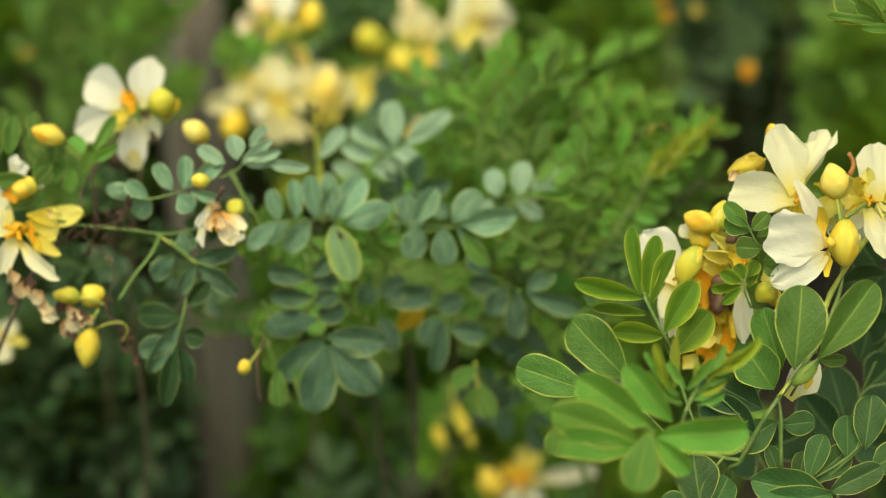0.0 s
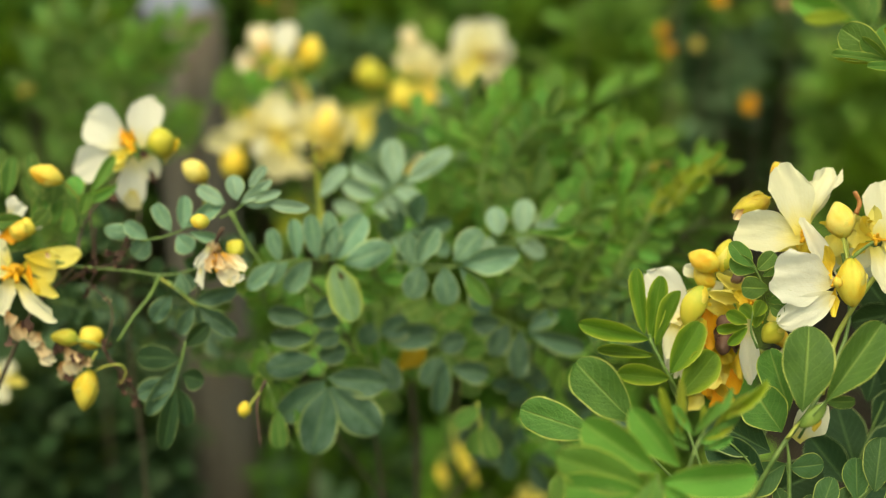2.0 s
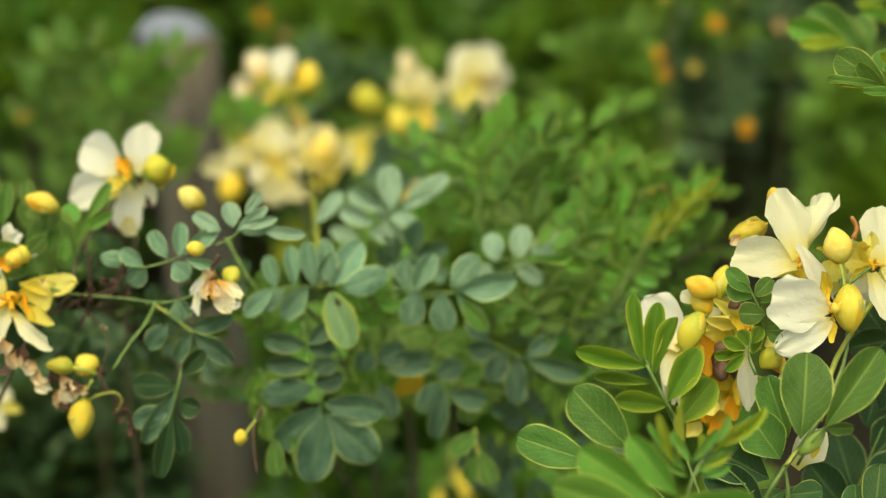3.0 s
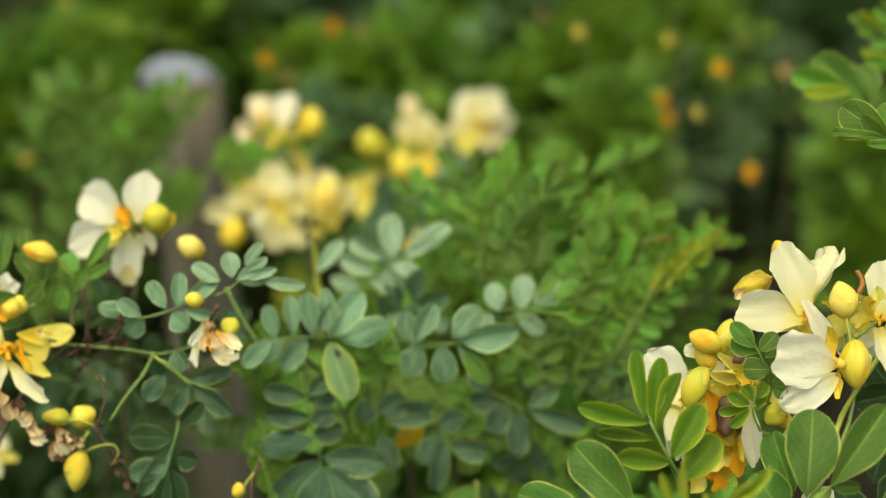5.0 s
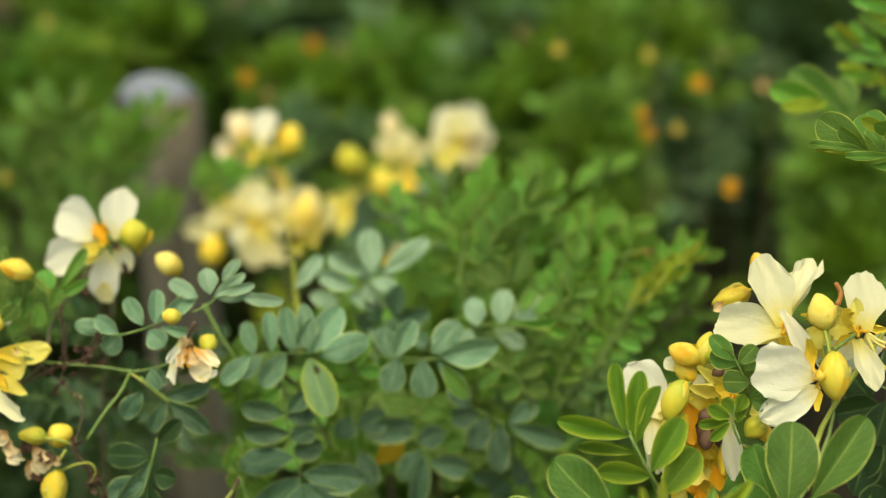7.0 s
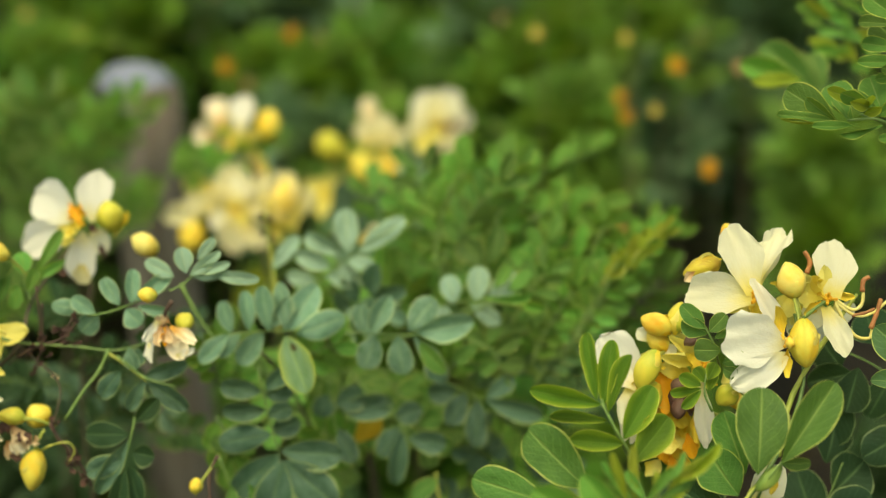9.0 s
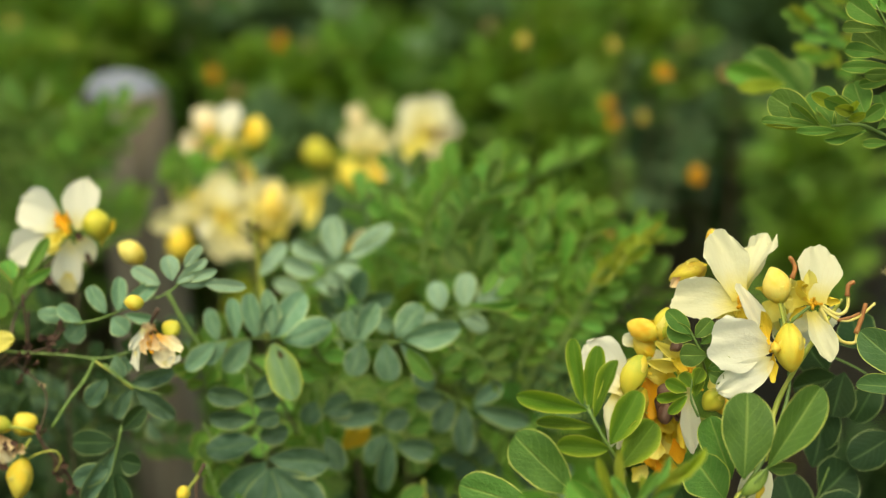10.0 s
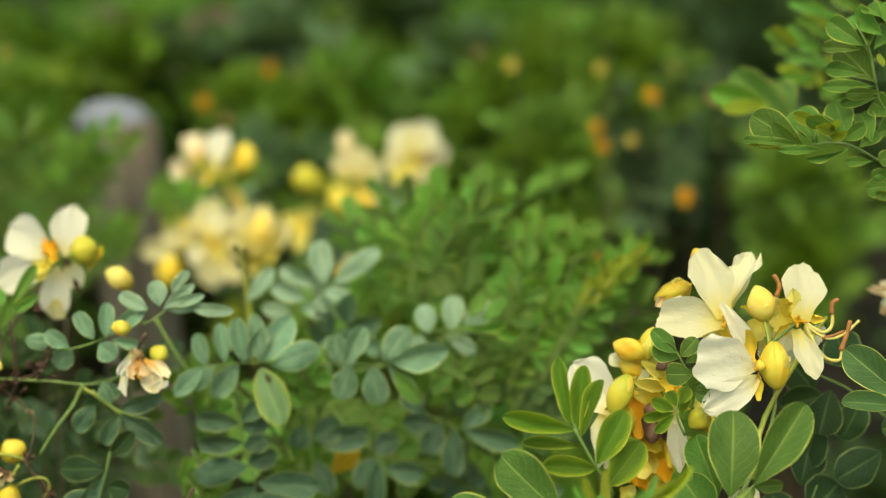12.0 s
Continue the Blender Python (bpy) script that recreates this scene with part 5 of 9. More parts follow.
blade(lf, "rimmed", (0.1910, 0.4930, 1.1650), (0.2010, 0.5040, 1.1730), 0.0073, 0)
blade(lf, "tender", (0.1950, 0.4930, 1.1580), (0.1940, 0.4960, 1.1630), 0.0030, 30)
blade(lf, "rimmed", (0.1970, 0.4930, 1.1560), (0.2030, 0.5020, 1.1640), 0.0064, 0)
blade(lf, "fresh", (0.1930, 0.4930, 1.1770), (0.1910, 0.5080, 1.1810), 0.0064, 10)
blade(lf, "fresh", (0.1960, 0.4930, 1.1730), (0.1990, 0.5100, 1.1800), 0.0077, 0)
blade(lf, "rimmed", (0.1940, 0.4930, 1.1320), (0.2050, 0.5040, 1.1350), 0.0086, 0)
blade(lf, "rimmed", (0.1970, 0.4930, 1.1490), (0.2070, 0.5020, 1.1540), 0.0086, 0)
lf = leaf(upper, ((0.2332, 0.5431, 1.1255), (0.2238, 0.6294, 1.1101), (0.2010, 0.6330, 1.1140)), 0.0007, "green")
blade(lf, "fresh", (0.1950, 0.6340, 1.1150), (0.1650, 0.6400, 1.1250), 0.0121, 8)
blade(lf, "mature", (0.2000, 0.6340, 1.1130), (0.1780, 0.6520, 1.1310), 0.0166, -4)
blade(lf, "mature", (0.2030, 0.6340, 1.1120), (0.1980, 0.6510, 1.1270), 0.0171, -6)
blade(lf, "tender", (0.1920, 0.6340, 1.1180), (0.1680, 0.6250, 1.1190), 0.0072, 10)
blade(lf, "mature", (0.2020, 0.6340, 1.1120), (0.1910, 0.6550, 1.1270), 0.0127, 6)
lf = leaf(upper, ((0.2153, 0.5513, 1.1508), (0.2287, 0.6589, 1.1383), (0.2240, 0.6600, 1.1340)), 0.0005, "green")
blade(lf, "fresh", (0.2110, 0.6600, 1.1410), (0.1970, 0.6650, 1.1490), 0.0052, 0)
blade(lf, "tender", (0.2130, 0.6600, 1.1420), (0.2010, 0.6660, 1.1510), 0.0043, 10)
blade(lf, "fresh", (0.2170, 0.6600, 1.1440), (0.2080, 0.6650, 1.1520), 0.0047, -10)
blade(lf, "fresh", (0.2090, 0.6600, 1.1390), (0.2000, 0.6610, 1.1420), 0.0039, 20)
blade(lf, "young", (0.2210, 0.6600, 1.1380), (0.2100, 0.6660, 1.1470), 0.0052, 0)
blade(lf, "fresh", (0.2240, 0.6600, 1.1370), (0.2170, 0.6670, 1.1470), 0.0056, 10)
blade(lf, "young", (0.2210, 0.6600, 1.1340), (0.2070, 0.6620, 1.1370), 0.0056, 10)
blade(lf, "tender", (0.2180, 0.6600, 1.1290), (0.2030, 0.6620, 1.1320), 0.0052, 0)
blade(lf, "fresh", (0.2210, 0.6600, 1.1260), (0.2050, 0.6610, 1.1270), 0.0056, 15)
blade(lf, "fresh", (0.2240, 0.6600, 1.1280), (0.2090, 0.6570, 1.1240), 0.0052, 0)
blade(lf, "tender", (0.2260, 0.6600, 1.1240), (0.2140, 0.6610, 1.1260), 0.0056, -20)
blade(lf, "young", (0.2300, 0.6600, 1.1310), (0.2190, 0.6630, 1.1360), 0.0056, 0)
blade(lf, "fresh", (0.2270, 0.6600, 1.1480), (0.2120, 0.6650, 1.1560), 0.0056, 0)
blade(lf, "tender", (0.2280, 0.6600, 1.1510), (0.2160, 0.6660, 1.1600), 0.0052, 10)
blade(lf, "fresh", (0.2310, 0.6600, 1.1530), (0.2180, 0.6670, 1.1640), 0.0065, 0)
blade(lf, "young", (0.2340, 0.6600, 1.1560), (0.2080, 0.6640, 1.1630), 0.0052, 0)
blade(lf, "fresh", (0.2300, 0.6600, 1.1450), (0.2180, 0.6640, 1.1510), 0.0052, 20)
blade(lf, "tender", (0.2270, 0.6600, 1.1200), (0.2230, 0.6670, 1.1300), 0.0056, 0)
blade(lf, "tender", (0.2330, 0.6600, 1.1280), (0.2270, 0.6650, 1.1360), 0.0065, 0)
blade(lf, "tender", (0.2310, 0.6600, 1.1340), (0.2300, 0.6630, 1.1380), 0.0052, 0)
blade(lf, "fresh", (0.2360, 0.6600, 1.1170), (0.2250, 0.6620, 1.1190), 0.0065, 0)
blade(lf, "fresh", (0.2390, 0.6600, 1.1220), (0.2310, 0.6650, 1.1300), 0.0073, 0)
blade(lf, "mature", (0.2420, 0.6600, 1.1110), (0.2290, 0.6630, 1.1160), 0.0073, 0)
blade(lf, "fresh", (0.2400, 0.6600, 1.1480), (0.2270, 0.6670, 1.1580), 0.0073, 0)
blade(lf, "fresh", (0.2380, 0.6600, 1.1360), (0.2310, 0.6670, 1.1470), 0.0073, 0)
blade(lf, "fresh", (0.2450, 0.6600, 1.1580), (0.2290, 0.6650, 1.1670), 0.0073, 0)
# ---- flowering branch at the other side ----

side = thing("flowering_branch", (-0.1987, 0.4887, 0.0000), "thin branch with a cream flower, yellow buds and withered blossoms", "branch", "flowering branches")
stalk("stem", side, ((-0.1987, 0.4887, 0.0000), (-0.1987, 0.4887, 0.7238), (-0.2075, 0.4902, 0.9159), (-0.1767, 0.5059, 1.0110), (-0.1562, 0.5188, 1.0352), (-0.1563, 0.5425, 1.0457), (-0.1468, 0.5773, 1.0591)), 0.0012, "woody", 0.6)
fl = flower(side, (-0.1400, 0.5700, 1.0760), (0, -1, 0.3), 0.0064, 4)
petal(fl, "white_round", (-0.1430, 0.5800, 1.0710), (-0.1630, 0.5900, 1.0830), 0.0197, -6)
petal(fl, "white_round", (-0.1370, 0.5800, 1.0700), (-0.1360, 0.5940, 1.0910), 0.0162, 6)
petal(fl, "white_round", (-0.1460, 0.5820, 1.0660), (-0.1690, 0.5800, 1.0610), 0.0172, 8)
petal(fl, "white_round", (-0.1390, 0.5720, 1.0680), (-0.1400, 0.5630, 1.0470), 0.0134, 0)
petal(fl, "cream_round", (-0.1350, 0.5730, 1.0700), (-0.1280, 0.5700, 1.0590), 0.0100, 12)
petal(fl, "butter", (-0.1380, 0.5620, 1.0560), (-0.1400, 0.5620, 1.0470), 0.0083, 0)
petal(fl, "orange", (-0.1430, 0.5690, 1.0820), (-0.1360, 0.5610, 1.0740), 0.0050, 0)
petal(fl, "sepal", (-0.1380, 0.5680, 1.0820), (-0.1370, 0.5600, 1.0720), 0.0044, 20)
petal(fl, "yellow", (-0.1410, 0.5680, 1.0740), (-0.1460, 0.5620, 1.0670), 0.0079, 10)
petal(fl, "yellow", (-0.1420, 0.5660, 1.0710), (-0.1450, 0.5610, 1.0650), 0.0064, -10)
petal(fl, "sepal", (-0.1260, 0.5740, 1.0640), (-0.1210, 0.5820, 1.0740), 0.0035, 20)
petal(fl, "shrivelled", (-0.1360, 0.5700, 1.0720), (-0.1310, 0.5680, 1.0690), 0.0035, 0)
petal(fl, "shrivelled", (-0.1320, 0.5710, 1.0630), (-0.1290, 0.5660, 1.0580), 0.0025, 0)
bud(side, "green", (-0.1320, 0.5710, 1.0730), (-0.1200, 0.5710, 1.0770), 0.0134, stem=(-0.1360, 0.5750, 1.0680))
petal(side, "shrivelled", (-0.1480, 0.5650, 1.0530), (-0.1460, 0.5630, 1.0500), 0.0034, 0, "withered_petal")
half_open(side, "pale", (-0.1040, 0.5590, 1.0620), (-0.1150, 0.5590, 1.0690), 0.0102, "yellow", stem=(-0.1070, 0.5630, 1.0480))
half_open(side, "orange", (-0.1594, 0.5303, 1.0706), (-0.1730, 0.5316, 1.0745), 0.0088, "yellow", (-0.1536, 0.5364, 1.0581))
lf = leaf(side, ((-0.1537, 0.5334, 1.0489), (-0.1559, 0.5371, 1.0603), (-0.1511, 0.5379, 1.0626)), 0.0005, "green")
blade(lf, "young", (-0.1561, 0.5376, 1.0597), (-0.1581, 0.5414, 1.0691), 0.0080, 0)
blade(lf, "young", (-0.1515, 0.5388, 1.0608), (-0.1408, 0.5455, 1.0766), 0.0052, 0)
blade(lf, "young", (-0.1533, 0.5364, 1.0606), (-0.1387, 0.5374, 1.0659), 0.0042, 20)
blade(lf, "young", (-0.1507, 0.5347, 1.0586), (-0.1394, 0.5351, 1.0656), 0.0038, 0)
blade(lf, "young", (-0.1582, 0.5347, 1.0561), (-0.1605, 0.5308, 1.0473), 0.0056, 0)
blade(lf, "young", (-0.1565, 0.5347, 1.0484), (-0.1628, 0.5383, 1.0548), 0.0052, 0)
blade(lf, "young", (-0.1546, 0.5339, 1.0538), (-0.1505, 0.5358, 1.0633), 0.0056, 0)
lf = leaf(side, ((-0.1637, 0.5267, 1.0282), (-0.1730, 0.5334, 1.0489), (-0.1703, 0.5379, 1.0626)), 0.0005, "green")
blade(lf, "mature", (-0.1678, 0.5357, 1.0583), (-0.1768, 0.5416, 1.0789), 0.0080, -20)
blade(lf, "mature", (-0.1667, 0.5360, 1.0582), (-0.1652, 0.5382, 1.0663), 0.0094, 0)
blade(lf, "mature", (-0.1704, 0.5353, 1.0559), (-0.1784, 0.5393, 1.0696), 0.0057, 0)
blade(lf, "mature", (-0.1753, 0.5330, 1.0490), (-0.1689, 0.5370, 1.0629), 0.0071, 0)
blade(lf, "mature", (-0.1676, 0.5353, 1.0482), (-0.1643, 0.5410, 1.0590), 0.0057, 0)
blade(lf, "mature", (-0.1728, 0.5266, 1.0334), (-0.1626, 0.5284, 1.0443), 0.0047, 0)
blade(lf, "mature", (-0.1853, 0.5348, 1.0610), (-0.1818, 0.5381, 1.0787), 0.0066, 0)
blade(lf, "mature", (-0.1903, 0.5391, 1.0596), (-0.1894, 0.5479, 1.0795), 0.0062, 0)
fl = flower(side, (-0.1760, 0.5080, 1.0390), (0, -1, 0.3), 0.0066, 4)
petal(fl, "yellow_round", (-0.1730, 0.5120, 1.0440), (-0.1500, 0.5080, 1.0480), 0.0102, -35)
petal(fl, "yellow_round", (-0.1740, 0.5120, 1.0400), (-0.1570, 0.5060, 1.0400), 0.0138, 15)
petal(fl, "yellow", (-0.1650, 0.5040, 1.0490), (-0.1550, 0.5020, 1.0470), 0.0044, 10)
petal(fl, "yellow", (-0.1740, 0.5080, 1.0380), (-0.1580, 0.4980, 1.0330), 0.0075, -20)
petal(fl, "sepal", (-0.1700, 0.5030, 1.0400), (-0.1630, 0.4970, 1.0330), 0.0035, 10)
petal(fl, "orange", (-0.1680, 0.5000, 1.0460), (-0.1650, 0.4930, 1.0380), 0.0026, 0, "sepal")
petal(fl, "cream", (-0.1770, 0.5080, 1.0350), (-0.1540, 0.4870, 1.0260), 0.0075, 15)
petal(fl, "cream", (-0.1780, 0.5080, 1.0370), (-0.1800, 0.4940, 1.0240), 0.0080, 0)
petal(fl, "cream", (-0.1780, 0.5100, 1.0380), (-0.1970, 0.5130, 1.0420), 0.0133, 0)
petal(fl, "cream_round", (-0.1790, 0.5120, 1.0410), (-0.1940, 0.5200, 1.0510), 0.0129, 0)
petal(fl, "yellow", (-0.1800, 0.5200, 1.0430), (-0.1740, 0.5250, 1.0490), 0.0068, 0)
petal(fl, "withered", (-0.1610, 0.5010, 1.0500), (-0.1580, 0.5000, 1.0480), 0.0022, 0, "sepal")
petal(fl, "white", (-0.1810, 0.5200, 1.0580), (-0.1740, 0.5240, 1.0620), 0.0068, 0)
petal(fl, "white", (-0.1800, 0.5210, 1.0600), (-0.1790, 0.5250, 1.0660), 0.0050, 10)
petal(fl, "white", (-0.1700, 0.5190, 1.0560), (-0.1660, 0.5170, 1.0550), 0.0041, 0)
petal(fl, "orange", (-0.1830, 0.5130, 1.0520), (-0.1720, 0.5140, 1.0530), 0.0076, 0)
bud(side, "orange", (-0.1700, 0.5120, 1.0540), (-0.1780, 0.5120, 1.0560), 0.0080)
bud(side, "yellow", (-0.1750, 0.5160, 1.0560), (-0.1680, 0.5160, 1.0550), 0.0076)
lf = leaf(side, ((-0.1977, 0.5145, 1.0530), (-0.1906, 0.5152, 1.0553), (-0.1859, 0.5155, 1.0564)), 0.0005, "green")
blade(lf, "mature", (-0.1889, 0.5176, 1.0569), (-0.1740, 0.5194, 1.0563), 0.0073, 0)
blade(lf, "mature", (-0.1822, 0.5145, 1.0456), (-0.1712, 0.5182, 1.0493), 0.0060, 0)
blade(lf, "mature", (-0.1696, 0.5149, 1.0554), (-0.1624, 0.5168, 1.0622), 0.0068, 0)
petal(side, "withered", (-0.1770, 0.4960, 1.0270), (-0.1760, 0.4920, 1.0210), 0.0062, -37, "withered_petal")
petal(side, "withered", (-0.1720, 0.4960, 1.0220), (-0.1730, 0.4920, 1.0150), 0.0073, 11, "withered_petal")
petal(side, "faded", (-0.1690, 0.4960, 1.0170), (-0.1670, 0.4920, 1.0120), 0.0062, -42, "withered_petal")
petal(side, "shrivelled", (-0.1780, 0.4960, 1.0160), (-0.1740, 0.4920, 1.0140), 0.0055, 20, "withered_petal")
petal(side, "withered", (-0.1660, 0.4960, 1.0150), (-0.1620, 0.4920, 1.0080), 0.0084, 47, "withered_petal")
petal(side, "faded", (-0.1650, 0.4960, 1.0100), (-0.1600, 0.4920, 1.0050), 0.0073, 16, "withered_petal")
petal(side, "withered", (-0.1650, 0.4960, 1.0170), (-0.1670, 0.4920, 1.0150), 0.0055, -15, "withered_petal")
petal(side, "shrivelled", (-0.1580, 0.4960, 1.0140), (-0.1570, 0.4920, 1.0090), 0.0055, -37, "withered_petal")
petal(side, "withered", (-0.1550, 0.4960, 1.0120), (-0.1550, 0.4920, 1.0040), 0.0077, -47, "withered_petal")
petal(side, "faded", (-0.1550, 0.4960, 1.0070), (-0.1520, 0.4920, 1.0000), 0.0073, -17, "withered_petal")
petal(side, "withered", (-0.1580, 0.4960, 1.0040), (-0.1560, 0.4920, 0.9980), 0.0062, -26, "withered_petal")
petal(side, "shrivelled", (-0.1520, 0.4960, 1.0090), (-0.1500, 0.4920, 1.0040), 0.0062, -13, "withered_petal")
petal(side, "withered", (-0.1480, 0.4960, 1.0060), (-0.1500, 0.4920, 1.0020), 0.0055, 43, "withered_petal")
petal(side, "shrivelled", (-0.1560, 0.4960, 1.0000), (-0.1530, 0.4920, 0.9980), 0.0048, -3, "withered_petal")
petal(side, "withered", (-0.1470, 0.4960, 1.0060), (-0.1440, 0.4920, 1.0040), 0.0044, 27, "withered_petal")
petal(side, "shrivelled", (-0.1690, 0.4960, 1.0240), (-0.1700, 0.4920, 1.0190), 0.0055, -1, "withered_petal")
half_open(side, "green", (-0.1500, 0.4970, 1.0130), (-0.1610, 0.4970, 1.0160), 0.0073, "yellow", stem=(-0.1400, 0.5000, 1.0080))
bud(side, "yellow", (-0.1450, 0.5050, 1.0060), (-0.1500, 0.5050, 1.0150), 0.0101, stem=(-0.1420, 0.5090, 1.0040))
half_open(side, "yellow", (-0.1460, 0.4930, 1.0010), (-0.1500, 0.4930, 0.9830), 0.0103, "yellow", stem=(-0.1430, 0.4970, 1.0080))
stalk("stem", side, ((-0.1562, 0.5188, 1.0352), (-0.1387, 0.5096, 1.0224), (-0.1401, 0.4997, 1.0075), (-0.1344, 0.4971, 0.9996), (-0.1298, 0.4971, 0.9839)), 0.0005, "woody", 0.6)
stalk("withered_twig", side, ((-0.1450, 0.5140, 1.0630), (-0.1450, 0.5140, 1.0500), (-0.1460, 0.5140, 1.0380)), 0.0005, "dry", 0.6)
stalk("withered_twig", side, ((-0.1300, 0.5140, 1.0530), (-0.1330, 0.5140, 1.0470), (-0.1370, 0.5140, 1.0380)), 0.0005, "dry", 0.6)
stalk("withered_twig", side, ((-0.1460, 0.5140, 1.0380), (-0.1530, 0.5140, 1.0350), (-0.1600, 0.5140, 1.0290)), 0.0005, "dry", 0.6)
stalk("withered_twig", side, ((-0.1410, 0.4990, 1.0100), (-0.1380, 0.4990, 1.0020), (-0.1330, 0.4990, 0.9960), (-0.1280, 0.4990, 0.9840)), 0.0009, "dry", 0.6)
stalk("stem", side, ((-0.1480, 0.4970, 0.9970), (-0.1410, 0.4970, 1.0010), (-0.1340, 0.4970, 1.0020), (-0.1320, 0.4970, 0.9980), (-0.1350, 0.4970, 0.9930)), 0.0005, "tender", 0.6)
petal(side, "shrivelled", (-0.1450, 0.5140, 1.0370), (-0.1480, 0.5160, 1.0390), 0.0036, -57, "withered_petal")
petal(side, "shrivelled", (-0.1460, 0.5120, 1.0400), (-0.1440, 0.5140, 1.0430), 0.0028, 51, "withered_petal")
petal(side, "shrivelled", (-0.1450, 0.5120, 1.0400), (-0.1450, 0.5100, 1.0380), 0.0027, 57, "withered_petal")
petal(side, "shrivelled", (-0.1450, 0.5130, 1.0390), (-0.1430, 0.5150, 1.0410), 0.0029, -44, "withered_petal")
petal(side, "shrivelled", (-0.1470, 0.5150, 1.0380), (-0.1430, 0.5150, 1.0380), 0.0035, -23, "withered_petal")
petal(side, "shrivelled", (-0.1440, 0.5120, 1.0390), (-0.1450, 0.5100, 1.0370), 0.0036, -35, "withered_petal")
petal(side, "shrivelled", (-0.1500, 0.5120, 1.0370), (-0.1470, 0.5120, 1.0380), 0.0020, -52, "withered_petal")
petal(side, "shrivelled", (-0.1500, 0.5140, 1.0360), (-0.1510, 0.5120, 1.0340), 0.0019, -15, "withered_petal")
petal(side, "shrivelled", (-0.1510, 0.5140, 1.0360), (-0.1500, 0.5150, 1.0380), 0.0019, 60, "withered_petal")
petal(side, "shrivelled", (-0.1500, 0.5140, 1.0370), (-0.1470, 0.5140, 1.0370), 0.0023, 14, "withered_petal")
petal(side, "shrivelled", (-0.1360, 0.5150, 1.0420), (-0.1340, 0.5170, 1.0450), 0.0027, -29, "withered_petal")
petal(side, "shrivelled", (-0.1360, 0.5130, 1.0440), (-0.1320, 0.5140, 1.0450), 0.0036, -47, "withered_petal")
petal(side, "shrivelled", (-0.1360, 0.5130, 1.0440), (-0.1400, 0.5140, 1.0460), 0.0039, -34, "withered_petal")
petal(side, "shrivelled", (-0.1350, 0.5150, 1.0430), (-0.1370, 0.5130, 1.0410), 0.0033, -21, "withered_petal")
petal(side, "shrivelled", (-0.1350, 0.5140, 1.0430), (-0.1370, 0.5160, 1.0450), 0.0029, 1, "withered_petal")
petal(side, "shrivelled", (-0.1340, 0.5130, 1.0430), (-0.1330, 0.5110, 1.0420), 0.0028, 16, "withered_petal")
petal(side, "shrivelled", (-0.1340, 0.5150, 1.0390), (-0.1360, 0.5130, 1.0370), 0.0028, 42, "withered_petal")
petal(side, "shrivelled", (-0.1360, 0.5150, 1.0370), (-0.1400, 0.5150, 1.0370), 0.0028, 40, "withered_petal")
petal(side, "shrivelled", (-0.1350, 0.5130, 1.0400), (-0.1370, 0.5120, 1.0390), 0.0022, 58, "withered_petal")
petal(side, "shrivelled", (-0.1330, 0.5130, 1.0380), (-0.1290, 0.5130, 1.0380), 0.0029, 1, "withered_petal")
petal(side, "shrivelled", (-0.1300, 0.5140, 1.0490), (-0.1300, 0.5130, 1.0470), 0.0020, -38, "withered_petal")
petal(side, "shrivelled", (-0.1300, 0.5120, 1.0490), (-0.1320, 0.5130, 1.0510), 0.0023, 51, "withered_petal")
petal(side, "shrivelled", (-0.1300, 0.5130, 1.0480), (-0.1320, 0.5130, 1.0480), 0.0016, -21, "withered_petal")
petal(side, "shrivelled", (-0.1500, 0.5140, 1.0260), (-0.1510, 0.5130, 1.0250), 0.0022, -23, "withered_petal")
petal(side, "shrivelled", (-0.1500, 0.5130, 1.0260), (-0.1480, 0.5130, 1.0270), 0.0023, -19, "withered_petal")
petal(side, "shrivelled", (-0.1490, 0.5140, 1.0260), (-0.1500, 0.5160, 1.0280), 0.0019, 22, "withered_petal")
petal(side, "shrivelled", (-0.1450, 0.5120, 1.0320), (-0.1460, 0.5100, 1.0300), 0.0019, -3, "withered_petal")
petal(side, "shrivelled", (-0.1450, 0.5120, 1.0330), (-0.1410, 0.5120, 1.0340), 0.0018, 59, "withered_petal")
petal(side, "shrivelled", (-0.1460, 0.5130, 1.0330), (-0.1450, 0.5140, 1.0340), 0.0017, 59, "withered_petal")
petal(side, "withered", (-0.1410, 0.5140, 1.0230), (-0.1430, 0.5150, 1.0240), 0.0019, 32, "withered_petal")
petal(side, "withered", (-0.1400, 0.5120, 1.0240), (-0.1390, 0.5120, 1.0240), 0.0020, -37, "withered_petal")
stalk("withered_twig", side, ((-0.1430, 0.5130, 1.0560), (-0.1440, 0.5130, 1.0460), (-0.1450, 0.5130, 1.0380), (-0.1490, 0.5130, 1.0270)), 0.0005, "dry", 0.6)
stalk("withered_twig", side, ((-0.1550, 0.5130, 1.0330), (-0.1500, 0.5130, 1.0360), (-0.1450, 0.5130, 1.0380), (-0.1360, 0.5130, 1.0410), (-0.1300, 0.5130, 1.0480)), 0.0007, "dry", 0.6)
petal(side, "shrivelled", (-0.1400, 0.4980, 1.0100), (-0.1370, 0.4990, 1.0100), 0.0026, 58, "withered_petal")
petal(side, "shrivelled", (-0.1400, 0.4980, 1.0100), (-0.1400, 0.4960, 1.0080), 0.0021, 55, "withered_petal")
petal(side, "shrivelled", (-0.1400, 0.4980, 1.0100), (-0.1410, 0.5000, 1.0120), 0.0022, 23, "withered_petal")
petal(side, "shrivelled", (-0.1330, 0.4980, 0.9960), (-0.1290, 0.4970, 0.9950), 0.0026, -10, "withered_petal")
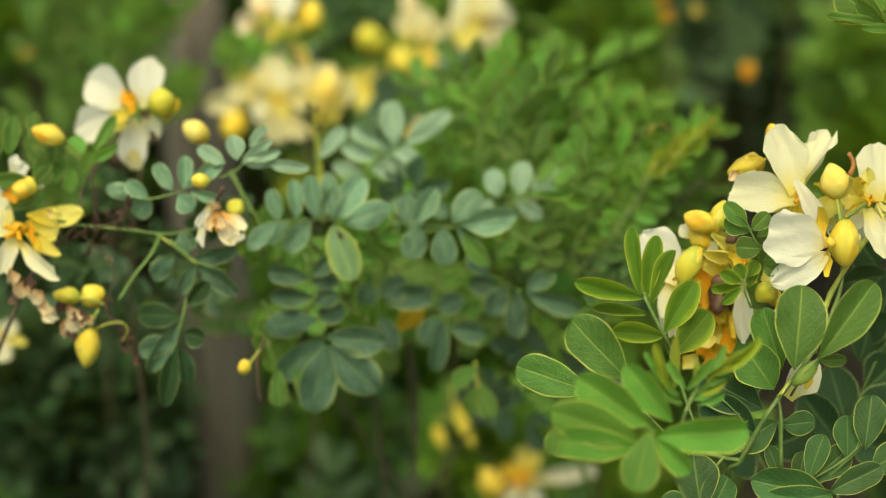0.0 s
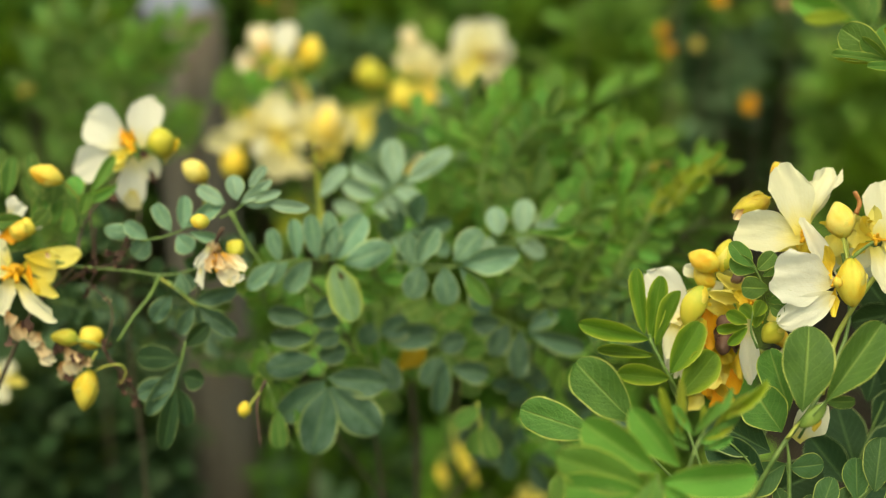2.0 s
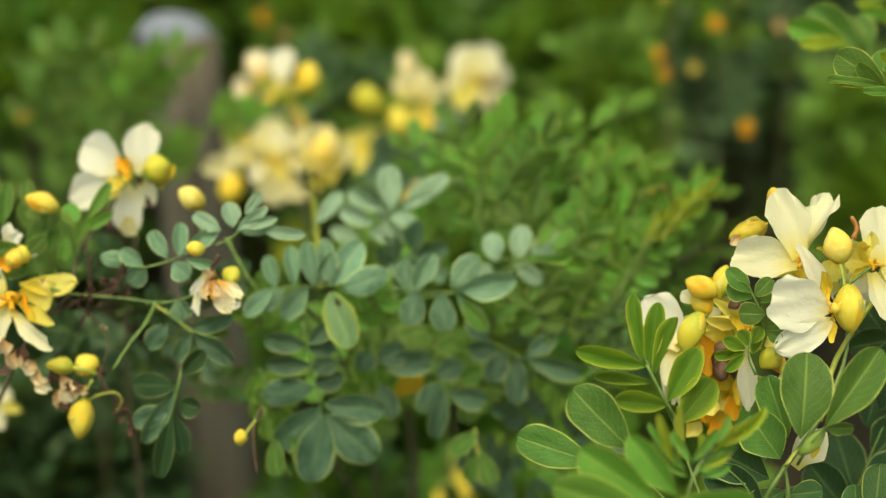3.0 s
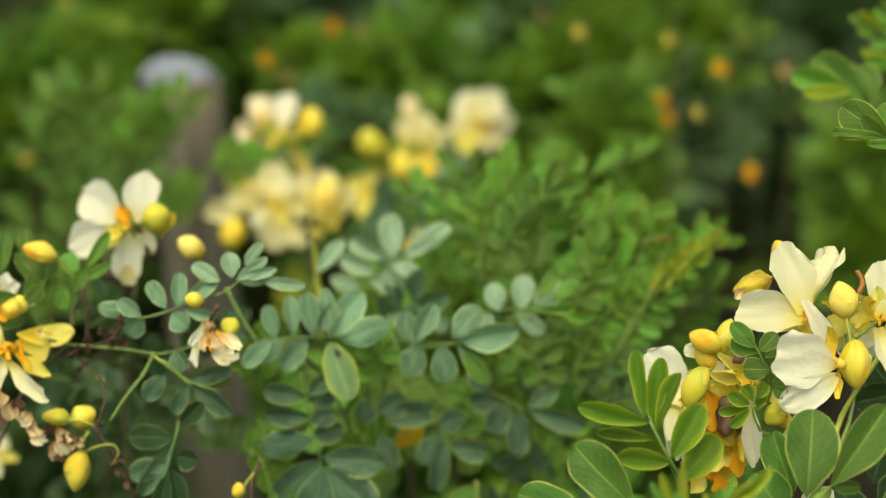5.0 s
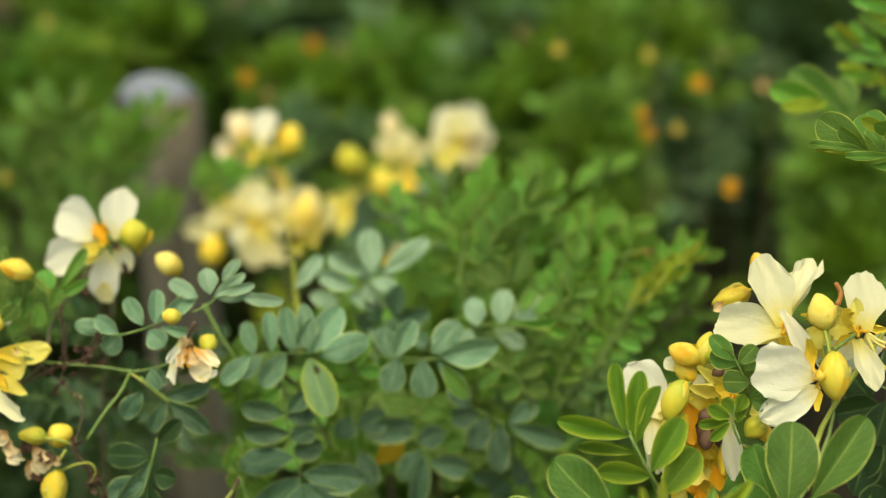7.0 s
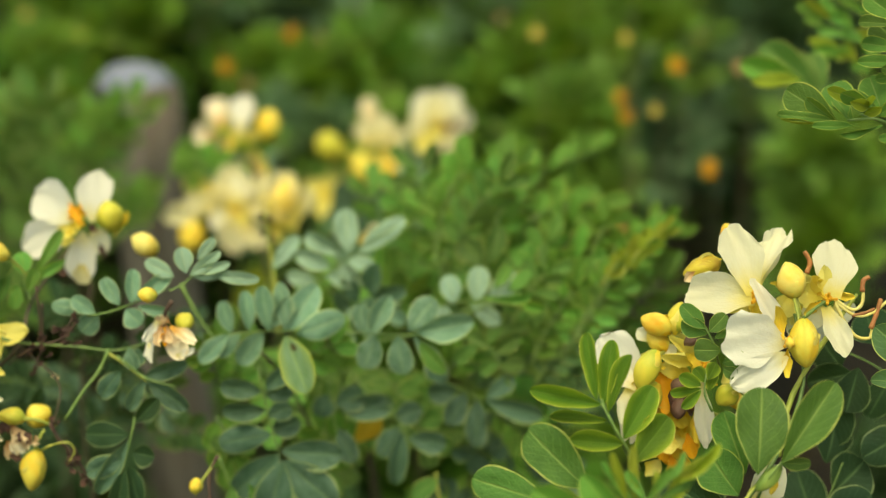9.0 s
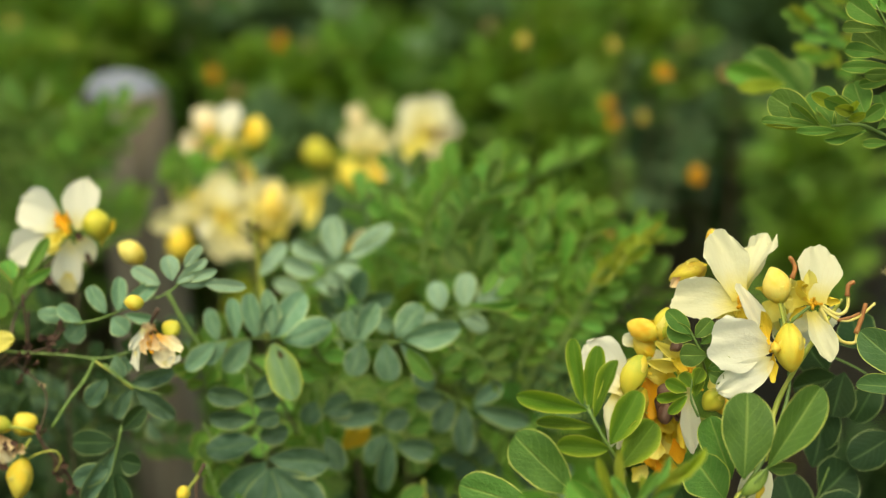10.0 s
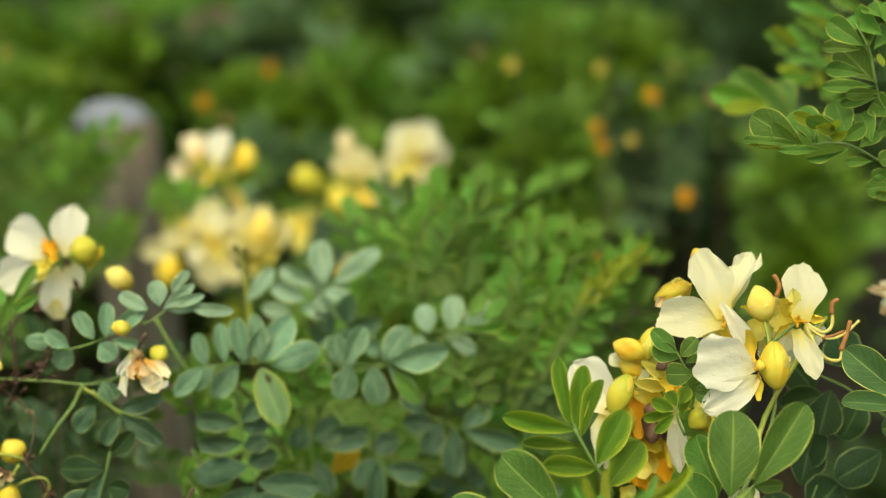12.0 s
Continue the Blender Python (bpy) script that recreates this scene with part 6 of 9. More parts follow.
petal(side, "shrivelled", (-0.1330, 0.4980, 0.9960), (-0.1340, 0.4960, 0.9940), 0.0036, 20, "withered_petal")
petal(side, "shrivelled", (-0.1330, 0.4980, 0.9960), (-0.1360, 0.4980, 0.9970), 0.0035, -44, "withered_petal")
petal(side, "shrivelled", (-0.1330, 0.4980, 0.9960), (-0.1320, 0.5000, 0.9990), 0.0034, 51, "withered_petal")
petal(side, "shrivelled", (-0.1340, 0.4980, 0.9910), (-0.1310, 0.4990, 0.9920), 0.0030, 35, "withered_petal")
petal(side, "shrivelled", (-0.1340, 0.4980, 0.9910), (-0.1340, 0.4960, 0.9880), 0.0033, -33, "withered_petal")
petal(side, "shrivelled", (-0.1340, 0.4980, 0.9910), (-0.1370, 0.4990, 0.9920), 0.0034, -46, "withered_petal")
petal(side, "shrivelled", (-0.1340, 0.4980, 0.9910), (-0.1350, 0.5010, 0.9940), 0.0027, -32, "withered_petal")
petal(side, "shrivelled", (-0.1280, 0.4980, 0.9870), (-0.1230, 0.4980, 0.9870), 0.0026, 25, "withered_petal")
petal(side, "shrivelled", (-0.1280, 0.4980, 0.9870), (-0.1280, 0.4950, 0.9830), 0.0032, 40, "withered_petal")
petal(side, "shrivelled", (-0.1280, 0.4980, 0.9870), (-0.1320, 0.4980, 0.9870), 0.0023, -56, "withered_petal")
petal(side, "shrivelled", (-0.1280, 0.4980, 0.9870), (-0.1280, 0.5000, 0.9890), 0.0032, -28, "withered_petal")
petal(side, "shrivelled", (-0.1260, 0.4980, 0.9820), (-0.1240, 0.4980, 0.9820), 0.0020, 38, "withered_petal")
petal(side, "shrivelled", (-0.1260, 0.4980, 0.9820), (-0.1290, 0.4990, 0.9830), 0.0019, -16, "withered_petal")
stalk("stem", side, ((-0.1620, 0.5120, 1.0420), (-0.1520, 0.5130, 1.0390), (-0.1410, 0.5130, 1.0380), (-0.1310, 0.5130, 1.0370), (-0.1180, 0.5130, 1.0350), (-0.1100, 0.5130, 1.0360), (-0.1030, 0.5130, 1.0380)), 0.0008, "green", 0.6)
stalk("stem", side, ((-0.1180, 0.5120, 1.0360), (-0.1220, 0.5090, 1.0280), (-0.1280, 0.5040, 1.0210), (-0.1350, 0.5000, 1.0110)), 0.0008, "green", 0.8)
stalk("stem", side, ((-0.1190, 0.5120, 1.0350), (-0.1110, 0.5090, 1.0300), (-0.1030, 0.5080, 1.0230)), 0.0006, "tender", 0.6)
stalk("stem", side, ((-0.0930, 0.5450, 1.0520), (-0.0870, 0.5410, 1.0410), (-0.0790, 0.5370, 1.0290)), 0.0011, "green", 0.6)
fl = flower(side, (-0.0940, 0.5060, 1.0460), (0, -1, 0.3), 0.0031, 0)
petal(fl, "white", (-0.0950, 0.5060, 1.0500), (-0.1000, 0.4990, 1.0360), 0.0044, 40)
petal(fl, "white", (-0.0960, 0.5040, 1.0510), (-0.1000, 0.4980, 1.0440), 0.0044, -20)
petal(fl, "white", (-0.0990, 0.5000, 1.0430), (-0.0980, 0.4950, 1.0370), 0.0030, 20)
petal(fl, "faded_round", (-0.0910, 0.5050, 1.0480), (-0.0850, 0.4960, 1.0370), 0.0088, 5)
petal(fl, "faded", (-0.0910, 0.5060, 1.0480), (-0.0810, 0.5000, 1.0410), 0.0057, -25)
petal(fl, "white", (-0.0880, 0.4960, 1.0390), (-0.0810, 0.4980, 1.0410), 0.0035, 10)
petal(fl, "withered", (-0.0940, 0.5020, 1.0500), (-0.0940, 0.4960, 1.0430), 0.0048, 20)
petal(fl, "orange", (-0.0920, 0.5010, 1.0490), (-0.0920, 0.4960, 1.0430), 0.0039, 0)
petal(fl, "withered", (-0.0920, 0.5000, 1.0510), (-0.0870, 0.4950, 1.0450), 0.0044, 30)
petal(fl, "withered", (-0.0960, 0.5040, 1.0470), (-0.0950, 0.5080, 1.0510), 0.0044, 0)
petal(fl, "withered", (-0.0910, 0.5050, 1.0490), (-0.0950, 0.5080, 1.0530), 0.0031, 0)
stalk("withered_twig", side, ((-0.0900, 0.5070, 1.0580), (-0.0930, 0.5070, 1.0530), (-0.0940, 0.5070, 1.0470)), 0.001, "dry", 0.6)
bud(side, "green", (-0.0880, 0.5090, 1.0450), (-0.0840, 0.5090, 1.0520), 0.0075)
bud(side, "yellow", (-0.0937, 0.4976, 1.0637), (-0.1013, 0.4979, 1.0646), 0.0062)
bud(side, "yellow", (-0.0836, 0.4910, 0.9808), (-0.0835, 0.4931, 0.9872), 0.0057, (-0.0769, 0.4942, 0.9908))
stalk("withered_twig", side, ((-0.0745, 0.4957, 0.9953), (-0.0781, 0.4928, 0.9863), (-0.0766, 0.4873, 0.9693)), 0.0008, "dry", 0.6)
lf = leaf(side, ((-0.1255, 0.5134, 1.0499), (-0.1138, 0.5142, 1.0522), (-0.0958, 0.5350, 1.0537)), 0.0005, "green")
blade(lf, "glaucous", (-0.1130, 0.5167, 1.0530), (-0.1201, 0.5222, 1.0629), 0.0069, 0)
blade(lf, "glaucous", (-0.1083, 0.5168, 1.0537), (-0.1079, 0.5231, 1.0664), 0.0066, 10)
blade(lf, "glaucous", (-0.1100, 0.5129, 1.0527), (-0.1040, 0.5097, 1.0472), 0.0089, 0)
blade(lf, "glaucous", (-0.1058, 0.5157, 1.0529), (-0.0932, 0.5159, 1.0499), 0.0046, 0)
blade(lf, "glaucous", (-0.1216, 0.5152, 1.0500), (-0.1296, 0.5144, 1.0423), 0.0092, 0)
blade(lf, "glaucous", (-0.1069, 0.5160, 1.0553), (-0.0918, 0.5200, 1.0650), 0.0066, 0)
blade(lf, "glaucous", (-0.1255, 0.5143, 1.0521), (-0.1406, 0.5150, 1.0543), 0.0068, 0)
blade(lf, "glaucous", (-0.1224, 0.5129, 1.0514), (-0.1314, 0.5139, 1.0579), 0.0068, 0)
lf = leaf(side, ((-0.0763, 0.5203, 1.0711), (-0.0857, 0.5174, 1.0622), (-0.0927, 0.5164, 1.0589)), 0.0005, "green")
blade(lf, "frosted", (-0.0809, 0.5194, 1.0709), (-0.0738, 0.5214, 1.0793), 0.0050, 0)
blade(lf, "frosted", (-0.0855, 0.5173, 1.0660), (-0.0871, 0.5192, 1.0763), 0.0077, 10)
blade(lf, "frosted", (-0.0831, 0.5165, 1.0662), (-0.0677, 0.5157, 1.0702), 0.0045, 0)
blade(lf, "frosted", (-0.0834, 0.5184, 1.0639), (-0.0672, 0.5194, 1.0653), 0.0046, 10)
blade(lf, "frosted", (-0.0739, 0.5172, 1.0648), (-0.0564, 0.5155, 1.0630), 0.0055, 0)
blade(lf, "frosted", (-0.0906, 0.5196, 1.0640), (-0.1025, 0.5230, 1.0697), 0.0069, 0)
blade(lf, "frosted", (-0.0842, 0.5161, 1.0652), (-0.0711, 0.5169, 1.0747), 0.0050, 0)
# lower leaf, its shade given by the bluish colour
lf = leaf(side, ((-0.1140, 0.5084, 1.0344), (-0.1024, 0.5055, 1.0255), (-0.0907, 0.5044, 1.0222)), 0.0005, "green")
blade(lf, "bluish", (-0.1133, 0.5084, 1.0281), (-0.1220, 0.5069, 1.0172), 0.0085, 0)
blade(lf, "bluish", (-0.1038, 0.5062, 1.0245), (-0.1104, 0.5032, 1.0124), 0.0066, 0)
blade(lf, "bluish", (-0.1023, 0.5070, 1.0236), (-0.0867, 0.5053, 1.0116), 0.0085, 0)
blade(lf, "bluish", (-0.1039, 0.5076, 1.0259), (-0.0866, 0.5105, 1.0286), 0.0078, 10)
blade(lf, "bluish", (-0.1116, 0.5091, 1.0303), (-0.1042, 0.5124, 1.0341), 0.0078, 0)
blade(lf, "glaucous", (-0.1094, 0.5098, 1.0376), (-0.1072, 0.5073, 1.0286), 0.0066, 10)
# low leaf: most leaflets darkened in colour to look shaded
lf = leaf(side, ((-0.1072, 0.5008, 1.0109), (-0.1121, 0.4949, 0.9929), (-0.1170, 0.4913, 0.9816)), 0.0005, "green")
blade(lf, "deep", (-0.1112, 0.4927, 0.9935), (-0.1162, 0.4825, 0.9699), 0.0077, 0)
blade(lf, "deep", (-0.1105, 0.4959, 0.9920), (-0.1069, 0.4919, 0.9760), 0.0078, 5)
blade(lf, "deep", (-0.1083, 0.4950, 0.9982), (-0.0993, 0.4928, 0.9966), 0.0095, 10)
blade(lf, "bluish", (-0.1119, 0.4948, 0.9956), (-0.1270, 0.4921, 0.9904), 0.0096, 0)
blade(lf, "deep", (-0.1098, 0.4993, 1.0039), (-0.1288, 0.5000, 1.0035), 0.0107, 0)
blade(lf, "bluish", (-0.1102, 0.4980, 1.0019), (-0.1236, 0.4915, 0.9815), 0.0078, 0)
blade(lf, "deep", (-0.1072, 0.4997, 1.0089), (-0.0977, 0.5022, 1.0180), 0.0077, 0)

# ---- leafy branch in the middle ----

mid = thing("leafy_branch", (-0.0236, 0.4986, 0.0000), "arching branch with blue-green compound leaves of oval leaflets", "branch")
stalk("stem", mid, ((-0.0236, 0.4986, 0.0000), (-0.0236, 0.4986, 0.6764), (-0.0283, 0.5940, 0.8138), (-0.0377, 0.5843, 0.9400), (-0.0585, 0.5611, 1.0093), (-0.0817, 0.5459, 1.0249)), 0.0011, "woody", 0.6)
stalk("stem", mid, ((-0.0377, 0.5843, 0.9400), (-0.0231, 0.5791, 1.0021), (0.0082, 0.5464, 1.0263), (0.0426, 0.5775, 1.0284)), 0.0009, "green", 0.6)
stalk("stem", mid, ((-0.0292, 0.6147, 0.7992), (-0.0139, 0.6439, 0.8891), (-0.0432, 0.6545, 1.0000), (-0.0532, 0.6362, 1.0218)), 0.0011, "woody", 0.6)
lf = leaf(mid, ((-0.0779, 0.5377, 1.0307), (-0.0608, 0.5381, 1.0320), (-0.0448, 0.5382, 1.0325)), 0.0005, "green")
blade(lf, "glaucous", (-0.0721, 0.5399, 1.0307), (-0.0764, 0.5462, 1.0433), 0.0072, 0)
blade(lf, "glaucous", (-0.0645, 0.5387, 1.0322), (-0.0657, 0.5445, 1.0484), 0.0072, 10)
blade(lf, "glaucous", (-0.0558, 0.5375, 1.0327), (-0.0586, 0.5427, 1.0511), 0.0084, 0)
blade(lf, "glaucous", (-0.0484, 0.5371, 1.0329), (-0.0507, 0.5422, 1.0526), 0.0077, 0)
blade(lf, "glaucous", (-0.0498, 0.5395, 1.0309), (-0.0351, 0.5473, 1.0491), 0.0125, 0)
blade(lf, "glaucous", (-0.0448, 0.5375, 1.0306), (-0.0234, 0.5394, 1.0368), 0.0120, 5)
blade(lf, "glaucous", (-0.0584, 0.5393, 1.0315), (-0.0697, 0.5363, 1.0178), 0.0096, 0)
blade(lf, "glaucous", (-0.0680, 0.5372, 1.0317), (-0.0778, 0.5337, 1.0231), 0.0069, 0)
blade(lf, "glaucous", (-0.0729, 0.5365, 1.0320), (-0.0850, 0.5315, 1.0213), 0.0081, 10)
blade(lf, "glaucous", (-0.0559, 0.5386, 1.0331), (-0.0460, 0.5429, 1.0459), 0.0082, 20)
blade(lf, "spotted", (-0.0480, 0.5300, 1.0330), (-0.0390, 0.5160, 1.0130), 0.0143, 0)
lf = leaf(mid, ((-0.0239, 0.5377, 1.0309), (-0.0067, 0.5373, 1.0298), (0.0068, 0.5372, 1.0294)), 0.0005, "green")
blade(lf, "glaucous", (-0.0128, 0.5360, 1.0308), (-0.0043, 0.5395, 1.0467), 0.0093, 0)
blade(lf, "glaucous", (-0.0104, 0.5385, 1.0288), (-0.0161, 0.5354, 1.0146), 0.0113, 0)
blade(lf, "glaucous", (-0.0013, 0.5391, 1.0286), (0.0007, 0.5356, 1.0113), 0.0113, 0)
blade(lf, "glaucous", (0.0031, 0.5391, 1.0305), (0.0154, 0.5447, 1.0429), 0.0120, 0)
blade(lf, "glaucous", (0.0061, 0.5390, 1.0297), (0.0318, 0.5417, 1.0330), 0.0120, 5)
blade(lf, "glaucous", (-0.0165, 0.5355, 1.0318), (-0.0164, 0.5370, 1.0442), 0.0088, 0)
blade(lf, "glaucous", (0.0056, 0.5376, 1.0287), (0.0185, 0.5346, 1.0172), 0.0082, 30)
blade(lf, "young", (0.0068, 0.5386, 1.0280), (0.0177, 0.5263, 1.0159), 0.0096, 40)
# hanging leaf: blue-green with shade painted into the leaflet colour
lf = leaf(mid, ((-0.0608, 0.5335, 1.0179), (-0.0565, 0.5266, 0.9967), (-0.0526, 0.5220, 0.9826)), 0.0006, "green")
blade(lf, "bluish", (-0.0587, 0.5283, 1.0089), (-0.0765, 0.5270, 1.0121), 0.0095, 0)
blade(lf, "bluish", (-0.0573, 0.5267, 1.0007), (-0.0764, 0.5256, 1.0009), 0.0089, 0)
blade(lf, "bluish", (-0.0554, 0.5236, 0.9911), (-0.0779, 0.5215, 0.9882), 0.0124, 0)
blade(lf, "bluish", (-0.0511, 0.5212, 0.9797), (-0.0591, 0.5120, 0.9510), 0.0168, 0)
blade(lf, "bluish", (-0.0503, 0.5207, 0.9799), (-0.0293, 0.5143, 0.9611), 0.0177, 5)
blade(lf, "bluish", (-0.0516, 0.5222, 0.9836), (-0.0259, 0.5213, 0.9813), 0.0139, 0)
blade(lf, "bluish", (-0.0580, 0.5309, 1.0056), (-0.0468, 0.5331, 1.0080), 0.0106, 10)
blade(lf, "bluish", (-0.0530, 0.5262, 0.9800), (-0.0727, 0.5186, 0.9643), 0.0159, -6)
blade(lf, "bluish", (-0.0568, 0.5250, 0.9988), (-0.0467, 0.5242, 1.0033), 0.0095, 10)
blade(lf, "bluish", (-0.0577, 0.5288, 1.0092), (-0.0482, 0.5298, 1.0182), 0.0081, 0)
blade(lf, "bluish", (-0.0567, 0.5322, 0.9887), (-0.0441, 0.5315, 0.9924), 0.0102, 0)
lf = leaf(mid, ((-0.0783, 0.5220, 0.9825), (-0.0710, 0.5158, 0.9635), (-0.0660, 0.5127, 0.9540)), 0.0005, "green")
blade(lf, "mature", (-0.0731, 0.5163, 0.9716), (-0.0718, 0.5090, 0.9560), 0.0081, 0)
blade(lf, "mature", (-0.0711, 0.5241, 0.9815), (-0.0813, 0.5285, 0.9876), 0.0082, 0)
blade(lf, "mature", (-0.0662, 0.5197, 0.9699), (-0.0564, 0.5158, 0.9524), 0.0082, 0)
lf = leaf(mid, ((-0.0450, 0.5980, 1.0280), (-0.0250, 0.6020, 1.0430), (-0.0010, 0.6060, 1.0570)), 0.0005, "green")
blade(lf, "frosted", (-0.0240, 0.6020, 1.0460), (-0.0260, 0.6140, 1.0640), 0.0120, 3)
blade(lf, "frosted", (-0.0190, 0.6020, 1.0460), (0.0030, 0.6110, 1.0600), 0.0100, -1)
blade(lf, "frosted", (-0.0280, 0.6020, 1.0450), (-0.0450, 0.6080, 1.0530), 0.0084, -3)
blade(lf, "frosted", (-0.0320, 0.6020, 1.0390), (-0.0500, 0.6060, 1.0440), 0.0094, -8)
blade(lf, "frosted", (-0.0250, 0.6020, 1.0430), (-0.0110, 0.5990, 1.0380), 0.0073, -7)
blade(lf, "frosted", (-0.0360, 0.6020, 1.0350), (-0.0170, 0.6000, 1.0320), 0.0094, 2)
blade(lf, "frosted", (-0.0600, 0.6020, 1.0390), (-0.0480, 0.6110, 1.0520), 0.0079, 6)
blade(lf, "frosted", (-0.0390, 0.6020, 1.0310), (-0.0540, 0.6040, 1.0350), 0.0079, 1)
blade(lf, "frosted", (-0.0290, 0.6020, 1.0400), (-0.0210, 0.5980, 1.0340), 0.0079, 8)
petal(mid, "butter", (-0.0200, 0.6120, 1.0480), (-0.0090, 0.6170, 1.0540), 0.0080, 10)
petal(mid, "yellow", (-0.0200, 0.6110, 1.0470), (-0.0130, 0.6150, 1.0520), 0.0069, -20)
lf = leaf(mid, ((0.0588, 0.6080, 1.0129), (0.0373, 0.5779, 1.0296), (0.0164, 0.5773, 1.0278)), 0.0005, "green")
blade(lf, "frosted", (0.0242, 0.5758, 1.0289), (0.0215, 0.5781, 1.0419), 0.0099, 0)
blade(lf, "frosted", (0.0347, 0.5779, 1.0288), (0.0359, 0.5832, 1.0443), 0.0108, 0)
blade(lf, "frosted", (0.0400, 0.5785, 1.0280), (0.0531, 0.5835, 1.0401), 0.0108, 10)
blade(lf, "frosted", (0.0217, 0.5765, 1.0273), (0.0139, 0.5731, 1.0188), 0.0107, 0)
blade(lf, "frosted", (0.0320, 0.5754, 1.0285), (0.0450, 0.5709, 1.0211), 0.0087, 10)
# the low leaves that follow are darkened by colour as if shaded
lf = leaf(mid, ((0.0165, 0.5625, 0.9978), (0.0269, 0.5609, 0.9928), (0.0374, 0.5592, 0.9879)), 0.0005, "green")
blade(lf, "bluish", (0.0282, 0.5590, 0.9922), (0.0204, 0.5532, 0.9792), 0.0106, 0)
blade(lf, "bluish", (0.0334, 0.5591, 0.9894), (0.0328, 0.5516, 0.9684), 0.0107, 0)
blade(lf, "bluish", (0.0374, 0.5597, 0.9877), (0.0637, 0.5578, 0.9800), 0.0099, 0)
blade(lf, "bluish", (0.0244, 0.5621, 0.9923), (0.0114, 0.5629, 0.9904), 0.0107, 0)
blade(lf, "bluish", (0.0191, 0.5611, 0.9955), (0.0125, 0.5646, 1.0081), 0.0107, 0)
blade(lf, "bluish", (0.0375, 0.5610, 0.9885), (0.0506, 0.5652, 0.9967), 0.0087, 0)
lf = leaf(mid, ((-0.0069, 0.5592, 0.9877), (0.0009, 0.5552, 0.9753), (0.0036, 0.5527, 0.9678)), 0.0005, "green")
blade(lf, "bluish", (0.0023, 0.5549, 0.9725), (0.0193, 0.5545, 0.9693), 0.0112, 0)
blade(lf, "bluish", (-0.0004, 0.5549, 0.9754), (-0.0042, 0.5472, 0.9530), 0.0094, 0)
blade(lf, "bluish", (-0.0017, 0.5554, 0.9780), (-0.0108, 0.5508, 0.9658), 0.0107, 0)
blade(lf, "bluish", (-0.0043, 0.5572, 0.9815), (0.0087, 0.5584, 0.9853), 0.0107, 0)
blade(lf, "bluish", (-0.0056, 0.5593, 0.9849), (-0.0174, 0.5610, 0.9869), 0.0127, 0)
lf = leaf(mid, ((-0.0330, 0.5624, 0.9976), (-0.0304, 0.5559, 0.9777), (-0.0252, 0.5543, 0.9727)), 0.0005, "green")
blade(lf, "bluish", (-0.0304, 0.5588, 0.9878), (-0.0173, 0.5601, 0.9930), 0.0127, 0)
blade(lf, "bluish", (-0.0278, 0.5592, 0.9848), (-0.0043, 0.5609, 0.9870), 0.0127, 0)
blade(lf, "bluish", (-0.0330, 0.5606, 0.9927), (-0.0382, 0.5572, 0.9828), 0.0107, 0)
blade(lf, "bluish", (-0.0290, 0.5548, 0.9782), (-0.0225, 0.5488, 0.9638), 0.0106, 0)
blade(mid, "yellowing", (-0.0230, 0.5672, 0.9651), (-0.0110, 0.5712, 0.9765), 0.0114, 10)
lf = leaf(mid, ((0.0141, 0.5495, 0.9578), (0.0155, 0.5462, 0.9477), (0.0168, 0.5429, 0.9377)), 0.0007, "tender")
blade(lf, "mature", (0.0155, 0.5471, 0.9473), (0.0116, 0.5434, 0.9329), 0.0087, 0)
blade(lf, "mature", (0.0167, 0.5444, 0.9487), (0.0219, 0.5376, 0.9347), 0.0094, 0)
blade(lf, "mature", (0.0154, 0.5483, 0.9555), (0.0037, 0.5455, 0.9481), 0.0086, 0)
lf = leaf(mid, ((0.0190, 0.5689, 1.0176), (0.0398, 0.5665, 1.0103), (0.0451, 0.5633, 1.0003)), 0.0007, "green")
blade(lf, "mature", (0.0398, 0.5662, 1.0104), (0.0306, 0.5683, 1.0179), 0.0063, 0)
blade(lf, "mature", (0.0413, 0.5674, 1.0071), (0.0531, 0.5716, 1.0139), 0.0074, 0)
blade(lf, "mature", (0.0439, 0.5669, 1.0045), (0.0349, 0.5672, 0.9987), 0.0074, 0)
blade(lf, "mature", (0.0445, 0.5635, 1.0031), (0.0554, 0.5630, 1.0033), 0.0074, 0)
blade(lf, "mature", (0.0452, 0.5651, 0.9996), (0.0455, 0.5636, 0.9888), 0.0077, 0)
blade(lf, "mature", (0.0373, 0.5686, 1.0122), (0.0451, 0.5724, 1.0192), 0.0064, 0)
blade(lf, "mature", (0.0345, 0.5662, 1.0131), (0.0241, 0.5628, 1.0061), 0.0076, 0)

stalk("stem", mid, ((-0.0580, 0.6000, 1.0220), (-0.0600, 0.6040, 1.0370), (-0.0610, 0.6060, 1.0510), (-0.0630, 0.6060, 1.0640)), 0.0012, "tender", 0.6)
petal(mid, "shrivelled", (-0.0630, 0.6050, 1.0610), (-0.0650, 0.6080, 1.0640), 0.0026, 3, "withered_petal")
petal(mid, "shrivelled", (-0.0630, 0.6050, 1.0590), (-0.0600, 0.6080, 1.0630), 0.0024, -23, "withered_petal")
petal(mid, "shrivelled", (-0.0610, 0.6050, 1.0500), (-0.0590, 0.6080, 1.0540), 0.0024, 15, "withered_petal")
petal(mid, "shrivelled", (-0.0620, 0.6050, 1.0540), (-0.0640, 0.6070, 1.0560), 0.0021, -30, "withered_petal")
frond(mid, (-0.0570, 0.5600, 0.9990), (-0.0310, 0.5520, 1.0190), 5, 0.012, 0.0065, "young", 4, 0.003, 55, "green")
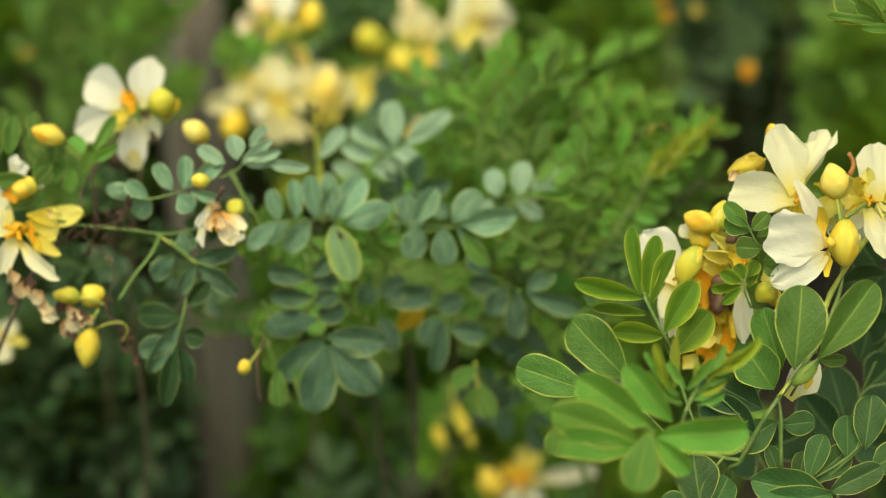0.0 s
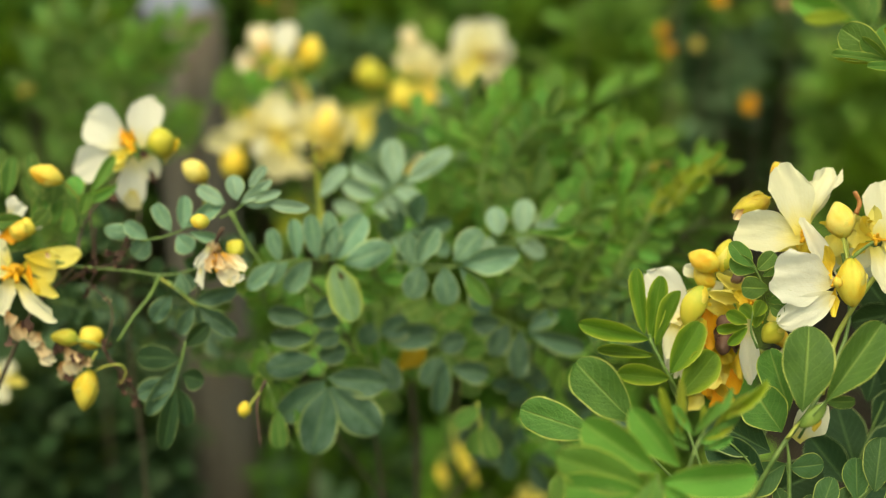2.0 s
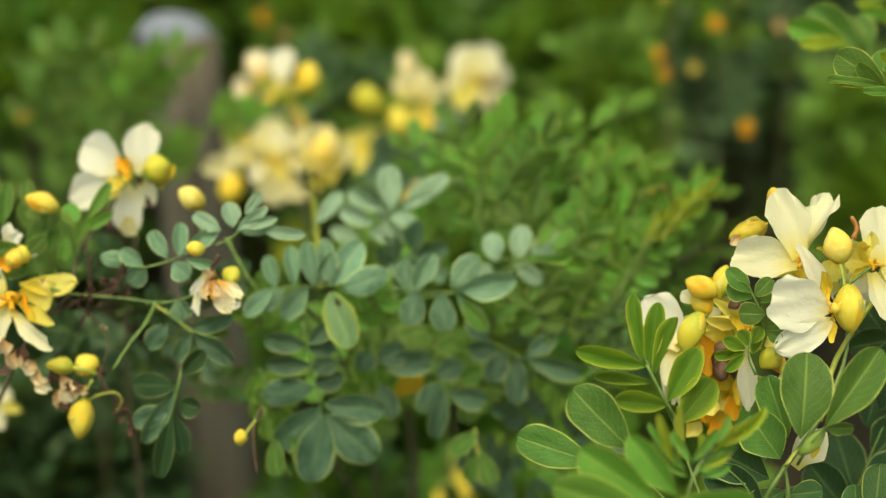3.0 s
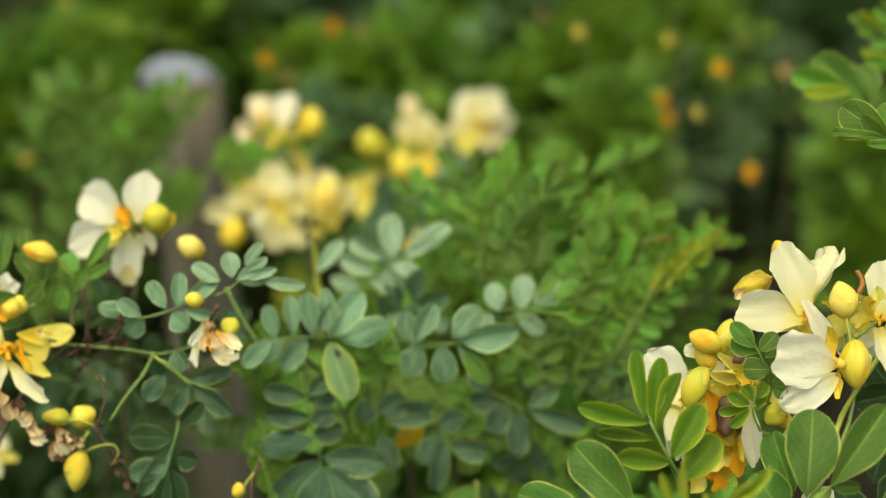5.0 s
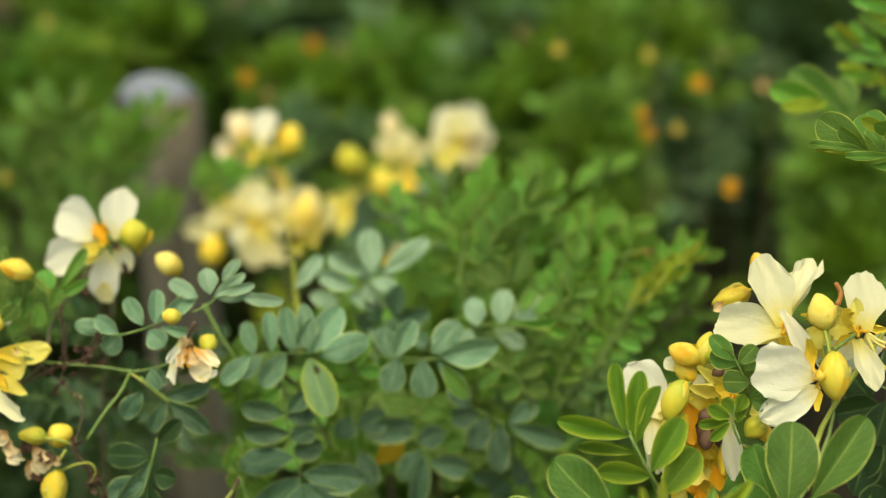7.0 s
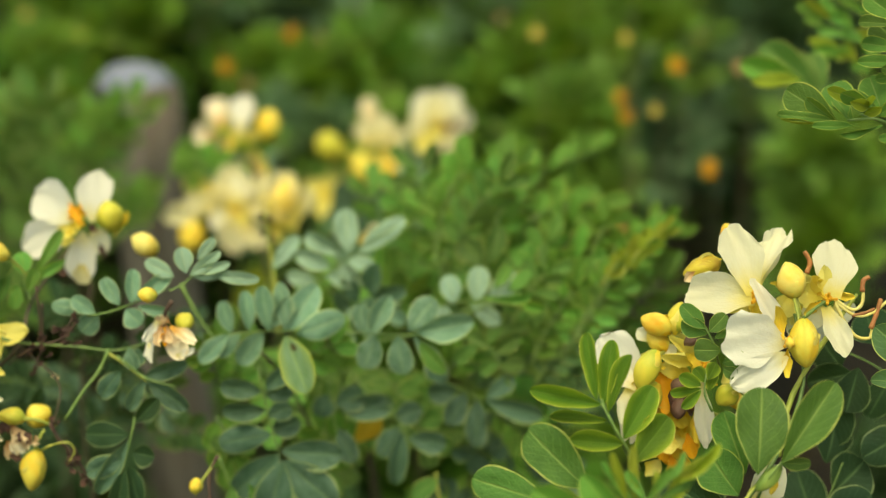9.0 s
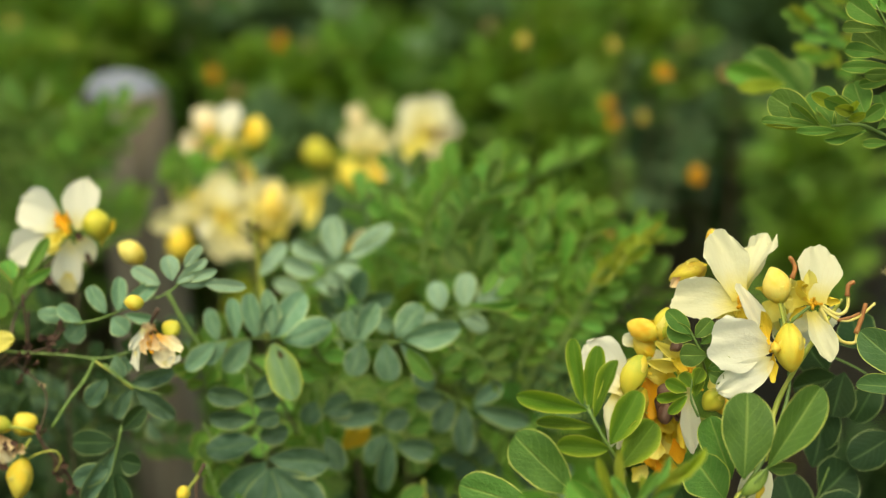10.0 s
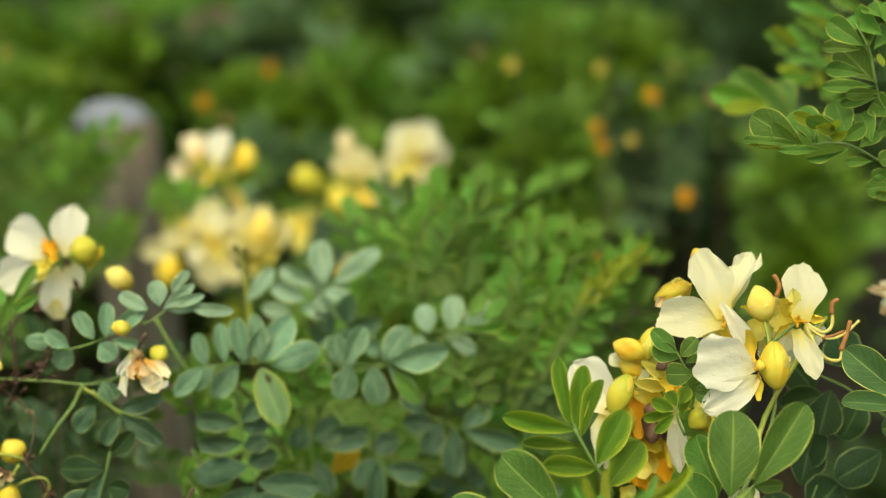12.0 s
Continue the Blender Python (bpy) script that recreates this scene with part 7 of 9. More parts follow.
frond(mid, (-0.0270, 0.5700, 0.9950), (-0.0360, 0.5620, 1.0260), 4, 0.013, 0.007, "fresh", -11, 0.003, 55, "green")
frond(mid, (0.0200, 0.5850, 0.9880), (0.0300, 0.5770, 1.0080), 5, 0.012, 0.006, "fresh", 6, 0.003, 55, "green")
frond(mid, (-0.0830, 0.5700, 0.9950), (-0.0870, 0.5620, 1.0150), 4, 0.012, 0.006, "fresh", 10, 0.003, 55, "green")
frond(mid, (-0.0220, 0.5750, 0.9460), (-0.0370, 0.5670, 0.9710), 5, 0.014, 0.008, "fresh", 4, 0.003, 55, "green")
frond(mid, (0.0390, 0.5800, 0.9730), (0.0570, 0.5720, 0.9650), 5, 0.013, 0.007, "fresh", -10, 0.003, 55, "green")
frond(mid, (-0.0820, 0.5450, 0.9900), (-0.0750, 0.5370, 0.9750), 4, 0.013, 0.008, "fresh", -6, 0.003, 55, "green")


# ---- leafy branches behind the middle one ----

inner = thing("leafy_branch", (-0.0072, 0.5838, 0.0000), "shaded branch with dark green compound leaves", "branch")
stalk("stem", inner, ((-0.0072, 0.5838, 0.0000), (-0.0074, 0.6046, 0.6902), (-0.0137, 0.6245, 0.8294), (-0.0195, 0.6316, 0.9293), (-0.0275, 0.6257, 0.9893)), 0.0012, "woody", 0.6)
stalk("stem", inner, ((-0.0137, 0.6245, 0.8294), (0.0342, 0.6270, 0.9152), (0.0498, 0.6204, 0.9731)), 0.001, "woody", 0.6)
stalk("stem", inner, ((-0.0137, 0.6245, 0.8294), (-0.0671, 0.6269, 0.9149), (-0.0819, 0.6203, 0.9727)), 0.001, "woody", 0.6)
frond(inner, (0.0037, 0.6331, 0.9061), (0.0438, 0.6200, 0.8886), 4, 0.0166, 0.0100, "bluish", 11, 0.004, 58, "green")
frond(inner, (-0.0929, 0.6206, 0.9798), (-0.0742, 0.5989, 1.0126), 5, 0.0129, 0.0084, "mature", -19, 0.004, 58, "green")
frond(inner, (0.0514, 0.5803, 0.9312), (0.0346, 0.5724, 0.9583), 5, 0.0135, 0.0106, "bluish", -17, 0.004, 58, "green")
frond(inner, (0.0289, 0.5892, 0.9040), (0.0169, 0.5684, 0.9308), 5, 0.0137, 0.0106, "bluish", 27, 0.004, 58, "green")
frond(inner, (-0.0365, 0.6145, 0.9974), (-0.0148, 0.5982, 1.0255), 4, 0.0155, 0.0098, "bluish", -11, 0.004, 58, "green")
frond(inner, (-0.0424, 0.6241, 0.9617), (-0.0126, 0.5953, 0.9658), 5, 0.0172, 0.0079, "mature", 24, 0.004, 58, "green")
frond(inner, (0.0436, 0.6618, 0.9275), (0.0796, 0.6310, 0.9308), 5, 0.0170, 0.0105, "mature", 2, 0.004, 58, "green")
frond(inner, (0.0310, 0.6652, 0.9675), (0.0686, 0.6302, 0.9657), 4, 0.0138, 0.0093, "mature", 28, 0.004, 58, "green")
frond(inner, (-0.0800, 0.6440, 0.9564), (-0.0499, 0.6184, 0.9581), 4, 0.0157, 0.0099, "mature", 0, 0.004, 58, "green")
frond(inner, (-0.0747, 0.6264, 0.9896), (-0.0582, 0.5916, 0.9696), 5, 0.0166, 0.0091, "young", -21, 0.004, 58, "green")
frond(inner, (0.0410, 0.6440, 0.9736), (0.0825, 0.6297, 0.9651), 4, 0.0136, 0.0089, "bluish", 24, 0.004, 58, "green")
frond(inner, (-0.0300, 0.6023, 0.9894), (-0.0079, 0.5762, 0.9696), 6, 0.0160, 0.0087, "mature", -12, 0.004, 58, "green")
frond(inner, (-0.0118, 0.6021, 0.9854), (0.0105, 0.5741, 0.9626), 5, 0.0132, 0.0101, "mature", 14, 0.004, 58, "green")
frond(inner, (-0.0028, 0.6505, 0.9819), (0.0019, 0.6482, 1.0057), 5, 0.0163, 0.0098, "mature", 30, 0.004, 58, "green")
frond(inner, (-0.0467, 0.6551, 0.9631), (-0.0175, 0.6252, 0.9500), 5, 0.0150, 0.0101, "mature", -8, 0.004, 58, "green")
frond(inner, (-0.0597, 0.6626, 0.9399), (-0.0381, 0.6270, 0.9234), 6, 0.0173, 0.0105, "mature", -21, 0.004, 58, "green")
frond(inner, (-0.0127, 0.6290, 0.9756), (0.0224, 0.6085, 0.9568), 6, 0.0136, 0.0100, "mature", 3, 0.004, 58, "green")
frond(inner, (0.0110, 0.6349, 0.9437), (0.0495, 0.6231, 0.9493), 4, 0.0138, 0.0095, "mature", 11, 0.004, 58, "green")
frond(inner, (0.0628, 0.5712, 0.9120), (0.0467, 0.5730, 0.9362), 6, 0.0137, 0.0079, "young", -8, 0.004, 58, "green")
frond(inner, (-0.0022, 0.6203, 0.9712), (0.0146, 0.5899, 0.9608), 6, 0.0168, 0.0098, "mature", -7, 0.004, 58, "green")
frond(inner, (0.0623, 0.6198, 0.9360), (0.0652, 0.6196, 0.9555), 5, 0.0172, 0.0101, "young", -4, 0.004, 58, "green")
frond(inner, (0.0367, 0.6240, 0.9229), (0.0461, 0.6126, 0.9443), 5, 0.0172, 0.0095, "mature", 22, 0.004, 58, "green")
frond(inner, (0.0503, 0.6469, 0.9873), (0.0278, 0.6240, 1.0130), 6, 0.0148, 0.0106, "young", -12, 0.004, 58, "green")

# twig whose shade is painted through the deep, bluish and old leaf colours
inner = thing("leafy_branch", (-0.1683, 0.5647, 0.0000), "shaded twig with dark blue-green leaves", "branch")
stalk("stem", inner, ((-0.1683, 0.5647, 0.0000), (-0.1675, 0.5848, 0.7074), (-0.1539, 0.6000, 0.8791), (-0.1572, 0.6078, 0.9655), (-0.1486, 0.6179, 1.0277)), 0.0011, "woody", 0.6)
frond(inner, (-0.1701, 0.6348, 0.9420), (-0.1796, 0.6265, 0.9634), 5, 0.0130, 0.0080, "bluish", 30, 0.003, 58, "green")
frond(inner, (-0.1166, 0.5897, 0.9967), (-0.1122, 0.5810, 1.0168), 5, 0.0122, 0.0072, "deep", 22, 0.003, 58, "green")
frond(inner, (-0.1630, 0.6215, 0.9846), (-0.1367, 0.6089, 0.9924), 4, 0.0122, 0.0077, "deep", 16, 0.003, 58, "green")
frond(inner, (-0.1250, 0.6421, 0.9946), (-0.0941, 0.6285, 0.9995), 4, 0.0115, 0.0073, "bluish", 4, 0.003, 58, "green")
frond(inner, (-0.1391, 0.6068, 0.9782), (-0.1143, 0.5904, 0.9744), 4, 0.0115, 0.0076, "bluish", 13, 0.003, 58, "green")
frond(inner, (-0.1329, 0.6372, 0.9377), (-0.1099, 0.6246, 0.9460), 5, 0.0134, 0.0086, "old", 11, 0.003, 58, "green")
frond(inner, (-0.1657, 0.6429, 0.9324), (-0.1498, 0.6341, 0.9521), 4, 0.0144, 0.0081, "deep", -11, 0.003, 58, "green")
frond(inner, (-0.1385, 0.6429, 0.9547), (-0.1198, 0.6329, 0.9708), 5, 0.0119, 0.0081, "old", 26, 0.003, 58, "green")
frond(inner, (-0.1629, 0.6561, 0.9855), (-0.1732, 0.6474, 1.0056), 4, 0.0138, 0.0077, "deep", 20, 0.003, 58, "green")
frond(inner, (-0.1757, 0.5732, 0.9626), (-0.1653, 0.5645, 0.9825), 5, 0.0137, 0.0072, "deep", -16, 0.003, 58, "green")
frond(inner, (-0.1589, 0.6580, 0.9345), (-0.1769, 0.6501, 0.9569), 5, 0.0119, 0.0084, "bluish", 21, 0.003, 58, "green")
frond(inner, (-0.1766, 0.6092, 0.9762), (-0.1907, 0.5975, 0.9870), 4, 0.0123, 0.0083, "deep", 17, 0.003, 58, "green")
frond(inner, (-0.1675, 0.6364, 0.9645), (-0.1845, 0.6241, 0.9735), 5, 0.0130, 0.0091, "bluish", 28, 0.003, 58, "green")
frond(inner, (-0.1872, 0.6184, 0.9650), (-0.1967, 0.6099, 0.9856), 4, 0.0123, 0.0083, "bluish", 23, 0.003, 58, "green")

inner = thing("leafy_shoots", (-0.2537, 0.9042, 0.0000), "fresh green shoots beside the fence post", "shoots")
stalk("stem", inner, ((-0.2537, 0.9042, 0.0000), (-0.2537, 0.9042, 0.7535), (-0.2495, 0.9432, 0.8733), (-0.2353, 0.9524, 0.9798), (-0.2271, 0.9651, 1.0188)), 0.0012, "woody", 0.6)
frond(inner, (-0.2517, 0.9524, 0.9798), (-0.2292, 0.9670, 1.0246), 6, 0.0262, 0.0107, "mature", -2, 0.004, 58, "green")
frond(inner, (-0.2476, 0.9549, 0.9876), (-0.2599, 0.9727, 1.0422), 6, 0.0262, 0.0107, "mature", 13, 0.004, 58, "green")
frond(inner, (-0.2538, 0.9410, 0.9447), (-0.2292, 0.9486, 0.9681), 6, 0.0262, 0.0107, "mature", -12, 0.004, 58, "green")
frond(inner, (-0.2497, 0.9461, 0.9603), (-0.2927, 0.9613, 1.0071), 6, 0.0262, 0.0107, "mature", -5, 0.004, 58, "green")
frond(inner, (-0.2517, 0.9359, 0.9291), (-0.2968, 0.9435, 0.9525), 6, 0.0262, 0.0107, "mature", 3, 0.004, 58, "green")
frond(inner, (-0.2476, 0.9258, 0.8979), (-0.2886, 0.9309, 0.9135), 6, 0.0262, 0.0107, "mature", 9, 0.004, 58, "green")
frond(inner, (-0.2497, 0.9587, 0.9993), (-0.2886, 0.9714, 1.0383), 6, 0.0262, 0.0107, "mature", 4, 0.004, 58, "green")
frond(inner, (-0.2517, 0.9473, 0.9642), (-0.2189, 0.9673, 1.0258), 6, 0.0213, 0.0090, "mature", -9, 0.004, 58, "green")
frond(inner, (-0.2538, 0.9423, 0.9486), (-0.2210, 0.9562, 0.9915), 6, 0.0213, 0.0090, "mature", -12, 0.004, 58, "green")
frond(inner, (-0.2558, 0.9372, 0.9330), (-0.2230, 0.9448, 0.9564), 6, 0.0213, 0.0090, "mature", -19, 0.004, 58, "green")

frond(inner, (-0.2320, 0.9550, 1.0040), (-0.1980, 0.9650, 1.0400), 6, 0.024, 0.0095, "fresh", 10, 0.004, 50, "green")
frond(inner, (-0.2450, 0.9550, 1.0000), (-0.2180, 0.9650, 1.0280), 6, 0.024, 0.0095, "fresh", -1, 0.004, 50, "green")
frond(inner, (-0.2390, 0.9550, 0.9920), (-0.2140, 0.9650, 1.0140), 5, 0.022, 0.009, "young", 4, 0.004, 50, "green")
frond(inner, (-0.2010, 0.9550, 0.9490), (-0.1920, 0.9650, 0.9740), 4, 0.018, 0.009, "fresh", 4, 0.004, 50, "green")
frond(inner, (-0.2070, 0.9550, 0.9450), (-0.2060, 0.9650, 0.9700), 4, 0.018, 0.009, "young", -1, 0.004, 50, "green")

lf = leaf(mid, ((0.0270, 0.5660, 1.0290), (0.0380, 0.5660, 1.0330), (0.0500, 0.5660, 1.0340)), 0.0005, "green")
blade(lf, "young", (0.0370, 0.5660, 1.0350), (0.0590, 0.5670, 1.0360), 0.0049, 20)
blade(lf, "young", (0.0480, 0.5700, 1.0370), (0.0600, 0.5750, 1.0440), 0.0064, 0)
blade(lf, "young", (0.0420, 0.5720, 1.0370), (0.0500, 0.5780, 1.0460), 0.0060, 0)
blade(lf, "fresh", (0.0500, 0.5660, 1.0340), (0.0640, 0.5630, 1.0300), 0.0049, 10)
frond(mid, (0.0480, 0.6050, 0.9730), (0.0370, 0.6000, 1.0130), 6, 0.017, 0.0078, "old", 8, 0.003, 62, "tender")
lf = leaf(mid, ((-0.0280, 0.6000, 1.0050), (-0.0200, 0.6000, 1.0120), (-0.0060, 0.6000, 1.0190)), 0.0005, "green")
blade(lf, "glaucous", (-0.0200, 0.6000, 1.0110), (-0.0240, 0.6060, 1.0190), 0.0078, -8)
blade(lf, "glaucous", (-0.0140, 0.6000, 1.0140), (-0.0160, 0.6060, 1.0220), 0.0073, -9)
blade(lf, "glaucous", (-0.0170, 0.6000, 1.0130), (-0.0130, 0.5950, 1.0060), 0.0084, -2)
blade(lf, "glaucous", (-0.0250, 0.6000, 1.0070), (-0.0270, 0.5940, 0.9990), 0.0078, -7)
blade(lf, "glaucous", (-0.0080, 0.6000, 1.0180), (-0.0010, 0.6040, 1.0230), 0.0073, 3)
blade(lf, "glaucous", (-0.0060, 0.6000, 1.0180), (0.0010, 0.5960, 1.0120), 0.0078, -6)

# ---- young shoots behind ----

shoots = thing("leafy_shoots", (0.0904, 0.6029, 0.0000), "fresh green shoots with narrow feathery leaflets", "shoots")
stalk("stem", shoots, ((0.0904, 0.6029, 0.0000), (0.0904, 0.6029, 0.6068), (0.0856, 0.6245, 0.8297), (0.0784, 0.6409, 0.9580), (0.0849, 0.6428, 1.0108)), 0.0012, "woody", 0.6)
stalk("stem", shoots, ((0.0856, 0.6245, 0.8297), (0.0339, 0.6408, 0.9579), (0.0211, 0.6499, 1.0326)), 0.0014, "green", 0.6)
frond(shoots, (0.0735, 0.6365, 0.9915), (0.1256, 0.6325, 1.0414), 7, 0.0175, 0.0060, "fresh", 20, 0.004, 58, "green")
frond(shoots, (0.0620, 0.6338, 0.9832), (0.1092, 0.6364, 1.0223), 7, 0.0175, 0.0065, "mature", -10, 0.004, 58, "green")
frond(shoots, (0.0766, 0.6321, 0.9777), (0.1312, 0.6429, 1.0110), 7, 0.0175, 0.0065, "mature", 10, 0.004, 58, "green")
frond(shoots, (0.0328, 0.6454, 1.0189), (0.0600, 0.7007, 1.0641), 7, 0.0175, 0.0060, "fresh", 0, 0.004, 58, "green")
frond(shoots, (0.0213, 0.6428, 1.0106), (0.0099, 0.6894, 1.0606), 7, 0.0175, 0.0065, "mature", 10, 0.004, 58, "green")
frond(shoots, (0.0240, 0.6490, 1.0298), (0.0626, 0.6719, 1.0534), 6, 0.0175, 0.0065, "young", -20, 0.004, 58, "green")
frond(shoots, (0.0618, 0.6410, 1.0053), (0.0862, 0.6425, 1.0411), 6, 0.0175, 0.0060, "fresh", 10, 0.004, 58, "green")
frond(shoots, (0.0473, 0.6428, 1.0107), (0.0098, 0.6682, 1.0421), 6, 0.0175, 0.0071, "fresh", 0, 0.004, 58, "green")
frond(shoots, (0.0736, 0.6347, 0.9860), (0.0495, 0.6337, 1.0140), 6, 0.0146, 0.0065, "mature", 0, 0.004, 58, "green")
frond(shoots, (0.0796, 0.6303, 0.9722), (0.1155, 0.6249, 0.9870), 6, 0.0163, 0.0065, "mature", 10, 0.004, 58, "green")
frond(shoots, (0.0622, 0.6293, 0.9694), (0.1022, 0.6391, 0.9524), 6, 0.0163, 0.0071, "bluish", 0, 0.004, 58, "green")
frond(shoots, (0.0326, 0.6543, 1.0463), (0.1212, 0.8191, 1.0380), 7, 0.0204, 0.0065, "fresh", 20, 0.004, 58, "green")
frond(shoots, (0.0653, 0.6221, 0.9471), (0.0325, 0.6257, 0.9895), 6, 0.0163, 0.0071, "bluish", 0, 0.004, 58, "green")
frond(shoots, (0.0891, 0.6101, 1.0038), (0.1220, 0.6237, 1.0458), 7, 0.0147, 0.0064, "fresh", 10, 0.004, 58, "green")
frond(shoots, (0.0810, 0.6118, 1.0092), (0.0990, 0.6249, 1.0494), 6, 0.0147, 0.0068, "fresh", -3, 0.004, 58, "green")
frond(shoots, (0.0971, 0.6066, 0.9932), (0.1254, 0.6166, 1.0238), 6, 0.0141, 0.0068, "mature", 18, 0.004, 58, "green")
frond(shoots, (0.0482, 0.6121, 1.0099), (0.0708, 0.6220, 1.0406), 6, 0.0141, 0.0068, "young", 15, 0.004, 58, "green")
frond(shoots, (0.0404, 0.6180, 1.0283), (0.0600, 0.6770, 1.0692), 7, 0.0164, 0.0068, "fresh", 19, 0.004, 58, "green")
frond(shoots, (0.0271, 0.6232, 1.0441), (0.0474, 0.6311, 1.0684), 6, 0.0147, 0.0068, "mature", 8, 0.004, 58, "green")
frond(shoots, (0.0533, 0.6070, 0.9942), (0.0844, 0.6194, 1.0325), 6, 0.0152, 0.0071, "fresh", 3, 0.004, 58, "green")
frond(shoots, (0.0813, 0.6152, 1.0196), (0.1113, 0.6192, 1.0319), 6, 0.0135, 0.0064, "young", 1, 0.004, 58, "green")
frond(shoots, (0.0644, 0.6086, 0.9991), (0.0920, 0.6117, 1.0089), 6, 0.0135, 0.0068, "fresh", -7, 0.004, 58, "green")
frond(shoots, (0.0706, 0.6187, 1.0302), (0.0874, 0.6714, 1.0520), 6, 0.0152, 0.0068, "fresh", 16, 0.004, 58, "green")
frond(shoots, (0.0422, 0.6054, 0.9893), (0.0620, 0.6137, 1.0148), 5, 0.0141, 0.0076, "mature", -16, 0.004, 58, "green")
frond(shoots, (0.0160, 0.6199, 1.0340), (0.0269, 0.6969, 1.0524), 6, 0.0147, 0.0076, "fresh", 1, 0.004, 58, "green")
frond(shoots, (0.0610, 0.5875, 0.9813), (0.0884, 0.5956, 1.0060), 6, 0.0126, 0.0062, "old", -17, 0.004, 58, "green")
frond(shoots, (0.0582, 0.5901, 0.9891), (0.0822, 0.6019, 1.0254), 6, 0.0132, 0.0062, "fresh", -6, 0.004, 58, "green")
frond(shoots, (0.0666, 0.5825, 0.9656), (0.0910, 0.5876, 0.9814), 5, 0.0126, 0.0067, "old", -15, 0.004, 58, "green")
frond(shoots, (0.0391, 0.5901, 0.9890), (0.0607, 0.5960, 1.0072), 5, 0.0132, 0.0067, "mature", 7, 0.004, 58, "green")
frond(shoots, (0.0472, 0.5943, 1.0020), (0.0685, 0.6044, 1.0331), 6, 0.0132, 0.0062, "mature", -13, 0.004, 58, "green")
frond(shoots, (0.0718, 0.5892, 0.9865), (0.0985, 0.6011, 1.0229), 6, 0.0132, 0.0062, "young", -12, 0.004, 58, "green")
frond(shoots, (0.0798, 0.5943, 1.0021), (0.1118, 0.6069, 1.0409), 6, 0.0132, 0.0057, "fresh", 0, 0.004, 58, "green")
frond(shoots, (0.0311, 0.5824, 0.9655), (0.0585, 0.5791, 0.9552), 4, 0.0138, 0.0082, "bluish", 19, 0.004, 58, "green")
frond(shoots, (0.0585, 0.5791, 0.9552), (0.0751, 0.5740, 0.9394), 4, 0.0138, 0.0082, "bluish", 15, 0.004, 58, "green")
frond(shoots, (0.0824, 0.5960, 1.0073), (0.1203, 0.6098, 1.0497), 6, 0.0114, 0.0054, "fresh", -17, 0.004, 58, "green")

frond(shoots, (0.0900, 0.6000, 1.0250), (0.1210, 0.6100, 1.0490), 5, 0.0119, 0.0065, "fresh", -3, 0.004, 24, "green")
frond(shoots, (0.0850, 0.6050, 1.0200), (0.1120, 0.6150, 1.0390), 5, 0.0130, 0.0070, "mature", -11, 0.004, 30, "green")
frond(shoots, (0.0410, 0.6400, 1.0190), (0.0560, 0.6500, 1.0710), 6, 0.0162, 0.0085, "young", -7, 0.004, 45, "green")
frond(shoots, (0.0320, 0.6200, 1.0140), (0.0330, 0.6300, 1.0480), 4, 0.0173, 0.0109, "mature", 9, 0.004, 50, "green")
frond(shoots, (0.0480, 0.6100, 0.9950), (0.0410, 0.6200, 1.0320), 4, 0.0173, 0.0124, "mature", 4, 0.004, 55, "green")
frond(shoots, (0.0190, 0.6600, 1.0420), (0.0330, 0.6700, 1.0660), 5, 0.0173, 0.0093, "fresh", -4, 0.004, 50, "green")
frond(shoots, (0.0630, 0.6400, 1.0480), (0.0970, 0.6500, 1.0520), 5, 0.0151, 0.0093, "fresh", 6, 0.004, 50, "green")
frond(shoots, (0.0110, 0.6800, 1.0130), (0.0020, 0.6900, 1.0490), 6, 0.017, 0.0075, "young", 5, 0.004, 55, "green")
frond(shoots, (0.0230, 0.6900, 1.0030), (0.0260, 0.7000, 1.0440), 6, 0.017, 0.0075, "fresh", 7, 0.004, 55, "green")
frond(shoots, (-0.0010, 0.7000, 1.0130), (-0.0130, 0.7100, 1.0420), 5, 0.017, 0.008, "young", -14, 0.004, 55, "green")
frond(shoots, (0.0340, 0.6800, 1.0190), (0.0420, 0.6900, 1.0550), 6, 0.016, 0.007, "young", 0, 0.004, 55, "green")
frond(shoots, (-0.0230, 0.7000, 0.9670), (-0.0390, 0.7100, 0.9900), 5, 0.018, 0.009, "young", -8, 0.004, 55, "green")
frond(shoots, (-0.0010, 0.7000, 0.9670), (-0.0140, 0.7100, 0.9950), 5, 0.018, 0.009, "fresh", -10, 0.004, 55, "green")
frond(shoots, (0.0170, 0.7000, 0.9670), (0.0080, 0.7100, 0.9940), 5, 0.018, 0.009, "young", -14, 0.004, 55, "green")
frond(shoots, (-0.0450, 0.7000, 0.9600), (-0.0550, 0.7100, 0.9800), 4, 0.018, 0.009, "fresh", 13, 0.004, 55, "green")
frond(shoots, (0.1000, 0.5800, 1.0380), (0.1180, 0.5850, 1.0570), 6, 0.0100, 0.0036, "tender", 10, 0.003, 24, "tender")
frond(shoots, (0.0910, 0.5800, 1.0340), (0.1070, 0.5850, 1.0510), 6, 0.0100, 0.0036, "tender", 10, 0.003, 24, "tender")

# ---- flowering branches further back ----

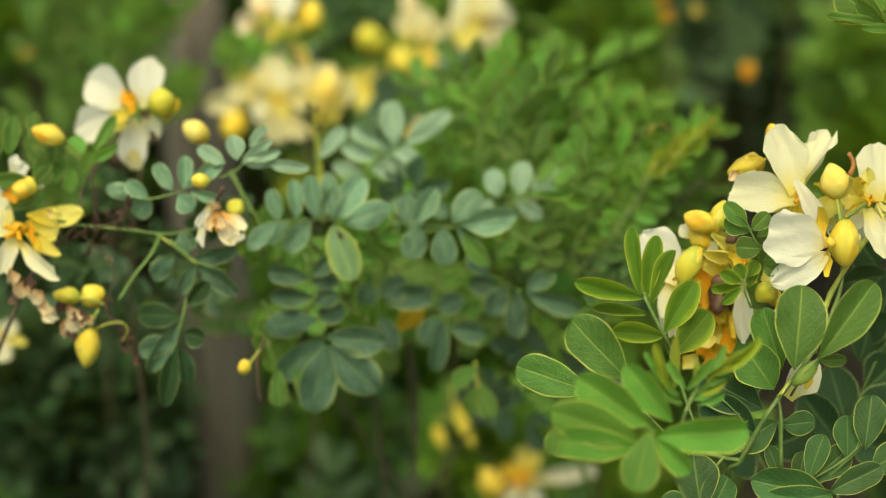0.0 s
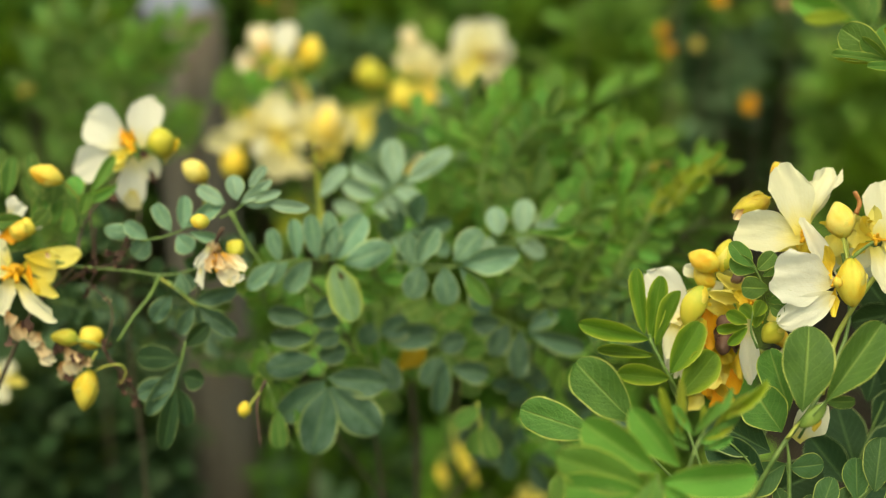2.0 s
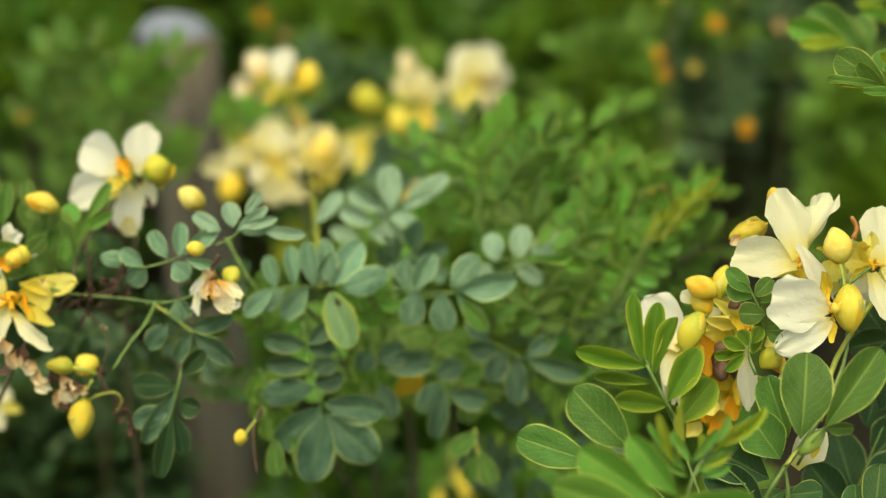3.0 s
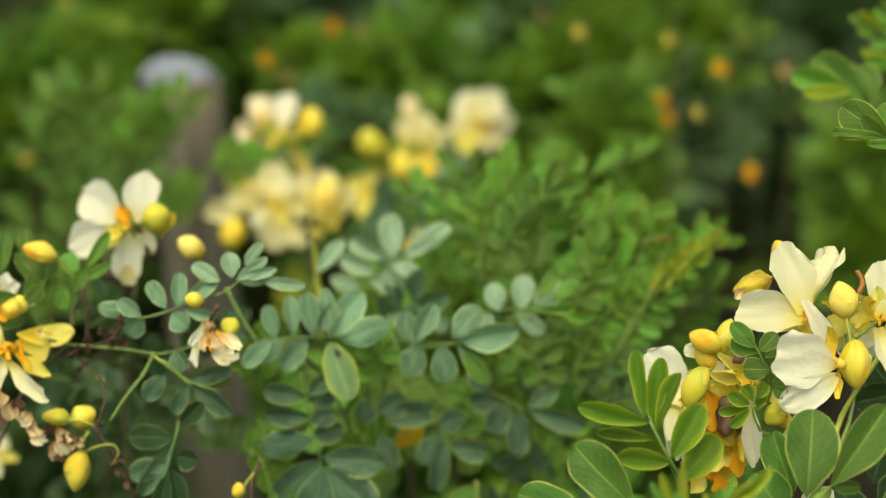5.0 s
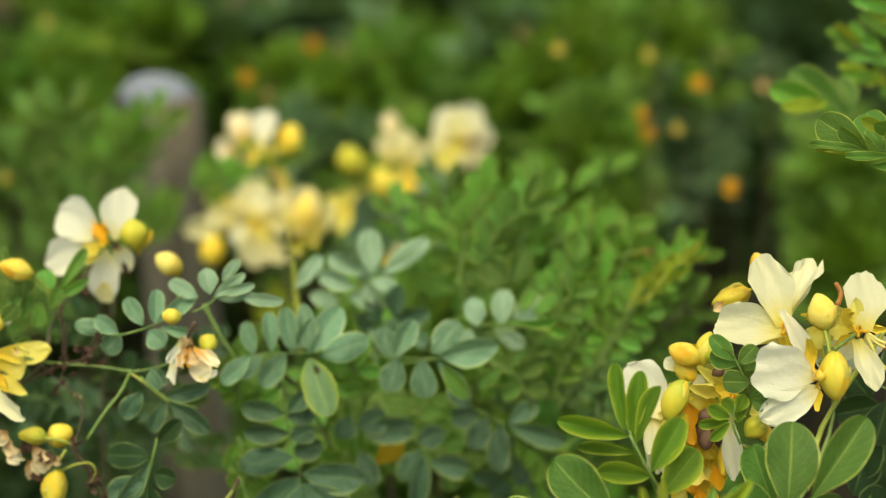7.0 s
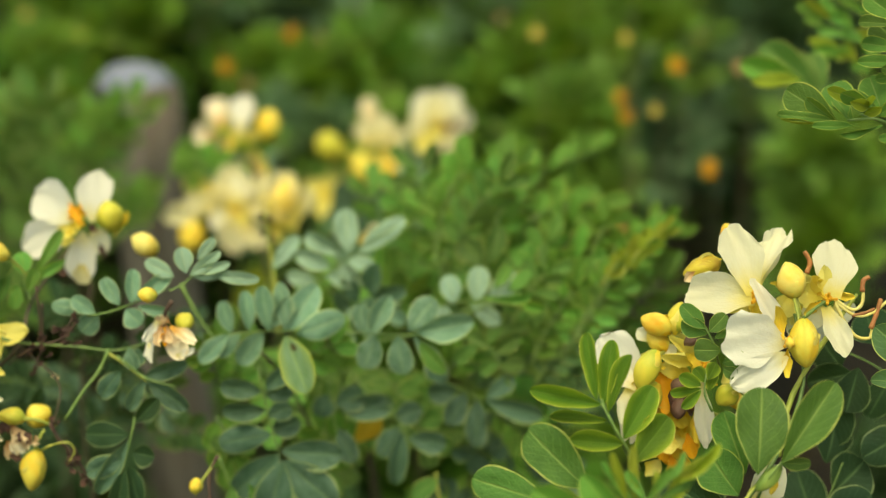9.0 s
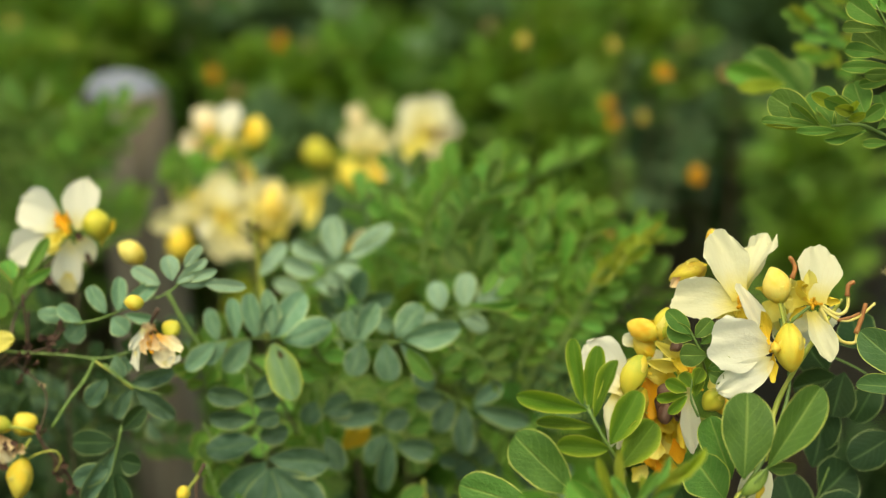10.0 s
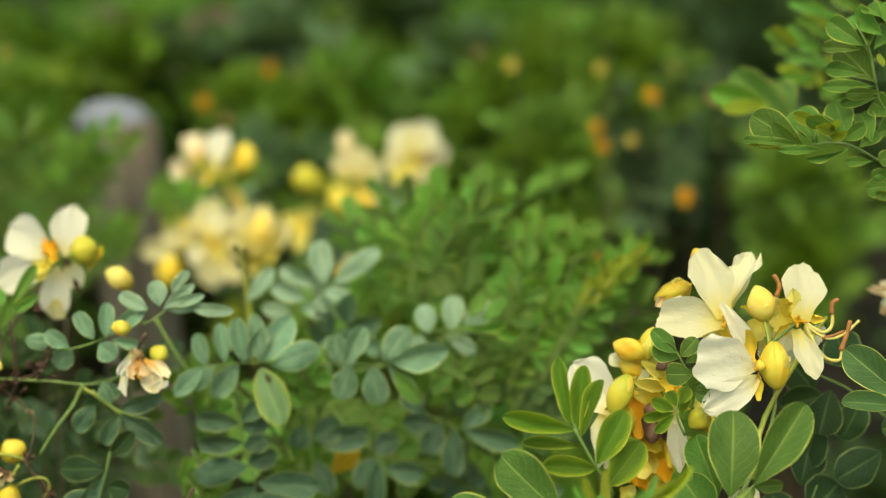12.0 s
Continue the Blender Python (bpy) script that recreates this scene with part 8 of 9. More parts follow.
rear = thing("flowering_branch", (-0.1091, 0.7814, 0.0000), "branch behind with pale yellow flowers and round buds", "branch", "flowering branches")
stalk("stem", rear, ((-0.1091, 0.7814, 0.0000), (-0.1091, 0.7814, 0.5317), (-0.0893, 0.8381, 0.7841), (-0.0881, 0.8417, 0.9514), (-0.1094, 0.8775, 0.9836), (-0.1158, 0.9200, 1.0361)), 0.0012, "woody", 0.6)
stalk("stem", mid, ((-0.0600, 0.6200, 0.9990), (-0.0620, 0.6200, 1.0110), (-0.0620, 0.6200, 1.0260), (-0.0630, 0.6200, 1.0470)), 0.0009, "tender", 0.8)
stalk("withered_twig", mid, ((-0.0630, 0.6200, 1.0460), (-0.0630, 0.6200, 1.0520), (-0.0650, 0.6200, 1.0560), (-0.0630, 0.6200, 1.0580)), 0.0009, "dry", 0.9)
fl = flower(rear, (-0.1100, 0.8720, 0.9900), (0, -1, 0.3), 0.0053, 0)
petal(fl, "butter", (-0.1110, 0.8700, 0.9910), (-0.1160, 0.8840, 1.0190), 0.0197, -21)
petal(fl, "butter", (-0.1140, 0.8800, 0.9900), (-0.1310, 0.8870, 1.0040), 0.0153, -20)
petal(fl, "butter", (-0.1230, 0.8750, 0.9900), (-0.1610, 0.8730, 0.9870), 0.0152, 9)
petal(fl, "butter", (-0.1250, 0.8700, 0.9950), (-0.1460, 0.8710, 0.9970), 0.0136, 4)
petal(fl, "yellow", (-0.1270, 0.8820, 1.0000), (-0.1480, 0.8850, 1.0070), 0.0154, -1)
petal(fl, "butter", (-0.1090, 0.8600, 0.9910), (-0.1130, 0.8480, 0.9680), 0.0240, -12)
petal(fl, "butter", (-0.1060, 0.8580, 0.9890), (-0.0890, 0.8490, 0.9720), 0.0149, 25)
petal(fl, "butter", (-0.1090, 0.8700, 0.9930), (-0.0860, 0.8760, 1.0060), 0.0189, -6)
petal(fl, "butter", (-0.1060, 0.8640, 0.9930), (-0.0880, 0.8650, 0.9950), 0.0165, -1)
petal(fl, "cream", (-0.1110, 0.8660, 0.9960), (-0.1040, 0.8750, 1.0140), 0.0166, -11)
petal(fl, "cream", (-0.1140, 0.8640, 0.9910), (-0.1280, 0.8600, 0.9830), 0.0150, 23)
petal(fl, "yellow", (-0.1070, 0.8560, 0.9960), (-0.1050, 0.8500, 0.9850), 0.0074, 6)
petal(fl, "sepal", (-0.1100, 0.8560, 0.9930), (-0.1160, 0.8590, 0.9980), 0.0060, 0)
petal(fl, "cream", (-0.1060, 0.8620, 0.9860), (-0.1020, 0.8540, 0.9700), 0.0135, -19)
petal(fl, "butter", (-0.1150, 0.8740, 0.9940), (-0.1240, 0.8830, 1.0120), 0.0137, -21)
fl = flower(rear, (-0.0840, 0.8680, 0.9840), (0, -1, 0.3), 0.0045, 0)
bud(rear, "pale", (-0.0840, 0.8660, 0.9800), (-0.0720, 0.8660, 1.0140), 0.0279)
petal(fl, "butter", (-0.0850, 0.8600, 0.9850), (-0.0840, 0.8740, 1.0120), 0.0210, -18)
petal(fl, "butter", (-0.0800, 0.8580, 0.9840), (-0.0640, 0.8690, 1.0050), 0.0164, 14)
petal(fl, "yellow", (-0.0830, 0.8540, 0.9830), (-0.0680, 0.8590, 0.9920), 0.0186, -2)
petal(fl, "butter", (-0.0830, 0.8520, 0.9890), (-0.0770, 0.8660, 1.0170), 0.0185, 7)
petal(fl, "yellow", (-0.0860, 0.8600, 0.9810), (-0.0840, 0.8560, 0.9730), 0.0127, 2)
petal(fl, "yellow", (-0.0910, 0.8900, 1.0050), (-0.1040, 0.8990, 1.0250), 0.0101, 1)
petal(fl, "withered", (-0.0930, 0.8880, 1.0070), (-0.1070, 0.8940, 1.0180), 0.0062, 20)
bud(rear, "yellow", (-0.1420, 0.8660, 0.9620), (-0.1410, 0.8660, 0.9850), 0.0173, stem=(-0.1350, 0.8700, 0.9890))
petal(fl, "yellow", (-0.0510, 0.9200, 0.9850), (-0.0690, 0.9250, 0.9960), 0.0176, 24)
petal(fl, "yellow", (-0.0550, 0.9200, 0.9930), (-0.0570, 0.9100, 0.9710), 0.0136, 3)
fl = flower(rear, (-0.1140, 0.8960, 1.0350), (0, -1, 0.3), 0.0051, 0)
petal(fl, "white_round", (-0.1080, 0.8920, 1.0380), (-0.1050, 0.9040, 1.0620), 0.0179, -21)
petal(fl, "faded", (-0.1220, 0.9020, 1.0390), (-0.1290, 0.9110, 1.0580), 0.0157, 15)
petal(fl, "faded", (-0.1250, 0.8920, 1.0340), (-0.1410, 0.8950, 1.0400), 0.0132, -13)
petal(fl, "butter", (-0.1170, 0.9040, 1.0390), (-0.1190, 0.9110, 1.0530), 0.0079, 15)
petal(fl, "yellow", (-0.1140, 0.8820, 1.0340), (-0.1100, 0.8860, 1.0420), 0.0115, -6)
petal(fl, "sepal", (-0.1180, 0.8820, 1.0340), (-0.1120, 0.8810, 1.0310), 0.0077, 5)
petal(fl, "butter", (-0.1220, 0.8960, 1.0120), (-0.1210, 0.9060, 1.0310), 0.0101, 2)
petal(fl, "butter", (-0.1230, 0.9040, 1.0330), (-0.1340, 0.9100, 1.0460), 0.0079, -18)
petal(fl, "yellow", (-0.1060, 0.8920, 1.0320), (-0.0980, 0.8960, 1.0390), 0.0093, 10)
blade(rear, "young", (-0.1240, 0.8980, 1.0190), (-0.1510, 0.9060, 1.0300), 0.0117, -10)
blade(rear, "young", (-0.1280, 0.8980, 1.0150), (-0.1560, 0.8980, 1.0150), 0.0133, -4)
blade(rear, "young", (-0.1260, 0.8980, 1.0150), (-0.1470, 0.8920, 1.0070), 0.0117, 12)
blade(rear, "tender", (-0.1220, 0.8980, 1.0210), (-0.1380, 0.9030, 1.0290), 0.0109, -10)
blade(rear, "tender", (-0.1160, 0.8980, 1.0270), (-0.1010, 0.9000, 1.0300), 0.0102, -10)
blade(rear, "young", (-0.1210, 0.8980, 1.0150), (-0.1360, 0.9020, 1.0210), 0.0117, 7)
blade(rear, "young", (-0.1090, 0.8980, 1.0210), (-0.0970, 0.9030, 1.0290), 0.0102, -11)
blade(rear, "young", (-0.1170, 0.8980, 1.0110), (-0.1280, 0.8910, 1.0010), 0.0109, -5)
blade(rear, "tender", (-0.1240, 0.8980, 1.0310), (-0.1180, 0.9090, 1.0470), 0.0094, 0)
blade(rear, "young", (-0.1070, 0.8980, 1.0150), (-0.0870, 0.9100, 1.0320), 0.0109, 12)
bud(rear, "yellow", (-0.0930, 0.9050, 1.0280), (-0.0890, 0.9050, 1.0510), 0.0181, stem=(-0.1020, 0.9090, 1.0220))
lf = leaf(rear, ((-0.1093, 0.8846, 1.0053), (-0.1360, 0.8881, 1.0161), (-0.1513, 0.8892, 1.0196)), 0.001, "green")
blade(lf, "fresh", (-0.1361, 0.8889, 1.0159), (-0.1533, 0.8937, 1.0283), 0.0099, 0)
blade(lf, "fresh", (-0.1400, 0.8892, 1.0158), (-0.1574, 0.8897, 1.0137), 0.0099, 0)
blade(lf, "fresh", (-0.1322, 0.8878, 1.0142), (-0.1458, 0.8842, 1.0022), 0.0099, 0)
blade(lf, "fresh", (-0.1281, 0.8862, 1.0166), (-0.1315, 0.8896, 1.0332), 0.0098, 0)
blade(lf, "fresh", (-0.1246, 0.8885, 1.0160), (-0.1094, 0.8878, 1.0123), 0.0099, 0)
blade(lf, "fresh", (-0.1204, 0.8834, 1.0095), (-0.1011, 0.8835, 1.0174), 0.0098, 0)
blade(lf, "fresh", (-0.1281, 0.8852, 1.0129), (-0.1164, 0.8883, 1.0278), 0.0099, 0)
blade(lf, "fresh", (-0.1438, 0.8899, 1.0175), (-0.1555, 0.8924, 1.0208), 0.0084, 0)
lf = leaf(rear, ((-0.0734, 0.7275, 0.9905), (-0.0982, 0.8610, 0.9326), (-0.1097, 0.8598, 0.9289)), 0.001, "green")
blade(lf, "tender", (-0.0979, 0.8613, 0.9407), (-0.1131, 0.8550, 0.9286), 0.0151, 0)
blade(lf, "tender", (-0.0921, 0.8627, 0.9443), (-0.1053, 0.8620, 0.9485), 0.0136, 0)
blade(lf, "tender", (-0.0941, 0.8591, 0.9333), (-0.1016, 0.8538, 0.9230), 0.0136, 0)
blade(lf, "tender", (-0.0983, 0.8663, 0.9430), (-0.0869, 0.8644, 0.9314), 0.0114, 0)
frond(rear, (-0.1686, 1.1238, 0.8828), (-0.1268, 1.0886, 0.9090), 5, 0.0174, 0.0092, "glaucous", 25, 0.004, 58, "green")
frond(rear, (-0.1985, 1.1369, 0.9228), (-0.1719, 1.1305, 0.9385), 4, 0.0179, 0.0097, "glaucous", 22, 0.004, 58, "green")
frond(rear, (-0.0550, 1.1355, 0.9188), (-0.0386, 1.1233, 0.9600), 4, 0.0166, 0.0105, "fresh", -16, 0.004, 58, "green")
frond(rear, (-0.0605, 1.1485, 0.9587), (-0.0248, 1.1034, 0.9641), 5, 0.0155, 0.0081, "fresh", 5, 0.004, 58, "green")
frond(rear, (-0.0372, 1.1426, 0.9404), (0.0020, 1.1402, 0.9384), 4, 0.0142, 0.0090, "glaucous", -13, 0.004, 58, "green")
frond(rear, (-0.1352, 1.1461, 0.9512), (-0.1116, 1.1500, 0.9709), 5, 0.0151, 0.0091, "mature", -24, 0.004, 58, "green")
frond(rear, (-0.0431, 1.1457, 0.9499), (0.0109, 1.0971, 0.9716), 4, 0.0162, 0.0099, "glaucous", 11, 0.004, 58, "green")
frond(rear, (-0.0853, 1.1294, 0.8998), (-0.0531, 1.0909, 0.9238), 5, 0.0175, 0.0086, "mature", -10, 0.004, 58, "green")
frond(rear, (-0.1795, 1.1493, 0.9612), (-0.1227, 1.1153, 0.9638), 4, 0.0168, 0.0103, "glaucous", 1, 0.004, 58, "green")
frond(rear, (-0.0275, 1.1455, 0.9495), (0.0057, 1.1119, 0.9584), 5, 0.0167, 0.0104, "glaucous", -15, 0.004, 58, "green")
frond(rear, (-0.0941, 1.1342, 0.9146), (-0.0823, 1.0961, 0.9594), 5, 0.0139, 0.0084, "mature", -23, 0.004, 58, "green")
frond(rear, (-0.1205, 1.1451, 0.9482), (-0.1556, 1.1433, 0.9600), 4, 0.0171, 0.0091, "mature", -17, 0.004, 58, "green")
frond(rear, (-0.0197, 1.1307, 0.9039), (0.0131, 1.0911, 0.9174), 5, 0.0173, 0.0103, "glaucous", 6, 0.004, 58, "green")
frond(rear, (-0.0906, 1.1174, 0.8628), (-0.0960, 1.0899, 0.9028), 4, 0.0154, 0.0080, "fresh", -9, 0.004, 58, "green")
frond(rear, (-0.0882, 1.1258, 0.8888), (-0.0382, 1.0849, 0.8905), 5, 0.0171, 0.0101, "glaucous", -17, 0.004, 58, "green")
frond(rear, (-0.1726, 1.1358, 0.9196), (-0.1986, 1.1327, 0.9469), 4, 0.0176, 0.0096, "glaucous", -6, 0.004, 58, "green")
frond(rear, (-0.0984, 1.1389, 0.9290), (-0.0781, 1.1024, 0.9601), 4, 0.0176, 0.0082, "fresh", 13, 0.004, 58, "green")
frond(rear, (-0.0662, 1.1164, 0.8598), (-0.0123, 1.0665, 0.8767), 5, 0.0176, 0.0088, "glaucous", 20, 0.004, 58, "green")
frond(rear, (-0.1560, 1.1126, 0.8481), (-0.1129, 1.0811, 0.8810), 4, 0.0151, 0.0103, "mature", 7, 0.004, 58, "green")
frond(rear, (-0.0489, 1.1321, 0.9083), (-0.0167, 1.0906, 0.9419), 5, 0.0181, 0.0085, "glaucous", -21, 0.004, 58, "green")

rear = thing("flowering_branch", (-0.0100, 0.8995, 0.0000), "branch behind with a cluster of cream flowers above yellow buds", "branch", "flowering branches")
stalk("stem", rear, ((-0.0100, 0.8995, 0.0000), (-0.0100, 0.8995, 0.4265), (0.0078, 1.0039, 0.7480), (-0.0198, 1.0085, 0.9181), (-0.0199, 1.0235, 0.9643), (0.0254, 1.0801, 0.9823)), 0.0012, "woody", 0.6)
fl = flower(rear, (-0.0180, 1.0200, 1.0030), (0, -1, 0.3), 0.0062, 0)
petal(fl, "butter", (-0.0180, 1.0200, 1.0000), (-0.0310, 1.0280, 1.0160), 0.0222, -4)
petal(fl, "butter", (-0.0170, 1.0200, 1.0000), (-0.0070, 1.0260, 1.0120), 0.0204, -9)
petal(fl, "butter", (-0.0190, 1.0100, 0.9990), (-0.0180, 1.0210, 1.0210), 0.0193, 9)
petal(fl, "butter", (-0.0170, 1.0200, 1.0060), (0.0000, 1.0160, 0.9990), 0.0178, -25)
petal(fl, "yellow", (-0.0170, 1.0150, 1.0020), (-0.0070, 1.0070, 0.9870), 0.0212, 20)
petal(fl, "faded", (-0.0210, 1.0300, 1.0080), (-0.0290, 1.0420, 1.0310), 0.0134, -15)
petal(fl, "butter", (-0.0250, 1.0320, 1.0090), (-0.0220, 1.0410, 1.0270), 0.0099, -25)
petal(fl, "yellow", (-0.0210, 1.0200, 1.0000), (-0.0360, 1.0210, 1.0020), 0.0195, 16)
petal(fl, "yellow", (-0.0130, 1.0140, 0.9940), (-0.0120, 1.0010, 0.9680), 0.0176, -6)
petal(fl, "yellow", (-0.0210, 1.0100, 0.9950), (-0.0230, 1.0020, 0.9790), 0.0158, -18)
petal(fl, "sepal", (-0.0080, 1.0120, 0.9900), (-0.0180, 1.0020, 0.9710), 0.0106, 9)
bud(rear, "yellow", (-0.0310, 1.0050, 0.9690), (-0.0350, 1.0050, 0.9950), 0.0201, stem=(-0.0250, 1.0090, 0.9950))
bud(rear, "green", (-0.0560, 0.9900, 0.9910), (-0.0540, 0.9900, 1.0160), 0.0215, stem=(-0.0510, 0.9940, 0.9770))
bud(rear, "green", (-0.0500, 1.0000, 0.9890), (-0.0460, 1.0000, 1.0050), 0.0131, stem=(-0.0480, 1.0040, 0.9790))
fl = flower(rear, (0.0250, 1.0200, 1.0120), (0, -1, 0.3), 0.0053, 0)
petal(fl, "cream", (0.0250, 1.0200, 1.0110), (0.0120, 1.0320, 1.0350), 0.0257, -18)
petal(fl, "cream", (0.0270, 1.0250, 1.0110), (0.0420, 1.0360, 1.0340), 0.0250, 6)
petal(fl, "faded", (0.0280, 1.0200, 1.0110), (0.0490, 1.0170, 1.0050), 0.0231, 25)
petal(fl, "cream", (0.0270, 1.0300, 1.0100), (0.0530, 1.0340, 1.0180), 0.0197, 20)
petal(fl, "butter", (0.0240, 1.0250, 1.0090), (0.0050, 1.0280, 1.0150), 0.0223, 13)
petal(fl, "yellow", (0.0230, 1.0140, 1.0090), (0.0150, 1.0060, 0.9930), 0.0247, 5)
petal(fl, "butter", (0.0250, 1.0100, 1.0150), (0.0240, 1.0210, 1.0350), 0.0193, 8)
petal(fl, "butter", (0.0260, 1.0160, 1.0090), (0.0340, 1.0080, 0.9930), 0.0195, -21)
petal(fl, "yellow", (0.0250, 1.0060, 1.0140), (0.0220, 1.0010, 1.0050), 0.0131, 8)
petal(fl, "butter", (0.0240, 1.0060, 1.0200), (0.0320, 1.0100, 1.0280), 0.0158, -10)
petal(fl, "yellow", (-0.0480, 1.0800, 0.9460), (-0.0670, 1.0850, 0.9570), 0.0188, 1)
petal(fl, "yellow", (-0.0440, 1.0800, 0.9390), (-0.0500, 1.0860, 0.9520), 0.0141, -7)
lf = leaf(rear, ((-0.0110, 1.0153, 0.9391), (-0.0376, 1.0194, 0.9516), (-0.0597, 1.0193, 0.9516)), 0.001, "green")
blade(lf, "bluish", (-0.0375, 1.0179, 0.9521), (-0.0551, 1.0204, 0.9649), 0.0263, 0)
blade(lf, "bluish", (-0.0419, 1.0165, 0.9502), (-0.0639, 1.0108, 0.9403), 0.0263, 0)
blade(lf, "bluish", (-0.0288, 1.0196, 0.9470), (-0.0377, 1.0143, 0.9255), 0.0265, 0)
blade(lf, "bluish", (-0.0198, 1.0149, 0.9438), (0.0024, 1.0077, 0.9277), 0.0307, 0)
blade(lf, "bluish", (-0.0154, 1.0183, 0.9429), (0.0067, 1.0226, 0.9509), 0.0265, 0)
blade(lf, "bluish", (-0.0243, 1.0188, 0.9473), (-0.0111, 1.0251, 0.9638), 0.0220, 0)

rear = thing("flowering_branch", (0.0492, 0.7948, 0.0000), "low branch behind with a cream flower and a drooping yellow bud", "branch", "flowering branches")
stalk("stem", rear, ((0.0492, 0.7948, 0.0000), (0.0492, 0.7948, 0.5729), (0.0593, 0.8068, 0.6878), (0.0457, 0.7971, 0.7359), (0.0138, 0.7879, 0.7858), (0.0023, 0.7950, 0.8076)), 0.0012, "woody", 0.6)
bud(rear, "yellow", (0.0053, 0.7950, 0.8036), (0.0214, 0.7831, 0.7741), 0.0085, (0.0061, 0.7974, 0.8149))
bud(rear, "yellow", (-0.0052, 0.8105, 0.7752), (0.0016, 0.8044, 0.7604), 0.0080, (0.0064, 0.8117, 0.7810))
fl = flower(rear, (0.0574, 0.7995, 0.7435), (0, -1, 0.3), 0.0091, 3)
petal(fl, "cream", (0.0574, 0.7983, 0.7397), (0.1082, 0.8008, 0.7474), 0.0118, 0)
petal(fl, "cream", (0.0574, 0.7977, 0.7379), (0.0693, 0.7922, 0.7209), 0.0148, 0)
petal(fl, "yellow", (0.0574, 0.7995, 0.7435), (0.0553, 0.8056, 0.7624), 0.0148, 0)
petal(fl, "sepal", (0.0535, 0.7995, 0.7435), (0.0378, 0.8007, 0.7472), 0.0148, 0)
petal(fl, "orange", (0.0554, 0.7995, 0.7435), (0.0477, 0.7958, 0.7322), 0.0148, 0)
petal(fl, "cream", (0.0555, 0.7983, 0.7397), (0.0419, 0.7921, 0.7208), 0.0118, 0)
petal(fl, "yellow", (0.0574, 0.7995, 0.7435), (0.0670, 0.8044, 0.7586), 0.0118, 0)
bud(rear, "orange", (0.0419, 0.7946, 0.7284), (0.0261, 0.8007, 0.7472), 0.0190, (0.0457, 0.7958, 0.7321))

rear = thing("flowering_branch", (-0.2821, 0.6240, 0.0000), "low branch behind with a pale yellow flower", "branch", "flowering branches")
stalk("stem", rear, ((-0.2821, 0.6240, 0.0000), (-0.2821, 0.6240, 0.6719), (-0.2551, 0.6340, 0.8586), (-0.2445, 0.6532, 0.9180)), 0.0012, "woody", 0.6)
fl = flower(rear, (-0.2445, 0.6542, 0.9209), (0, -1, 0.3), 0.0060, 2)
petal(fl, "yellow", (-0.2445, 0.6542, 0.9209), (-0.2268, 0.6525, 0.9157), 0.0084, 0)
petal(fl, "cream", (-0.2445, 0.6542, 0.9209), (-0.2321, 0.6561, 0.9268), 0.0093, 0)
petal(fl, "yellow", (-0.2445, 0.6542, 0.9209), (-0.2535, 0.6571, 0.9297), 0.0117, 0)
petal(fl, "cream", (-0.2445, 0.6542, 0.9209), (-0.2386, 0.6494, 0.9062), 0.0117, 0)

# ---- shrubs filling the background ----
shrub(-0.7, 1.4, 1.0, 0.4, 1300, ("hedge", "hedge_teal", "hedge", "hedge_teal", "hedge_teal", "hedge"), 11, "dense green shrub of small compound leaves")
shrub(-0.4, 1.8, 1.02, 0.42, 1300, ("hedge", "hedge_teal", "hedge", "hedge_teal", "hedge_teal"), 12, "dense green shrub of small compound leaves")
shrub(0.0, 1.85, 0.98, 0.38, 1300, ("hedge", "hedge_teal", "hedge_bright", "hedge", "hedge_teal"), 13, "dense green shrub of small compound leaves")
shrub(-0.9, 2.2, 0.92, 0.5, 1000, ("hedge_bright", "hedge"), 14, "dense green shrub of small compound leaves")
shrub(0.95, 1.6, 0.84, 0.3, 1200, ("hedge", "hedge_teal", "hedge"), 15, "dense green shrub of small compound leaves")
shrub(-0.2, 2.6, 1.08, 0.5, 1100, ("hedge", "hedge_teal"), 20, "dense green shrub of small compound leaves")
shrub(-1.3, 3.0, 0.75, 0.5, 900, ("hedge", "hedge_bright"), 23, "dense green shrub of small compound leaves")
shrub(0.1, 3.3, 1.05, 0.6, 1000, ("hedge_teal", "hedge"), 24, "shaded shrub of dark green compound leaves")
shrub(-0.8, 3.6, 0.92, 0.6, 800, ("hedge", "hedge_teal"), 26, "dense green shrub of small compound leaves")
shrub(0.0, 1.3, 0.8, 0.14, 420, ("hedge", "hedge_teal"), 31, "dense green shrub of small compound leaves")
shrub(-0.4, 1.25, 0.62, 0.13, 160, ("hedge_teal",), 32, "dense green shrub of small compound leaves")
shrub(0.12, 1.25, 0.8, 0.16, 480, ("hedge_bright", "hedge"), 33, "dense green shrub of small compound leaves")
# dark shrubs: the background's shade is put into their leaf colour
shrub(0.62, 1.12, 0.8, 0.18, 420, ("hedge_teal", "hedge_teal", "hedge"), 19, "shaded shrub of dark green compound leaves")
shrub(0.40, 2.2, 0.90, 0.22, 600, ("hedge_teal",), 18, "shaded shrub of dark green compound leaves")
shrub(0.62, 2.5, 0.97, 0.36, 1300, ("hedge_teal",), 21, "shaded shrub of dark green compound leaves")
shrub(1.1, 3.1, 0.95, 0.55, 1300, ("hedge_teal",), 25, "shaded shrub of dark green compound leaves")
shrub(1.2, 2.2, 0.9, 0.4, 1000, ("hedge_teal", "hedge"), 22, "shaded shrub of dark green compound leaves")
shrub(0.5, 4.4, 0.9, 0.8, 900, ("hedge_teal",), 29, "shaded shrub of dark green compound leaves")
